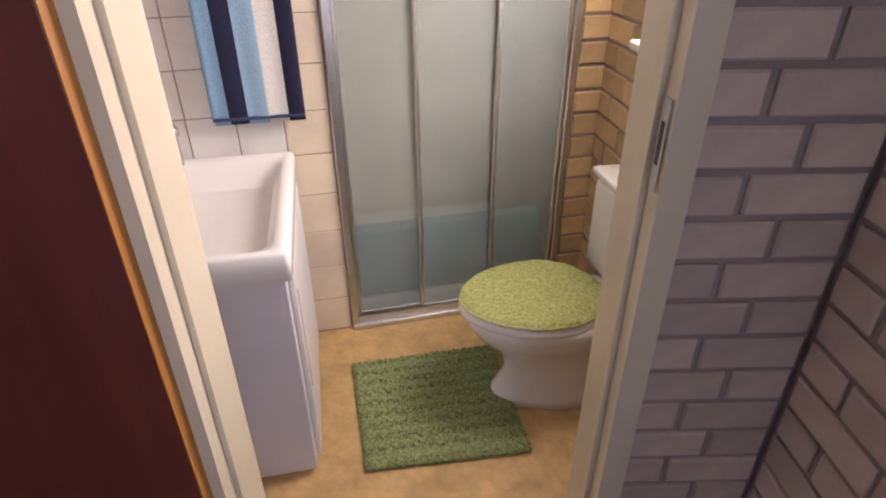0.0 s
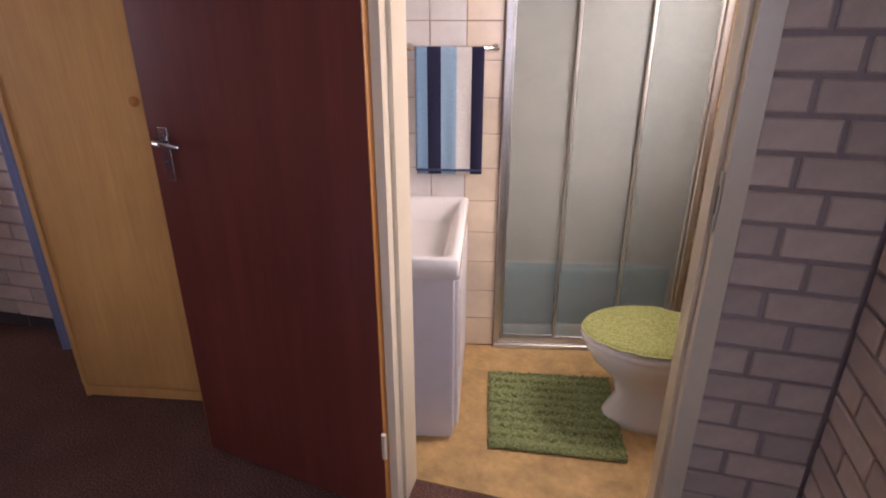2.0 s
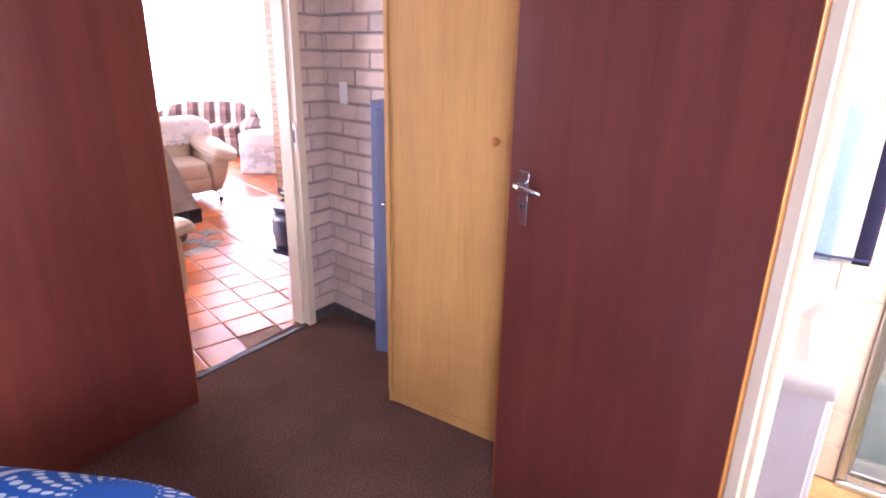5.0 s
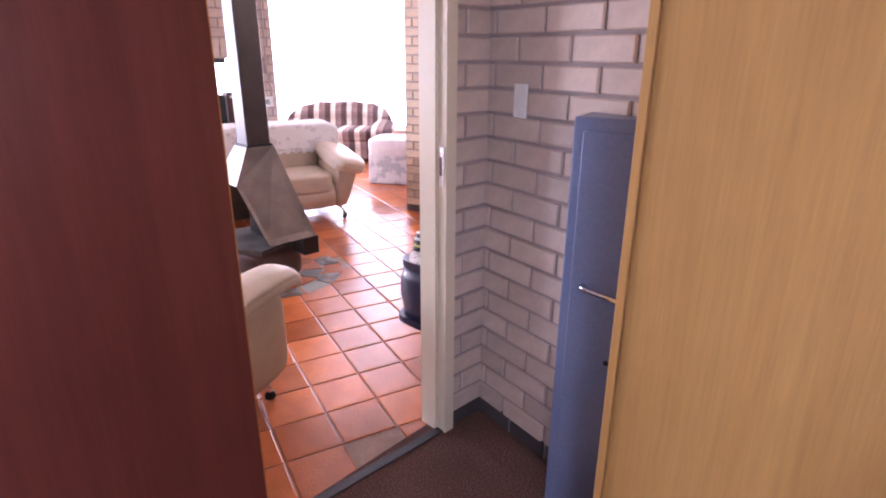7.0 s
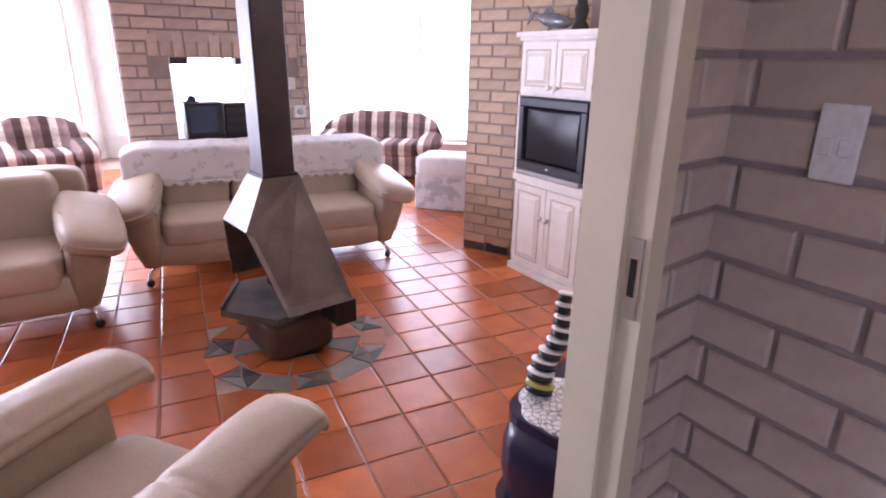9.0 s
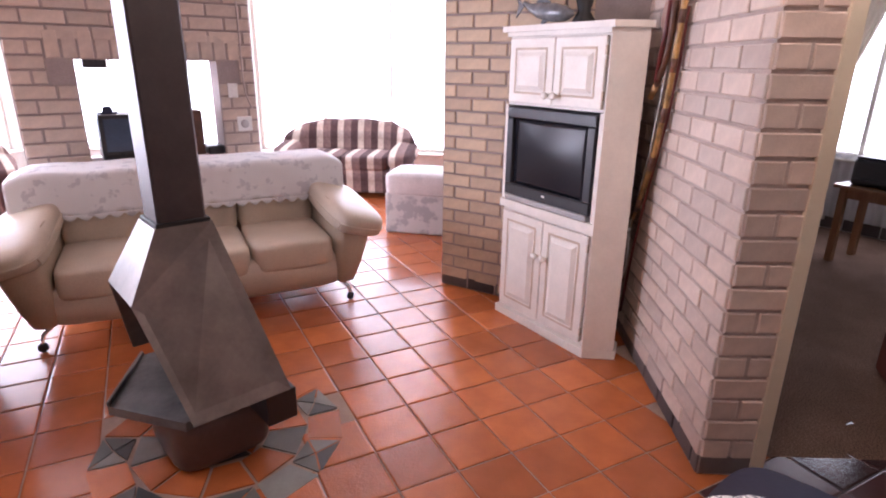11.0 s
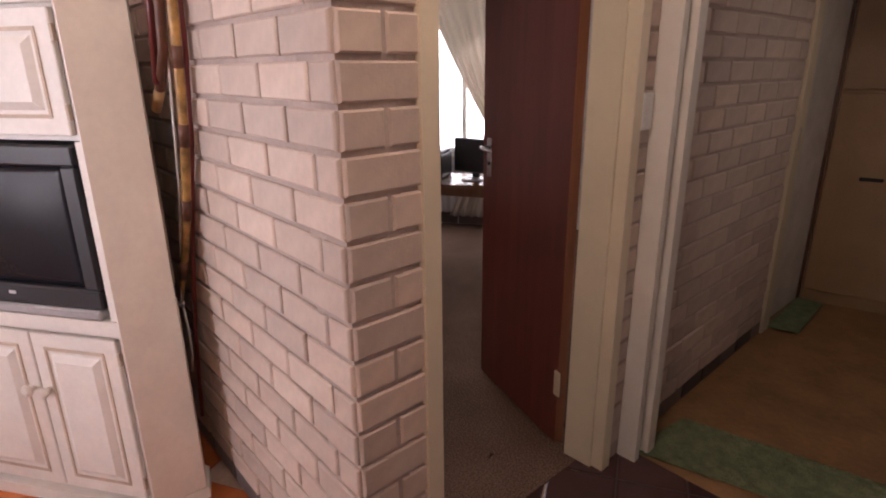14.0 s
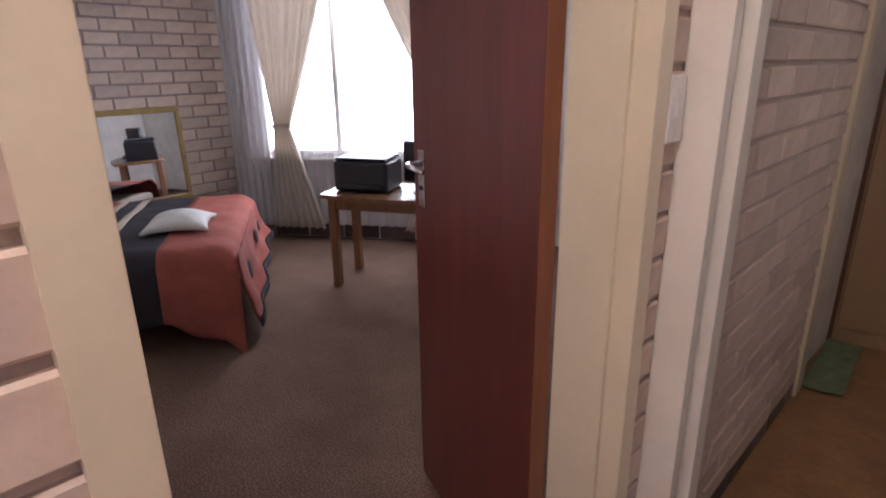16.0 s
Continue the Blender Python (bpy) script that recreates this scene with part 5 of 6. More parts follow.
        part("scalloped_edge", surface(bmesh.new(), lambda u, v: (-0.09 + u * (L + 0.18), 0.374 + 0.006 * math.sin((-0.09 + u * (L + 0.18)) * 17), 0.607 - v * (0.008 + 0.026 * abs(math.sin(u * (L + 0.18) * 42)))), 200, 3, 0.003), LACE, tw, "scalloped lace edge", True)
    return t


leather_seat("sofa", "cream leather three-seater sofa with pillow arms and chrome legs", along((-5.356, -3.052), (-6.134, -1.637)), span((-5.356, -3.052), (-6.134, -1.637)), 3, True, fat=True)
leather_seat("armchair", "cream leather armchair seen from behind, with pillow arms", pose(-3.20, -1.44, 0, 0, 0, -107.5) @ Matrix.Diagonal((1, 1, 0.9, 1)), 0.66, 1, wide=0.1, out=0.0, roll=0.05)
leather_seat("armchair", "cream leather armchair beside the long sofa", pose(-4.40, -3.54, 0, 0, 0, 125), 0.66, 1, fat=True)
fl_t = thing("fleece", "fluffy cream fleece over the armchair seat", "fleece", pose(-3.22, -1.42, 0, 0, 0, -107.5))
part("wool", surface(bmesh.new(), lambda u, v: (0.14 + u * 0.38, 0.34 + v * 0.3, 0.455 + max(0, v - 0.35) * 0.5 + 0.018 * noise.noise(Vector((u * 30, v * 30, 0)))), 50, 50, 0.012), plain("cream wool", (0.62, 0.55, 0.44), 1.0, bump=1.0, dist=0.01), fl_t, "", True)


def plaid_seat(name, label, m, L):
    """A rounded tub sofa in plaid cloth; origin at the front left foot."""
    t = thing(name, label, "sofa" if L > 1 else "armchair", m, "plaid suite")
    part("base", pillowed(0.0, L, 0.0, 0.75, 0.05, 0.33, e=0.2), PLAID, t, "", True)
    n = 2 if L > 1 else 1
    for k in range(n):
        x0, w_ = 0.17 + k * (L - 0.34) / n, (L - 0.34) / n
        part("seat_cushion", pillowed(x0, x0 + w_ - 0.004, -0.03, 0.55, 0.30, 0.47, e=0.35), PLAID, t, "", True)
    bm = bmesh.new()

    def shell(u, v):
        # a scalloped back that leans and wraps forward at both ends
        a, r = math.pi * (0.06 + 0.88 * u), 2 * math.pi * v
        cx, cy = L / 2 - (L / 2 - 0.10) * math.copysign(abs(math.cos(a)) ** 0.7, math.cos(a)), 0.30 + 0.36 * math.sin(a) ** 0.7
        hi = 0.50 + 0.29 * math.sin(a) ** 0.6 + 0.006 * math.sin(u * 38)
        cr, sr = math.copysign(abs(math.cos(r)) ** 0.7, math.cos(r)), math.copysign(abs(math.sin(r)) ** 0.6, math.sin(r))
        lean = 0.07 * (0.5 + 0.5 * sr)
        return (cx - math.cos(a) * (0.10 * cr + lean), cy + math.sin(a) * (0.11 * cr + lean), (hi + 0.2) / 2 + (hi - 0.2) / 2 * sr)
    g = [[bm.verts.new(shell(i / 56, j / 18)) for j in range(18)] for i in range(57)]
    for i in range(56):
        for j in range(18):
            bm.faces.new((g[i][j], g[i][(j + 1) % 18], g[i + 1][(j + 1) % 18], g[i + 1][j]))
    bm.faces.new(g[0])
    bm.faces.new(g[-1])
    part("back", bm, PLAID, t, "", True)
    for x, s in ((0.09, -1), (L - 0.09, 1)):
        part("arm", flared(bmesh.new(), [(0.05, x - 0.08, x + 0.08, -0.02, 0.5), (0.30, x - 0.10, x + 0.10, -0.04, 0.52), (0.42, x - 0.09, x + 0.09, -0.03, 0.52)]), PLAID, t, "", True)
        part("arm_roll", pillowed(-0.13, 0.13, -0.36, 0.34, -0.095, 0.095, e=0.62, m=pose(x + s * 0.02, 0.26, 0.45, 7, s * 10, s * -5)), PLAID, t, "thick padded arm roll", True)
    for x in (0.1, L - 0.1):
        for y in (0.08, 0.66):
            part("foot", boxed(x - 0.03, x + 0.03, y - 0.03, y + 0.03, 0.0, 0.06), BLACK, t)


plaid_seat("plaid_sofa", "brown and cream plaid tub sofa in front of the bright windows", along((-8.93, -3.02), (-8.86, -1.56)), span((-8.93, -3.02), (-8.86, -1.56)))
plaid_seat("plaid_armchair", "brown and cream plaid tub armchair by the windows", along((-7.15, -5.6), (-7.78, -5.0)), span((-7.15, -5.6), (-7.78, -5.0)))

ot = thing("ottoman", "grey patterned ottoman under a white draped cloth", "ottoman", along((-7.62, -1.62), (-7.5, -0.95)))
part("body", boxed(0, 0.68, 0, 0.5, 0.0, 0.36, bevel=0.02, seg=2), patterned("grey scroll print", (0.42, 0.42, 0.44), (0.62, 0.61, 0.6), 7.0, 0.45, 0.52, 0.9), ot)
part("top", pillowed(-0.01, 0.69, -0.01, 0.51, 0.33, 0.53, e=0.25), plain("white draped cloth", (0.66, 0.63, 0.62), 0.95), ot, "white cloth hanging over the cushion top", True)


def stove():
    """Freestanding sheet-steel fireplace: a folded hood on a plinth over a slate hearth, with a square flue."""
    T1, T2, R, F, Lc = (Vector(p) for p in ((-4.572, -1.926, 0.905), (-4.699, -1.794, 0.905), (-4.582, -1.529, 0.33), (-4.345, -1.765, 0.33), (-4.462, -1.976, 0.68)))
    e = (T2 - T1).normalized()
    n = Vector((e.y, -e.x, 0))                      # towards the room, out of the front face
    n = n if n.dot(F - T1) > 0 else -n
    t = thing("fireplace_stove", "freestanding brown-black steel fireplace with a folded hood and a tall flue", "stove", pose(0, 0, 0))
    T4, T3 = T1 - n * 0.18, T2 - n * 0.18
    back = lambda p, k: p - n * k
    R3, F3, L3 = back(R, 0.70), back(F, 0.70), back(Lc, 0.30)
    bm = bmesh.new()
    v = {k: bm.verts.new(p) for k, p in dict(T1=T1, T2=T2, T3=T3, T4=T4, R=R, F=F, L=Lc, R3=R3, F3=F3, L3=L3).items()}
    for f in (("T1", "T2", "R", "F", "L"), ("T2", "T3", "R3", "R"), ("T4", "T3", "R3", "F3", "L3"), ("T1", "L", "L3", "T4")):
        bm.faces.new([v[k] for k in f])
    bmesh.ops.recalc_face_normals(bm, faces=bm.faces)
    bmesh.ops.solidify(bm, geom=bm.faces[:], thickness=0.006)
    hood = part("hood", bm, STEEL_PAINT, t)
    c = (T1 + T2 + T3 + T4) / 4
    ang = math.degrees(math.atan2(e.y, e.x))
    part("flue", boxed(-0.078, 0.078, -0.078, 0.078, 0.906, TOP - 0.002, m=pose(c.x, c.y, 0, 0, 0, ang), bevel=0.008), FLUE_BROWN, t, "dark brown square flue pipe")
    part("flue_collar", boxed(-0.088, 0.088, -0.088, 0.088, 0.902, 0.918, m=pose(c.x, c.y, 0, 0, 0, ang), bevel=0.003), STEEL_DARK, t)
    mid = (R + F + R3 + F3) / 4
    part("fire_tray", prism(bmesh.new(), [(-0.325, 0.09), (-0.15, -0.19), (0.14, -0.1), (0.14, 0.38), (-0.13, 0.41)], 0.215, 0.25, pose(mid.x, mid.y, 0, 0, 0, ang)), TRAY_GREY, t, "grey ash-dusted fire tray")
    part("ash_lip", boxed(-0.19, 0.19, -0.006, 0.006, 0.0, 0.02, m=pose(mid.x, mid.y, 0.2505, 0, 0, ang) @ pose(-0.225, 0.245, 0, 0, 0, 58.6), bevel=0.003), STEEL_PAINT, t, "dull brown ash lip")
    part("fire_chamber", boxed(-0.02, 0.14, -0.16, 0.24, 0.271, 0.5, m=pose(mid.x, mid.y, 0, 0, 0, ang)), STEEL_DARK, t)
    part("corner_box", boxed(0.08, 0.19, -0.335, -0.17, 0.205, 0.325, m=pose(mid.x, mid.y, 0, 0, 0, ang), bevel=0.003), BLACK, t)
    part("plinth", pillowed(-0.19, 0.17, -0.18, 0.22, 0.0, 0.222, e=0.4, m=pose(mid.x, mid.y, 0, 0, 0, ang)), PLINTH_BROWN, t, "rounded brown plinth", True)
    rv = hood
    for k in range(4):
        q = T2.lerp(R, 0.30 + 0.035 * k) - n * 0.12
        part("vent_slot", boxed(-0.004, 0.004, -0.06, 0.06, -0.004, 0.004, m=pose(q.x + 0.0, q.y, q.z, 0, 0, ang)), BLACK, rv)
    # hearth of slate and terracotta pieces
    h = thing("hearth", "round hearth of slate and terracotta mosaic set in the floor", "hearth", pose(-4.73, -1.87, 0), kind="structure")
    part("hearth_bed", prism(bmesh.new(), [(0.47 * math.cos(a), 0.47 * math.sin(a)) for a in (2 * math.pi * k / 12 for k in range(12))], -0.0115, -0.004), GROUT, h)
    rnd = random.Random(11)
    for ring, (r0, r1, n_) in enumerate(((0.02, 0.17, 6), (0.17, 0.33, 11), (0.33, 0.475, 14))):
        for k in range(n_):
            a0, a1 = 2 * math.pi * (k + 0.3 * ring) / n_, 2 * math.pi * (k + 1 + 0.3 * ring) / n_
            g = 0.006
            quad = [(r0 + g, a0 + g / max(r0, 0.06)), (r1 - g, a0 + g / r1), (r1 - g, a1 - g / r1), (r0 + g, a1 - g / max(r0, 0.06))]
            pts = [(r * math.cos(a), r * math.sin(a)) for r, a in quad]
            if ring == 2 and k % 2 == 0:
                cx, cy = sum(p[0] for p in pts) / 4, sum(p[1] for p in pts) / 4
                for j in range(4):
                    tri_ = [pts[j], pts[(j + 1) % 4], (cx, cy)]
                    mx, my = sum(p[0] for p in tri_) / 3, sum(p[1] for p in tri_) / 3
                    part("slate_piece", prism(bmesh.new(), [(mx + (x - mx) * 0.9, my + (y - my) * 0.9) for x, y in tri_], -0.006, 0.001 + rnd.uniform(0, 0.001)), SLATE, h)
            else:
                part("hearth_tile" if (k + ring) % 3 else "slate_piece", prism(bmesh.new(), pts, -0.006, 0.001 + rnd.uniform(0, 0.001)), TILE if (k + ring) % 3 else SLATE, h)


def tv_cabinet():
    """Limewashed corner cupboard: panelled doors above and below a television bay."""
    A, B, C = Vector((-6.04, -0.722)), Vector((-5.475, -0.315)), Vector((-5.467, -0.165))
    m = along(A, B)
    n = (B - A).length
    t = thing("tv_cabinet", "white limewashed pine corner cabinet with panelled doors round a television bay", "cabinet", m)
    inv = m.inverted()
    Cl = inv @ Vector((C.x, C.y, 0))
    H = 1.575
    foot = [(-0.005, -0.012), (n + 0.004, -0.012), (Cl.x + 0.012, Cl.y), (Cl.x - 0.05, Cl.y + 0.09), (0.16, 0.36), (-0.005, 0.12)]
    body = [(0, 0), (n, 0), (Cl.x, Cl.y), (Cl.x - 0.06, Cl.y + 0.08), (0.17, 0.34), (0, 0.1)]
    part("plinth", prism(bmesh.new(), foot, 0.0, 0.045), LIMED, t)
    part("lower_body", prism(bmesh.new(), [(x, max(y, 0.02) if k < 1 else y + (0.02 if k == 1 else 0)) for k, (x, y) in enumerate(body)], 0.046, 0.655), LIMED, t)
    part("shelf", prism(bmesh.new(), [(x, y - (0.012 if k < 2 else 0)) for k, (x, y) in enumerate(body)], 0.656, 0.70), LIMED, t)
    part("upper_body", prism(bmesh.new(), [(x, y + (0.02 if k < 2 else 0)) for k, (x, y) in enumerate(body)], 1.215, H), LIMED, t)
    # darker than the doors, with the bay's shade put into its colour
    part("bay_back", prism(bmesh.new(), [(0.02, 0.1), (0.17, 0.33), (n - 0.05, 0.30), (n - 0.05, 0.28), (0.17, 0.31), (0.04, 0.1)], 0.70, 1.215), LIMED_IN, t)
    part("bay_post", boxed(0.0, 0.022, 0.0, 0.1, 0.701, 1.214), LIMED, t)
    part("side_panel", prism(bmesh.new(), [(n - 0.035, 0.0), (n, -0.002), (Cl.x, Cl.y), (Cl.x - 0.03, Cl.y + 0.03), (n - 0.035, 0.05)], 0.701, 1.214), LIMED, t)
    part("corner_board", prism(bmesh.new(), [(n - 0.001, -0.016), (n + 0.004, -0.016), (Cl.x + 0.004, Cl.y - 0.004), (Cl.x + 0.001, Cl.y)], 0.047, H - 0.021), LIMED, t)
    cornice = [(x + (0.02 if x > 0.3 else -0.025), y - (0.025 if k < 2 else -0.0)) for k, (x, y) in enumerate(body)]
    part("cornice", prism(bmesh.new(), cornice, H + 0.001, H + 0.03), LIMED, t)
    part("cornice_mould", prism(bmesh.new(), [(x * 0.99 + 0.003, y - (0.012 if k < 2 else -0.004)) for k, (x, y) in enumerate(body)], H - 0.02, H + 0.0005), LIMED, t)

    def door(x0, x1, z0, z1, knob_x, knob_z):
        d = part("door", boxed(x0, x1, -0.004, 0.016, z0, z1, bevel=0.003), LIMED, t)
        fw = 0.045
        for a, b, c_, d_ in ((x0 + fw, x1 - fw, z0 + fw, z0 + fw + 0.01), (x0 + fw, x1 - fw, z1 - fw - 0.01, z1 - fw), (x0 + fw, x0 + fw + 0.01, z0 + fw + 0.01, z1 - fw - 0.01), (x1 - fw - 0.01, x1 - fw, z0 + fw + 0.01, z1 - fw - 0.01)):
            part("moulding", boxed(a, b, -0.0075, -0.0045, c_, d_, bevel=0.001), LIMED_IN, d, "darker panel moulding")
        bm = bmesh.new()
        g = 0.065
        o = [(x0 + g, z0 + g), (x1 - g, z0 + g), (x1 - g, z1 - g), (x0 + g, z1 - g)]
        i = [(x0 + g + 0.022, z0 + g + 0.022), (x1 - g - 0.022, z0 + g + 0.022), (x1 - g - 0.022, z1 - g - 0.022), (x0 + g + 0.022, z1 - g - 0.022)]
        a = [bm.verts.new((x, -0.0042, z)) for x, z in o]
        b = [bm.verts.new((x, -0.017, z)) for x, z in i]
        for k in range(4):
            bm.faces.new((a[k], a[(k + 1) % 4], b[(k + 1) % 4], b[k]))
        bm.faces.new(b)
        part("raised_panel", bm, LIMED, d)
        part("knob", lathe(bmesh.new(), [(0.008, 0), (0.009, 0.012), (0.018, 0.02), (0.019, 0.03), (0.01, 0.036)], 14, pose(knob_x, -0.004, knob_z, 90)), LIMED, d, "white turned knob", True)
        for z in (z0 + 0.06, z1 - 0.06):
            part("hinge", boxed(x1 + 0.001 if knob_x < (x0 + x1) / 2 else x0 - 0.009, x1 + 0.009 if knob_x < (x0 + x1) / 2 else x0 - 0.001, -0.008, 0.004, z - 0.02, z + 0.02), LIMED_IN, d)
    half = n / 2
    for z0, z1, kz in ((0.07, 0.635, 0.44), (1.23, H - 0.03, 1.275)):
        door(0.02, half - 0.003, z0, z1, half - 0.03, kz)
        door(half + 0.003, n - 0.035, z0, z1, half + 0.03, kz)
    tv = thing("television", "charcoal box television with a silver foot, in the cabinet bay", "television", m)
    x0, x1, z0, z1 = 0.03, n - 0.042, 0.735, 1.205
    part("case", boxed(x0, x1, 0.012, 0.26, z0, z1, bevel=0.008, seg=2), TV_GREY, tv)
    for a, b, c_, d_ in ((x0, x1, z1 - 0.055, z1), (x0, x1, z0, z0 + 0.06), (x0, x0 + 0.05, z0 + 0.061, z1 - 0.056), (x1 - 0.05, x1, z0 + 0.061, z1 - 0.056)):
        part("bezel", boxed(a, b, -0.012, 0.011, c_, d_, bevel=0.005), TV_GREY, tv)

    def tubeglass(u, v):
        return (x0 + 0.051 + u * (x1 - x0 - 0.102), 0.008 - 0.016 * math.sin(u * math.pi) * math.sin(v * math.pi), z0 + 0.061 + v * (z1 - z0 - 0.118))
    part("screen", surface(bmesh.new(), tubeglass, 16, 14, 0.002), SCREEN, tv, "dark curved picture tube", True)
    part("badge", boxed((x0 + x1) / 2 - 0.012, (x0 + x1) / 2 + 0.012, -0.014, -0.0122, z0 + 0.03, z0 + 0.04), PAPER, tv)
    part("foot", boxed(x0 + 0.01, x1 - 0.01, -0.016, 0.1, 0.703, 0.733, bevel=0.006), SILVER, tv, "silver front foot")
    fishes = ((0.02, 0.10, 0.42, "grey painted model fish with spread fins on the cabinet top", -6), (0.36, 0.16, 0.2, "small dark ornament on the cabinet top", 8))
    for k, (fx, fy, ln, lab, tilt) in enumerate(fishes):
        f = thing("model_fish" if k == 0 else "ornament", lab, "ornament", m @ pose(fx, fy, H + 0.031))
        bm = bmesh.new()
        if k == 0:
            tube(bm, [(-0.03, 0, 0.12), (0.02, 0, 0.095), (0.1, 0, 0.075), (0.2, 0, 0.06), (0.28, 0, 0.05), (0.33, 0, 0.045)], [0.012, 0.02, 0.04, 0.045, 0.035, 0.008], 12)
            body_ = part("fish_body", bm, GREY_FIN, f, "", True)
            part("tail_fin", prism(bmesh.new(), [(-0.03, 0.10), (-0.1, 0.17), (-0.07, 0.11), (-0.09, 0.05)], -0.004, 0.004, pose(0, 0, 0, 90)), GREY_FIN, f)
            part("back_fin", prism(bmesh.new(), [(0.06, 0.11), (0.11, 0.16), (0.18, 0.1)], -0.003, 0.003, pose(0, 0, 0, 90)), GREY_FIN, f)
            part("belly_fin", prism(bmesh.new(), [(0.12, 0.04), (0.1, 0.0), (0.17, 0.03)], -0.003, 0.003, pose(0, 0, 0, 90)), GREY_FIN, f)
        else:
            lathe(bm, [(0.05, 0), (0.055, 0.02), (0.03, 0.06), (0.045, 0.12), (0.03, 0.16), (0.035, 0.2)], 14)
            part("vase", bm, STEEL_DARK, f, "", True)


RED_LACQUER = plain("dark red lacquer", (0.13, 0.02, 0.018), 0.35)
GOLD_WOOD = plain("gold and brown carved wood", (0.34, 0.19, 0.06), 0.4, vary=0.6, scale=18.0)


def sticks():
    """A carved bow with its string, a cane, a whip and a paddle hung on the wall beside the cabinet."""
    hung = [("carved_bow", "dark and gold carved wooden bow hung on the brick wall", [(-5.662, -0.1, 0.637), (-5.589, -0.1, 0.75), (-5.506, -0.1, 0.886), (-5.444, -0.1, 1.002), (-5.396, -0.1, 1.133), (-5.357, -0.1, 1.255), (-5.334, -0.1, 1.37), (-5.319, -0.1, 1.479), (-5.304, -0.1, 1.584), (-5.296, -0.1, 1.685), (-5.289, -0.1, 1.783)], 0.013, GOLD_WOOD),
            ("cane", "thin dark red cane leaning against the brick wall", [(-5.72, -0.075, 0.155), (-5.639, -0.075, 0.537), (-5.519, -0.075, 0.883), (-5.393, -0.075, 1.194), (-5.334, -0.075, 1.436), (-5.314, -0.075, 1.647)], 0.007, RED_LACQUER),
            ("whip", "dark handled whip with a pale tip, hung against the wall", [(-5.513, -0.12, 1.288), (-5.449, -0.12, 1.343), (-5.37, -0.12, 1.436), (-5.346, -0.12, 1.544), (-5.344, -0.12, 1.67)], 0.013, BARK)]
    for name, lab, pts, r, mat in hung:
        t = thing(name, lab, "bow" if name == "carved_bow" else "stick", pose(0, 0, 0))
        fine = [Vector(pts[0])]
        for a, b in zip(pts, pts[1:]):
            for k in range(1, 5):
                p = Vector(a).lerp(Vector(b), k / 4)
                fine.append(p + Vector((0.004 * noise.noise(p * 9), 0, 0)))
        n = len(fine) - 1
        part("shaft", tube(bmesh.new(), fine, [r * ((0.45 + 0.55 * min(1, k / n * 5)) if name == "carved_bow" else 1.0) for k in range(n + 1)], 9), mat, t, "", True)
        if name == "carved_bow":
            for k in range(4, n - 1, 7):
                part("dark_band", tube(bmesh.new(), fine[k:k + 3], r * 1.08, 9), BARK, t, "dark carved band", True)
            part("string", tube(bmesh.new(), [(-5.639, -0.105, 0.65), (-5.472, -0.105, 1.048), (-5.397, -0.105, 1.391), (-5.345, -0.105, 1.751)], 0.003, 6), PAPER, t, "pale twisted bowstring", True)
            part("string_knot", lathe(bmesh.new(), [(0.004, -0.012), (0.011, -0.004), (0.011, 0.004), (0.004, 0.012)], 10, pose(*fine[0])), PAPER, t, "white knot at the tip", True)
        if name == "whip":
            part("grip", tube(bmesh.new(), [fine[0], fine[4]], 0.0145, 9), PALE_WOOD, t, "pale wooden grip", True)
    pd = thing("paddle", "round pale brown hide paddle on a dark red shaft", "paddle", pose(-5.404, -0.11, 1.616, 0, 0, 12))
    part("blade", lathe(bmesh.new(), [(0.002, -0.006), (0.062, -0.006), (0.066, 0), (0.062, 0.006), (0.002, 0.006)], 24, pose(0, 0, 0, 90) @ Matrix.Diagonal((1, 1.35, 1, 1))), plain("pink brown hide", (0.42, 0.27, 0.21), 0.6), pd)
    part("handle", tube(bmesh.new(), [(-0.03, -0.014, -0.26), (0.0, -0.014, -0.05), (0.02, -0.014, 0.12)], 0.011, 8), RED_LACQUER, pd, "dark red shaft", True)
    cb = thing("cable", "loose pale cable hanging beside the cabinet", "cable", pose(0, 0, 0))
    part("wire", tube(bmesh.new(), [(-5.685, -0.09, 0.628), (-5.68, -0.085, 0.523), (-5.684, -0.085, 0.429), (-5.726, -0.085, 0.343)], 0.004, 6), PAPER, cb, "", True)


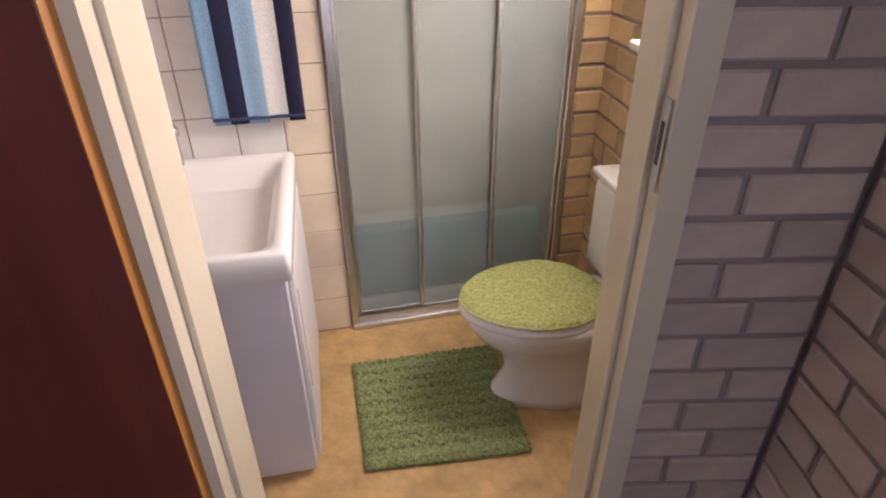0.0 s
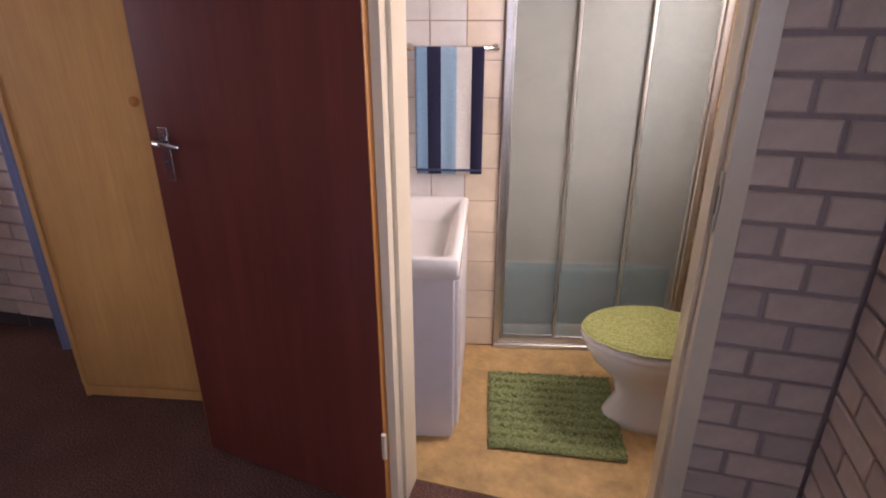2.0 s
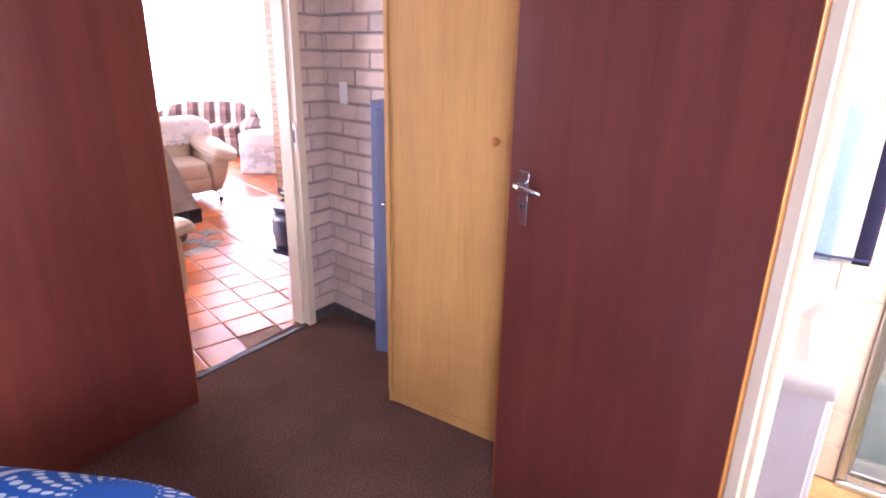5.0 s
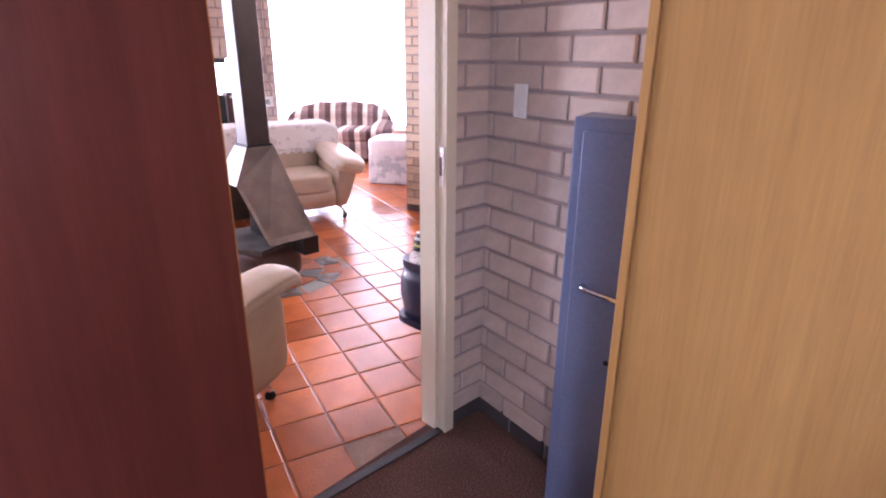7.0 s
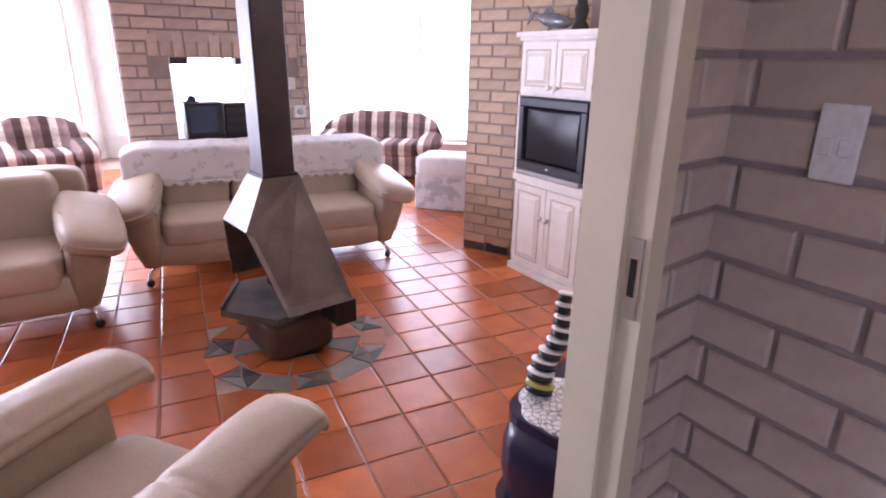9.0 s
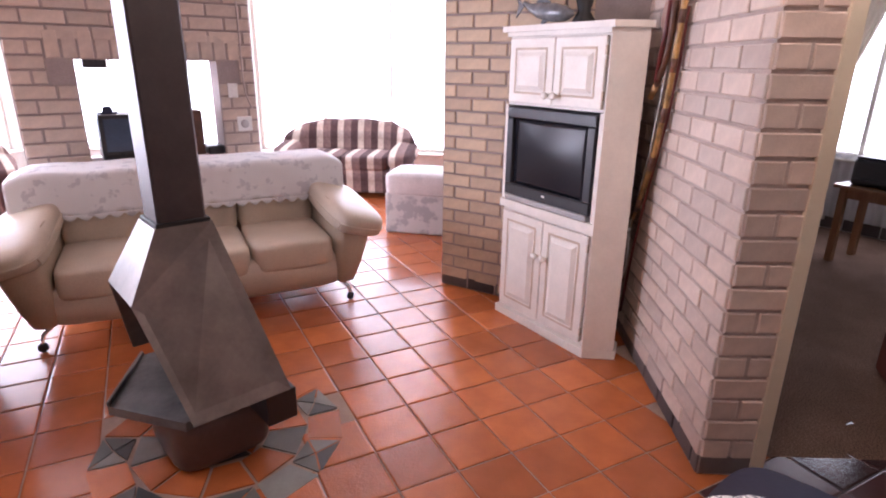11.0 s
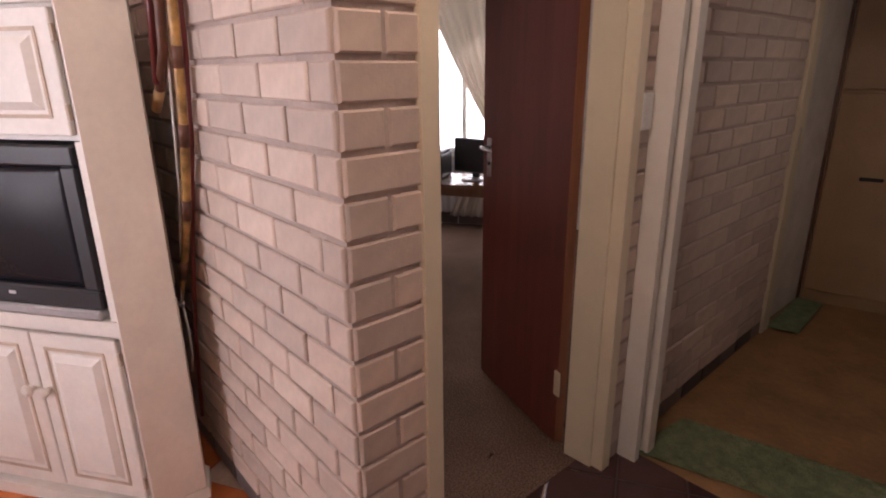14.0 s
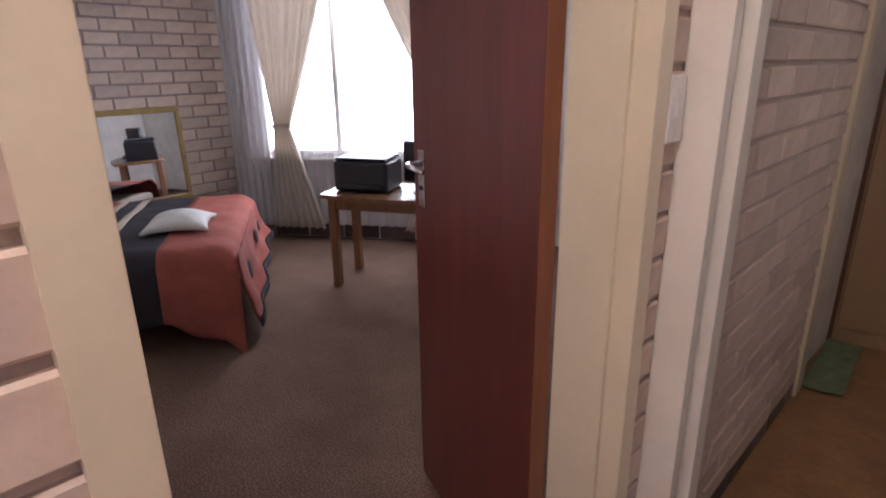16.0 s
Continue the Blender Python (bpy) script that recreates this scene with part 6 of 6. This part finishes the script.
def hatch():
    m = along(FAR_L, FAR_R)
    c = thing("hatch_counter", "white rounded counter slab in the serving hatch", "counter", m)
    part("slab", boxed(HATCH[0] - 0.03, HATCH[1] + 0.04, -0.12, 0.34, 0.762, 0.796, bevel=0.012, seg=3), WHITE_PAINT, c)
    part("bracket", boxed(0.5, 0.53, -0.1, -0.011, 0.66, 0.761), WHITE_PAINT, c)
    t = thing("small_television", "small dark television on the hatch counter", "television", m @ pose(0, 0, 0.797))
    part("case", boxed(0.40, 0.68, 0.02, 0.28, 0.0, 0.29, bevel=0.012, seg=2), TV_GREY, t)
    part("screen", boxed(0.425, 0.63, 0.012, 0.0195, 0.06, 0.265, bevel=0.003), plain("blue grey tube glass", (0.06, 0.08, 0.12), 0.1, bump=0.0), t, "blue-grey screen")
    part("control_strip", boxed(0.41, 0.67, 0.013, 0.0195, 0.008, 0.045), BLACK, t)
    h = thing("hat", "small dark hat on the television", "hat", m @ pose(0.47, 0.13, 1.088))
    part("crown", lathe(bmesh.new(), [(0.055, 0), (0.056, 0.006), (0.032, 0.009), (0.03, 0.035), (0.015, 0.046)], 18), NAVY_CLOTH, h, "", True)
    s = thing("stereo", "black shelf stereo on the hatch counter", "stereo", m @ pose(0, 0, 0.797))
    part("case", boxed(0.69, 0.88, 0.03, 0.25, 0.0, 0.28, bevel=0.008), BLACK, s)
    for z in (0.05, 0.12, 0.19):
        part("deck", boxed(0.70, 0.87, 0.024, 0.0295, z, z + 0.05), TV_GREY, s)
    sp = thing("speaker", "wooden-sided loudspeaker on the hatch counter", "speaker", m @ pose(0, 0, 0.797))
    part("box", boxed(0.90, 1.02, 0.05, 0.22, 0.0, 0.3, bevel=0.004), BARK, sp)
    part("badge", boxed(0.93, 0.96, 0.046, 0.0495, 0.25, 0.27), PAPER, sp)
    tg = thing("telephone", "low black telephone beside the speaker", "telephone", m @ pose(0, 0, 0.797))
    part("case", boxed(1.03, 1.14, 0.0, 0.16, 0.0, 0.06, bevel=0.01), BLACK, tg)
    for x in (0.47, 0.99):
        l = thing("pendant_lamp", "dark square pendant lamp hanging beyond the hatch", "lamp", m @ pose(x, 0.6, 0))
        part("shade", prism(bmesh.new(), [(-0.07, -0.07), (0.07, -0.07), (0.07, 0.07), (-0.07, 0.07)], 1.36, 1.53), STEEL_DARK, l)
        part("cord", tube(bmesh.new(), [(0, 0, 1.53), (0, 0, TOP - 0.002)], 0.006, 6), BLACK, l)
    sw = switch_plate("light_switch", m @ pose(1.225, -0.010, 1.225), 0.065, 0.095, [(0, 0)], "white single light switch on the far brick wall")
    dl = thing("dimmer", "white square wall plate with a round dial", "dimmer", m @ pose(1.285, -0.010, 1.0))
    part("plate", boxed(-0.05, 0.05, -0.009, -0.0005, -0.05, 0.05, bevel=0.003), PAPER, dl)
    part("dial", lathe(bmesh.new(), [(0.028, 0), (0.028, 0.01), (0.02, 0.016)], 20, pose(0, -0.009, 0, 90)), plain("grey dial", (0.45, 0.45, 0.45), 0.4), dl, "grey round dial", True)
    cd = thing("conduit", "thin painted cable down the far brick wall", "cable", m)
    part("wire", tube(bmesh.new(), [(1.3, -0.017, TOP - 0.01), (1.3, -0.017, 1.3), (1.31, -0.017, 1.2), (1.345, -0.017, 1.1)], 0.006, 6), plain("painted conduit", (0.5, 0.43, 0.4), 0.6), cd, "", True)


def console():
    """Navy console table by the passage pier, with crochet doilies and ornaments."""
    a, b = (-3.29, -0.865), (-3.87, -0.36)
    ang = math.degrees(math.atan2(b[1] - a[1], b[0] - a[0]))
    m = pose(a[0], a[1], 0, 0, 0, ang)
    n = span(a, b)
    dep = -0.26
    t = thing("console_table", "navy lacquered drum-shaped console table on thin legs", "table", m)
    def drum(grow, e=0.42):
        # a stadium-like plan with full rounded ends
        def sp(v):
            return math.copysign(abs(v) ** e, v)
        return [(n / 2 + (n / 2 + grow) * sp(math.cos(a)), dep / 2 + (-dep / 2 + grow) * sp(math.sin(a))) for a in (2 * math.pi * k / 40 for k in range(40))]
    bm = bmesh.new()
    rings = [[bm.verts.new((x, y, z)) for x, y in drum(g)] for z, g in ((0.403, 0.012), (0.43, 0.01), (0.50, 0.022), (0.57, 0.02), (0.628, 0.004))]
    for r0, r1 in zip(rings, rings[1:]):
        for k in range(40):
            bm.faces.new((r0[k], r0[(k + 1) % 40], r1[(k + 1) % 40], r1[k]))
    bm.faces.new(rings[0])
    bm.faces.new(rings[-1])
    part("body", bm, NAVY, t, "", True)
    part("top", prism(bmesh.new(), drum(0.012), 0.629, 0.655), NAVY, t)
    part("lip", prism(bmesh.new(), drum(0.03), 0.375, 0.402), NAVY, t)
    for x in (0.10, n - 0.10):
        for y in (dep * 0.25, dep * 0.75):
            part("leg", lathe(bmesh.new(), [(0.015, 0), (0.013, 0.02), (0.013, 0.375)], 12, pose(x, y, 0)), NAVY, t, "thin dark leg", True)

    def doily(x, y, r, name="doily"):
        d = thing(name, "white crochet doily on the navy table", "doily", m @ pose(x, y, 0.656))
        bm = bmesh.new()
        surface(bm, lambda u, v: ((r * v * (1 + 0.09 * abs(math.sin(u * math.pi * 8)) * v)) * math.cos(u * 2 * math.pi), (r * v * (1 + 0.09 * abs(math.sin(u * math.pi * 8)) * v)) * math.sin(u * 2 * math.pi), 0.003 + 0.003 * noise.noise(Vector((u * 20, v * 6, 0)))), 64, 5, 0.004)
        bmesh.ops.remove_doubles(bm, verts=bm.verts, dist=0.0003)
        part("crochet", bm, CROCHET, d, "", True)
    doily(0.12, dep / 2, 0.12)
    doily(0.56, dep / 2 + 0.02, 0.115)
    rc = thing("remote_control", "grey remote control lying on the doily", "remote control", m @ pose(0.56, dep / 2, 0.664, 0, 0, 60))
    part("case", boxed(-0.07, 0.07, -0.022, 0.022, 0.0, 0.016, bevel=0.005), SILVER, rc)
    for k in range(3):
        part("button_row", boxed(-0.05, 0.04, -0.014 + 0.011 * k, -0.008 + 0.011 * k, 0.0165, 0.019), TV_GREY, rc)
    fg = thing("beaded_figure", "upright figure of black, white and yellow beads", "ornament", m @ pose(0.10, dep / 2 + 0.085, 0.664))
    for k in range(9):
        r = 0.034 - 0.002 * k
        p = pose(0.012 * k, 0.01 * math.sin(k), 0.012 + 0.026 * k, 0, 14)
        part("bead", lathe(bmesh.new(), [(r * 0.5, -0.012), (r, -0.008), (r, 0.006), (r * 0.5, 0.012)], 14, p), BLACK, fg, "", True)
        part("bead_ring", lathe(bmesh.new(), [(r * 0.6, 0.0), (r * 1.08, 0.002), (r * 1.08, 0.007), (r * 0.6, 0.009)], 14, p @ pose(0, 0, 0.007)), PAPER if k else YELLOW_BEAD, fg, "pale bead ring", True)


stove()
tv_cabinet()
sticks()
hatch()
console()

# ---- passage ----
# unseen fixture, added to go with the hall's fill lamp
cl = thing("ceiling_light", "small round ceiling light, added out of view at the warm fill lamp", "ceiling light", pose(-4.2, -0.2, 0))
part("base", lathe(bmesh.new(), [(0.075, TOP - 0.02), (0.08, TOP - 0.001)], 24), WHITE_PAINT, cl, "white round base", True)
part("holder", lathe(bmesh.new(), [(0.022, TOP - 0.075), (0.026, TOP - 0.021)], 16), WHITE_PAINT, cl, "", True)
shag_mat("passage_mat", "flat green rug on the passage floor", [(-4.64, 1.12), (-4.0, 1.30), (-3.86, 1.62), (-4.60, 1.46)], plain("faded green rug", (0.16, 0.19, 0.10), 1.0, vary=0.3, scale=20.0, bump=0.8, dist=0.006), 3500, 5, 0.01)
shag_mat("passage_mat", "small green rug at the passage end", [(-4.71, 2.62), (-4.56, 2.66), (-4.60, 3.2), (-4.74, 3.2)], plain("green rug", (0.15, 0.20, 0.11), 1.0, vary=0.3, scale=20.0, bump=0.8, dist=0.006), 1500, 6, 0.01)
cu = thing("cupboard", "beige built-in cupboard with plain doors at the passage end", "cupboard", along((-4.73, 3.2), (-3.78, 3.42)))
CUP = plain("beige painted board", (0.33, 0.21, 0.11), 0.5, vary=0.08)
part("carcass", boxed(0, 0.97, 0.02, 0.25, 0.0, 2.3), CUP, cu)
# solid dark strip stands in for the shade of an open gap
part("filler_strip", boxed(-0.032, -0.002, 0.0, 0.02, 0.0, 2.05), BARK, cu, "dark strip painting in the gap beside the cupboard")
for x0, x1 in ((0.01, 0.48), (0.49, 0.96)):
    d = part("door", boxed(x0, x1, 0.0, 0.018, 0.08, 1.24, bevel=0.003), CUP, cu)
    part("handle", boxed(x0 + 0.16, x0 + 0.27, -0.012, -0.001, 0.765, 0.785, bevel=0.004), STEEL_DARK, d, "small dark bar handle")
    part("upper_door", boxed(x0, x1, 0.0, 0.018, 1.26, 2.28, bevel=0.003), CUP, cu)

# ---- guest room ----
gb = thing("guest_bed", "bed with a red, black and cream patchwork bedspread", "bed", pose(0, 0, 0))
RED = plain("terracotta red bedspread", (0.30, 0.075, 0.05), 0.9, vary=0.2, scale=7.0)
DARK = plain("black bedspread band", (0.025, 0.02, 0.025), 0.9)
CREAMCL = plain("cream bedspread band", (0.52, 0.45, 0.36), 0.9)


def guest_bed():
    # foot end towards the door; the cover falls to the carpet at one corner
    foot_r = Vector((-6.80, 1.10))
    foot_l = foot_r - Vector((0.49, 0.872)) * 1.2
    head_dir = Vector((-0.872, 0.49))
    e = (foot_r - foot_l).normalized()
    n = Vector((-e.y, e.x))
    n = n if n.dot(head_dir) > 0 else -n
    o = foot_r + n * 0.03
    m = Matrix.Translation((o.x, o.y, 0)) @ pose(0, 0, 0, 0, 0, math.degrees(math.atan2(-e.y, -e.x)))
    gb.matrix_world = m
    L_, W_ = 1.5, 1.25
    yy = -1 if (m.to_3x3() @ Vector((0, 1, 0))).xy.dot(n) < 0 else 1
    part("mattress_base", boxed(0.04, L_, *sorted((yy * 0.05, yy * W_)), 0.12, 0.4, bevel=0.03, seg=2), CREAMCL, gb, "pale bed base")
    for x in (0.15, 1.3):
        part("leg", lathe(bmesh.new(), [(0.03, 0), (0.03, 0.12)], 10, pose(x, yy * 0.2, 0)), BLACK, gb)
    bands = ((-0.03, 0.34, RED, "terracotta red band"), (0.34, 0.62, DARK, "black band"), (0.62, 0.67, CREAMCL, "cream stripe"), (0.67, 0.75, DARK, "black band"), (0.75, 0.80, CREAMCL, "cream stripe"), (0.80, 1.0, RED, "red band"), (1.0, 1.08, CREAMCL, "cream stripe"), (1.08, 1.5, DARK, "black band"))
    for x0, x1, mat, lab in bands:
        def cover(u, v, x0=x0, x1=x1):
            x = x0 + u * (x1 - x0)
            corner = max(0, 1 - (x + 0.03) / 0.35)
            drop = 0.30 + 0.15 * corner
            s = v * (drop + 1.25)
            if s < drop:
                y, z = -0.02 - 0.05 * (1 - s / drop) * (1 + corner) + 0.018 * math.sin(x * 24) * (1 - s / drop), 0.50 - drop + s
            else:
                y, z = s - drop, 0.505
            rx_ = max(0, 0.10 - max(0, x + 0.03)) / 0.10
            z = z - 0.05 * rx_ ** 2 - (0.04 * max(0, 1 - (s - drop) / 0.06) ** 2 if s >= drop else 0.04)
            z += 0.008 * noise.noise(Vector((x * 7, s * 7, 0)))
            return (x, yy * y, z)
        part("cover", surface(bmesh.new(), cover, max(4, int((x1 - x0) * 34)), 44, 0.01), mat, gb, lab, True)

    def side(u, v):
        y = u * 1.25
        z = 0.455 - v * (0.36 - 0.12 * u)
        return (-0.035 - 0.07 * v * v - 0.02 * math.sin(u * 20) * v - 0.02 * v * noise.noise(Vector((u * 6, v * 4, 1))), yy * y, z)
    part("cover", surface(bmesh.new(), side, 44, 16, 0.01), RED, gb, "terracotta red fall", True)
    part("hem", surface(bmesh.new(), lambda u, v: (lambda p: (p[0] - 0.006, p[1], p[2] - 0.05 * v))(side(u, 0.93)), 44, 4, 0.012), DARK, gb, "black hem", True)
    for u_, v_, r_ in ((0.2, 0.45, 0.055), (0.62, 0.4, 0.045), (0.85, 0.5, 0.04)):
        q = side(u_, v_)
        part("embroidery", lathe(bmesh.new(), [(r_, -0.003), (r_ * 0.75, 0.003), (r_ * 0.3, 0.004)], 14, pose(q[0] - 0.012, q[1], q[2], 0, -82, 0)), DARK, gb, "dark embroidered motif")

    def cushion_top(u, v):
        # a square cushion with drawn-out corners, plump in the middle
        a, b = 2 * u - 1, 2 * v - 1
        pull = 0.86 + 0.14 * (a * b) ** 2
        return (0.17 * a * pull, 0.17 * b * pull, 0.012 + 0.075 * ((1 - a * a) * (1 - b * b)) ** 0.5 + 0.004 * noise.noise(Vector((a * 3, b * 3, 2))))
    pl = thing("pillow", "white scatter cushion on the bedspread", "pillow", m @ pose(0.30, yy * 0.45, 0.52))
    part("cushion", surface(bmesh.new(), cushion_top, 24, 24, 0.02), plain("white cushion cloth", (0.60, 0.60, 0.57), 0.9), pl, "", True)


guest_bed()
mw = along((-8.5, 0.3), G_CORNER)
mr = thing("mirror", "gilt-framed mirror leaning on the brick wall", "mirror", mw @ pose(0.55, -0.045, 0.40, -2))
part("glass", boxed(0.03, 0.72, -0.004, 0.004, 0.03, 0.64), MIRROR, mr)
for a, b, c, d in ((0, 0.75, 0, 0.035), (0, 0.75, 0.635, 0.675), (0, 0.035, 0.036, 0.634), (0.715, 0.75, 0.036, 0.634)):
    part("frame_bar", boxed(a, b, -0.015, 0.012, c, d, bevel=0.006, seg=2), GILT, mr)
dr = thing("dresser", "low dark dresser under the mirror", "dresser", mw)
part("body", boxed(0.45, 1.4, -0.40, -0.02, 0.0, 0.395, bevel=0.01), BARK, dr)

wm = along(G_CORNER, WG_END)


def curtain(name, label, x0, x1, z0, z1, tie, mat, folds, y=-0.1, amp=0.02, lean=0.0):
    """A pleated hanging; tie is (height, x, width) where it is gathered, or None."""
    t = thing(name, label, "curtain", wm)

    def f(u, v):
        z = z1 - v * (z1 - z0)
        x = x0 + u * (x1 - x0)
        if tie:
            tz, tx, tw_ = tie
            k = max(0.0, 1 - abs(z - tz) / ((z1 - tz) if z > tz else (tz - z0) * 2.2))
            k = k ** 1.3
            x = x * (1 - k) + (tx + (u - 0.5) * tw_) * k
        return (x, y + amp * math.sin(u * folds * 2 * math.pi + 0.4 * math.sin(v * 3)) * (0.6 + 0.4 * v), z)
    part("drape", surface(bmesh.new(), f, folds * 10, 36, 0.003), mat, t, "", True)
    if tie:
        part("tieback", boxed(tie[1] - tie[2] / 2 - 0.01, tie[1] + tie[2] / 2 + 0.01, y - amp - 0.012, y + amp + 0.012, tie[0] - 0.015, tie[0] + 0.015, bevel=0.008, seg=2), mat, t)


curtain("curtain", "cream curtain gathered by a tieback", 0.28, 0.98, 0.1, 2.3, (0.90, 0.49, 0.13), CURTAIN, 7)
curtain("curtain", "cream curtain gathered by a tieback", 1.15, 2.0, 0.1, 2.3, (0.90, 1.85, 0.13), CURTAIN, 7)
curtain("net_curtain", "white net curtain hanging to the floor", 0.05, 0.35, 0.1, 2.3, None, NET, 5, -0.06, 0.015)
curtain("net_curtain", "white net curtain below the window", 0.36, 2.15, 0.12, 0.70, None, NET, 22, -0.05, 0.012)
cr = thing("curtain_rail", "white curtain rail above the window", "rail", wm)
part("rail", tube(bmesh.new(), [(0.0, -0.09, 2.31), (2.2, -0.09, 2.31)], 0.012, 8), WHITE_PAINT, cr, "", True)


def desk():
    """Small pine table with a bowed top under the window."""
    a, b = Vector((-7.16, 1.83)), Vector((-6.45, 2.25))
    m = along(a, b)
    t = thing("desk", "small wooden table with a shiny bowed top", "table", m)
    n = (b - a).length
    top = [(n * k / 8, -0.05 * math.sin(math.pi * k / 8)) for k in range(9)] + [(n, 0.42), (0, 0.42)]
    part("tabletop", prism(bmesh.new(), top, 0.575, 0.6), TABLE_WOOD, t)
    part("apron", boxed(0.06, n - 0.06, 0.04, 0.06, 0.5, 0.574), TABLE_WOOD, t)
    for x in (0.06, n - 0.06):
        for y in (0.05, 0.37):
            part("leg", boxed(x - 0.025, x + 0.025, y - 0.025, y + 0.025, 0.0, 0.574, bevel=0.005), TABLE_WOOD, t)
    p = thing("printer", "black desktop printer on the table", "printer", m @ pose(0, 0, 0.601))
    part("case", boxed(0.05, 0.40, 0.10, 0.38, 0.0, 0.19, bevel=0.02, seg=2), BLACK, p)
    part("lid", boxed(0.06, 0.39, 0.11, 0.37, 0.191, 0.205, bevel=0.006), TV_GREY, p)
    part("tray", boxed(0.09, 0.36, 0.07, 0.099, 0.03, 0.05), TV_GREY, p)
    q = thing("computer_screen", "black computer screen on the table", "monitor", m @ pose(0.62, 0.2, 0.601, 0, 0, -20))
    part("panel", boxed(-0.17, 0.17, -0.02, 0.02, 0.05, 0.30, bevel=0.01), BLACK, q)
    part("stand", boxed(-0.03, 0.03, 0.021, 0.04, 0.0, 0.12), BLACK, q)
    part("foot", lathe(bmesh.new(), [(0.09, 0), (0.09, 0.008), (0.03, 0.012)], 20), PAPER, q, "pale round foot")


desk()
sw3 = switch_plate("light_switch", m6 @ pose(1.085, -0.010, 1.26), 0.06, 0.11, [(0, 0)], "white light switch on the brick strip between the doorways")

wire = thing("cable", "thin dark cable hanging down the brick pier", "cable", along(RP, go(RP, -24.5, 0.75)))
part("wire", tube(bmesh.new(), [(x, -0.016, z) for x, z in [(0.09799999999999999, 2.4), (0.088, 1.063), (0.086, 1.016), (0.065, 0.881), (0.056, 0.815), (0.059, 0.736), (0.048999999999999995, 0.02)]], 0.0022, 6), BLACK, wire, "", True)
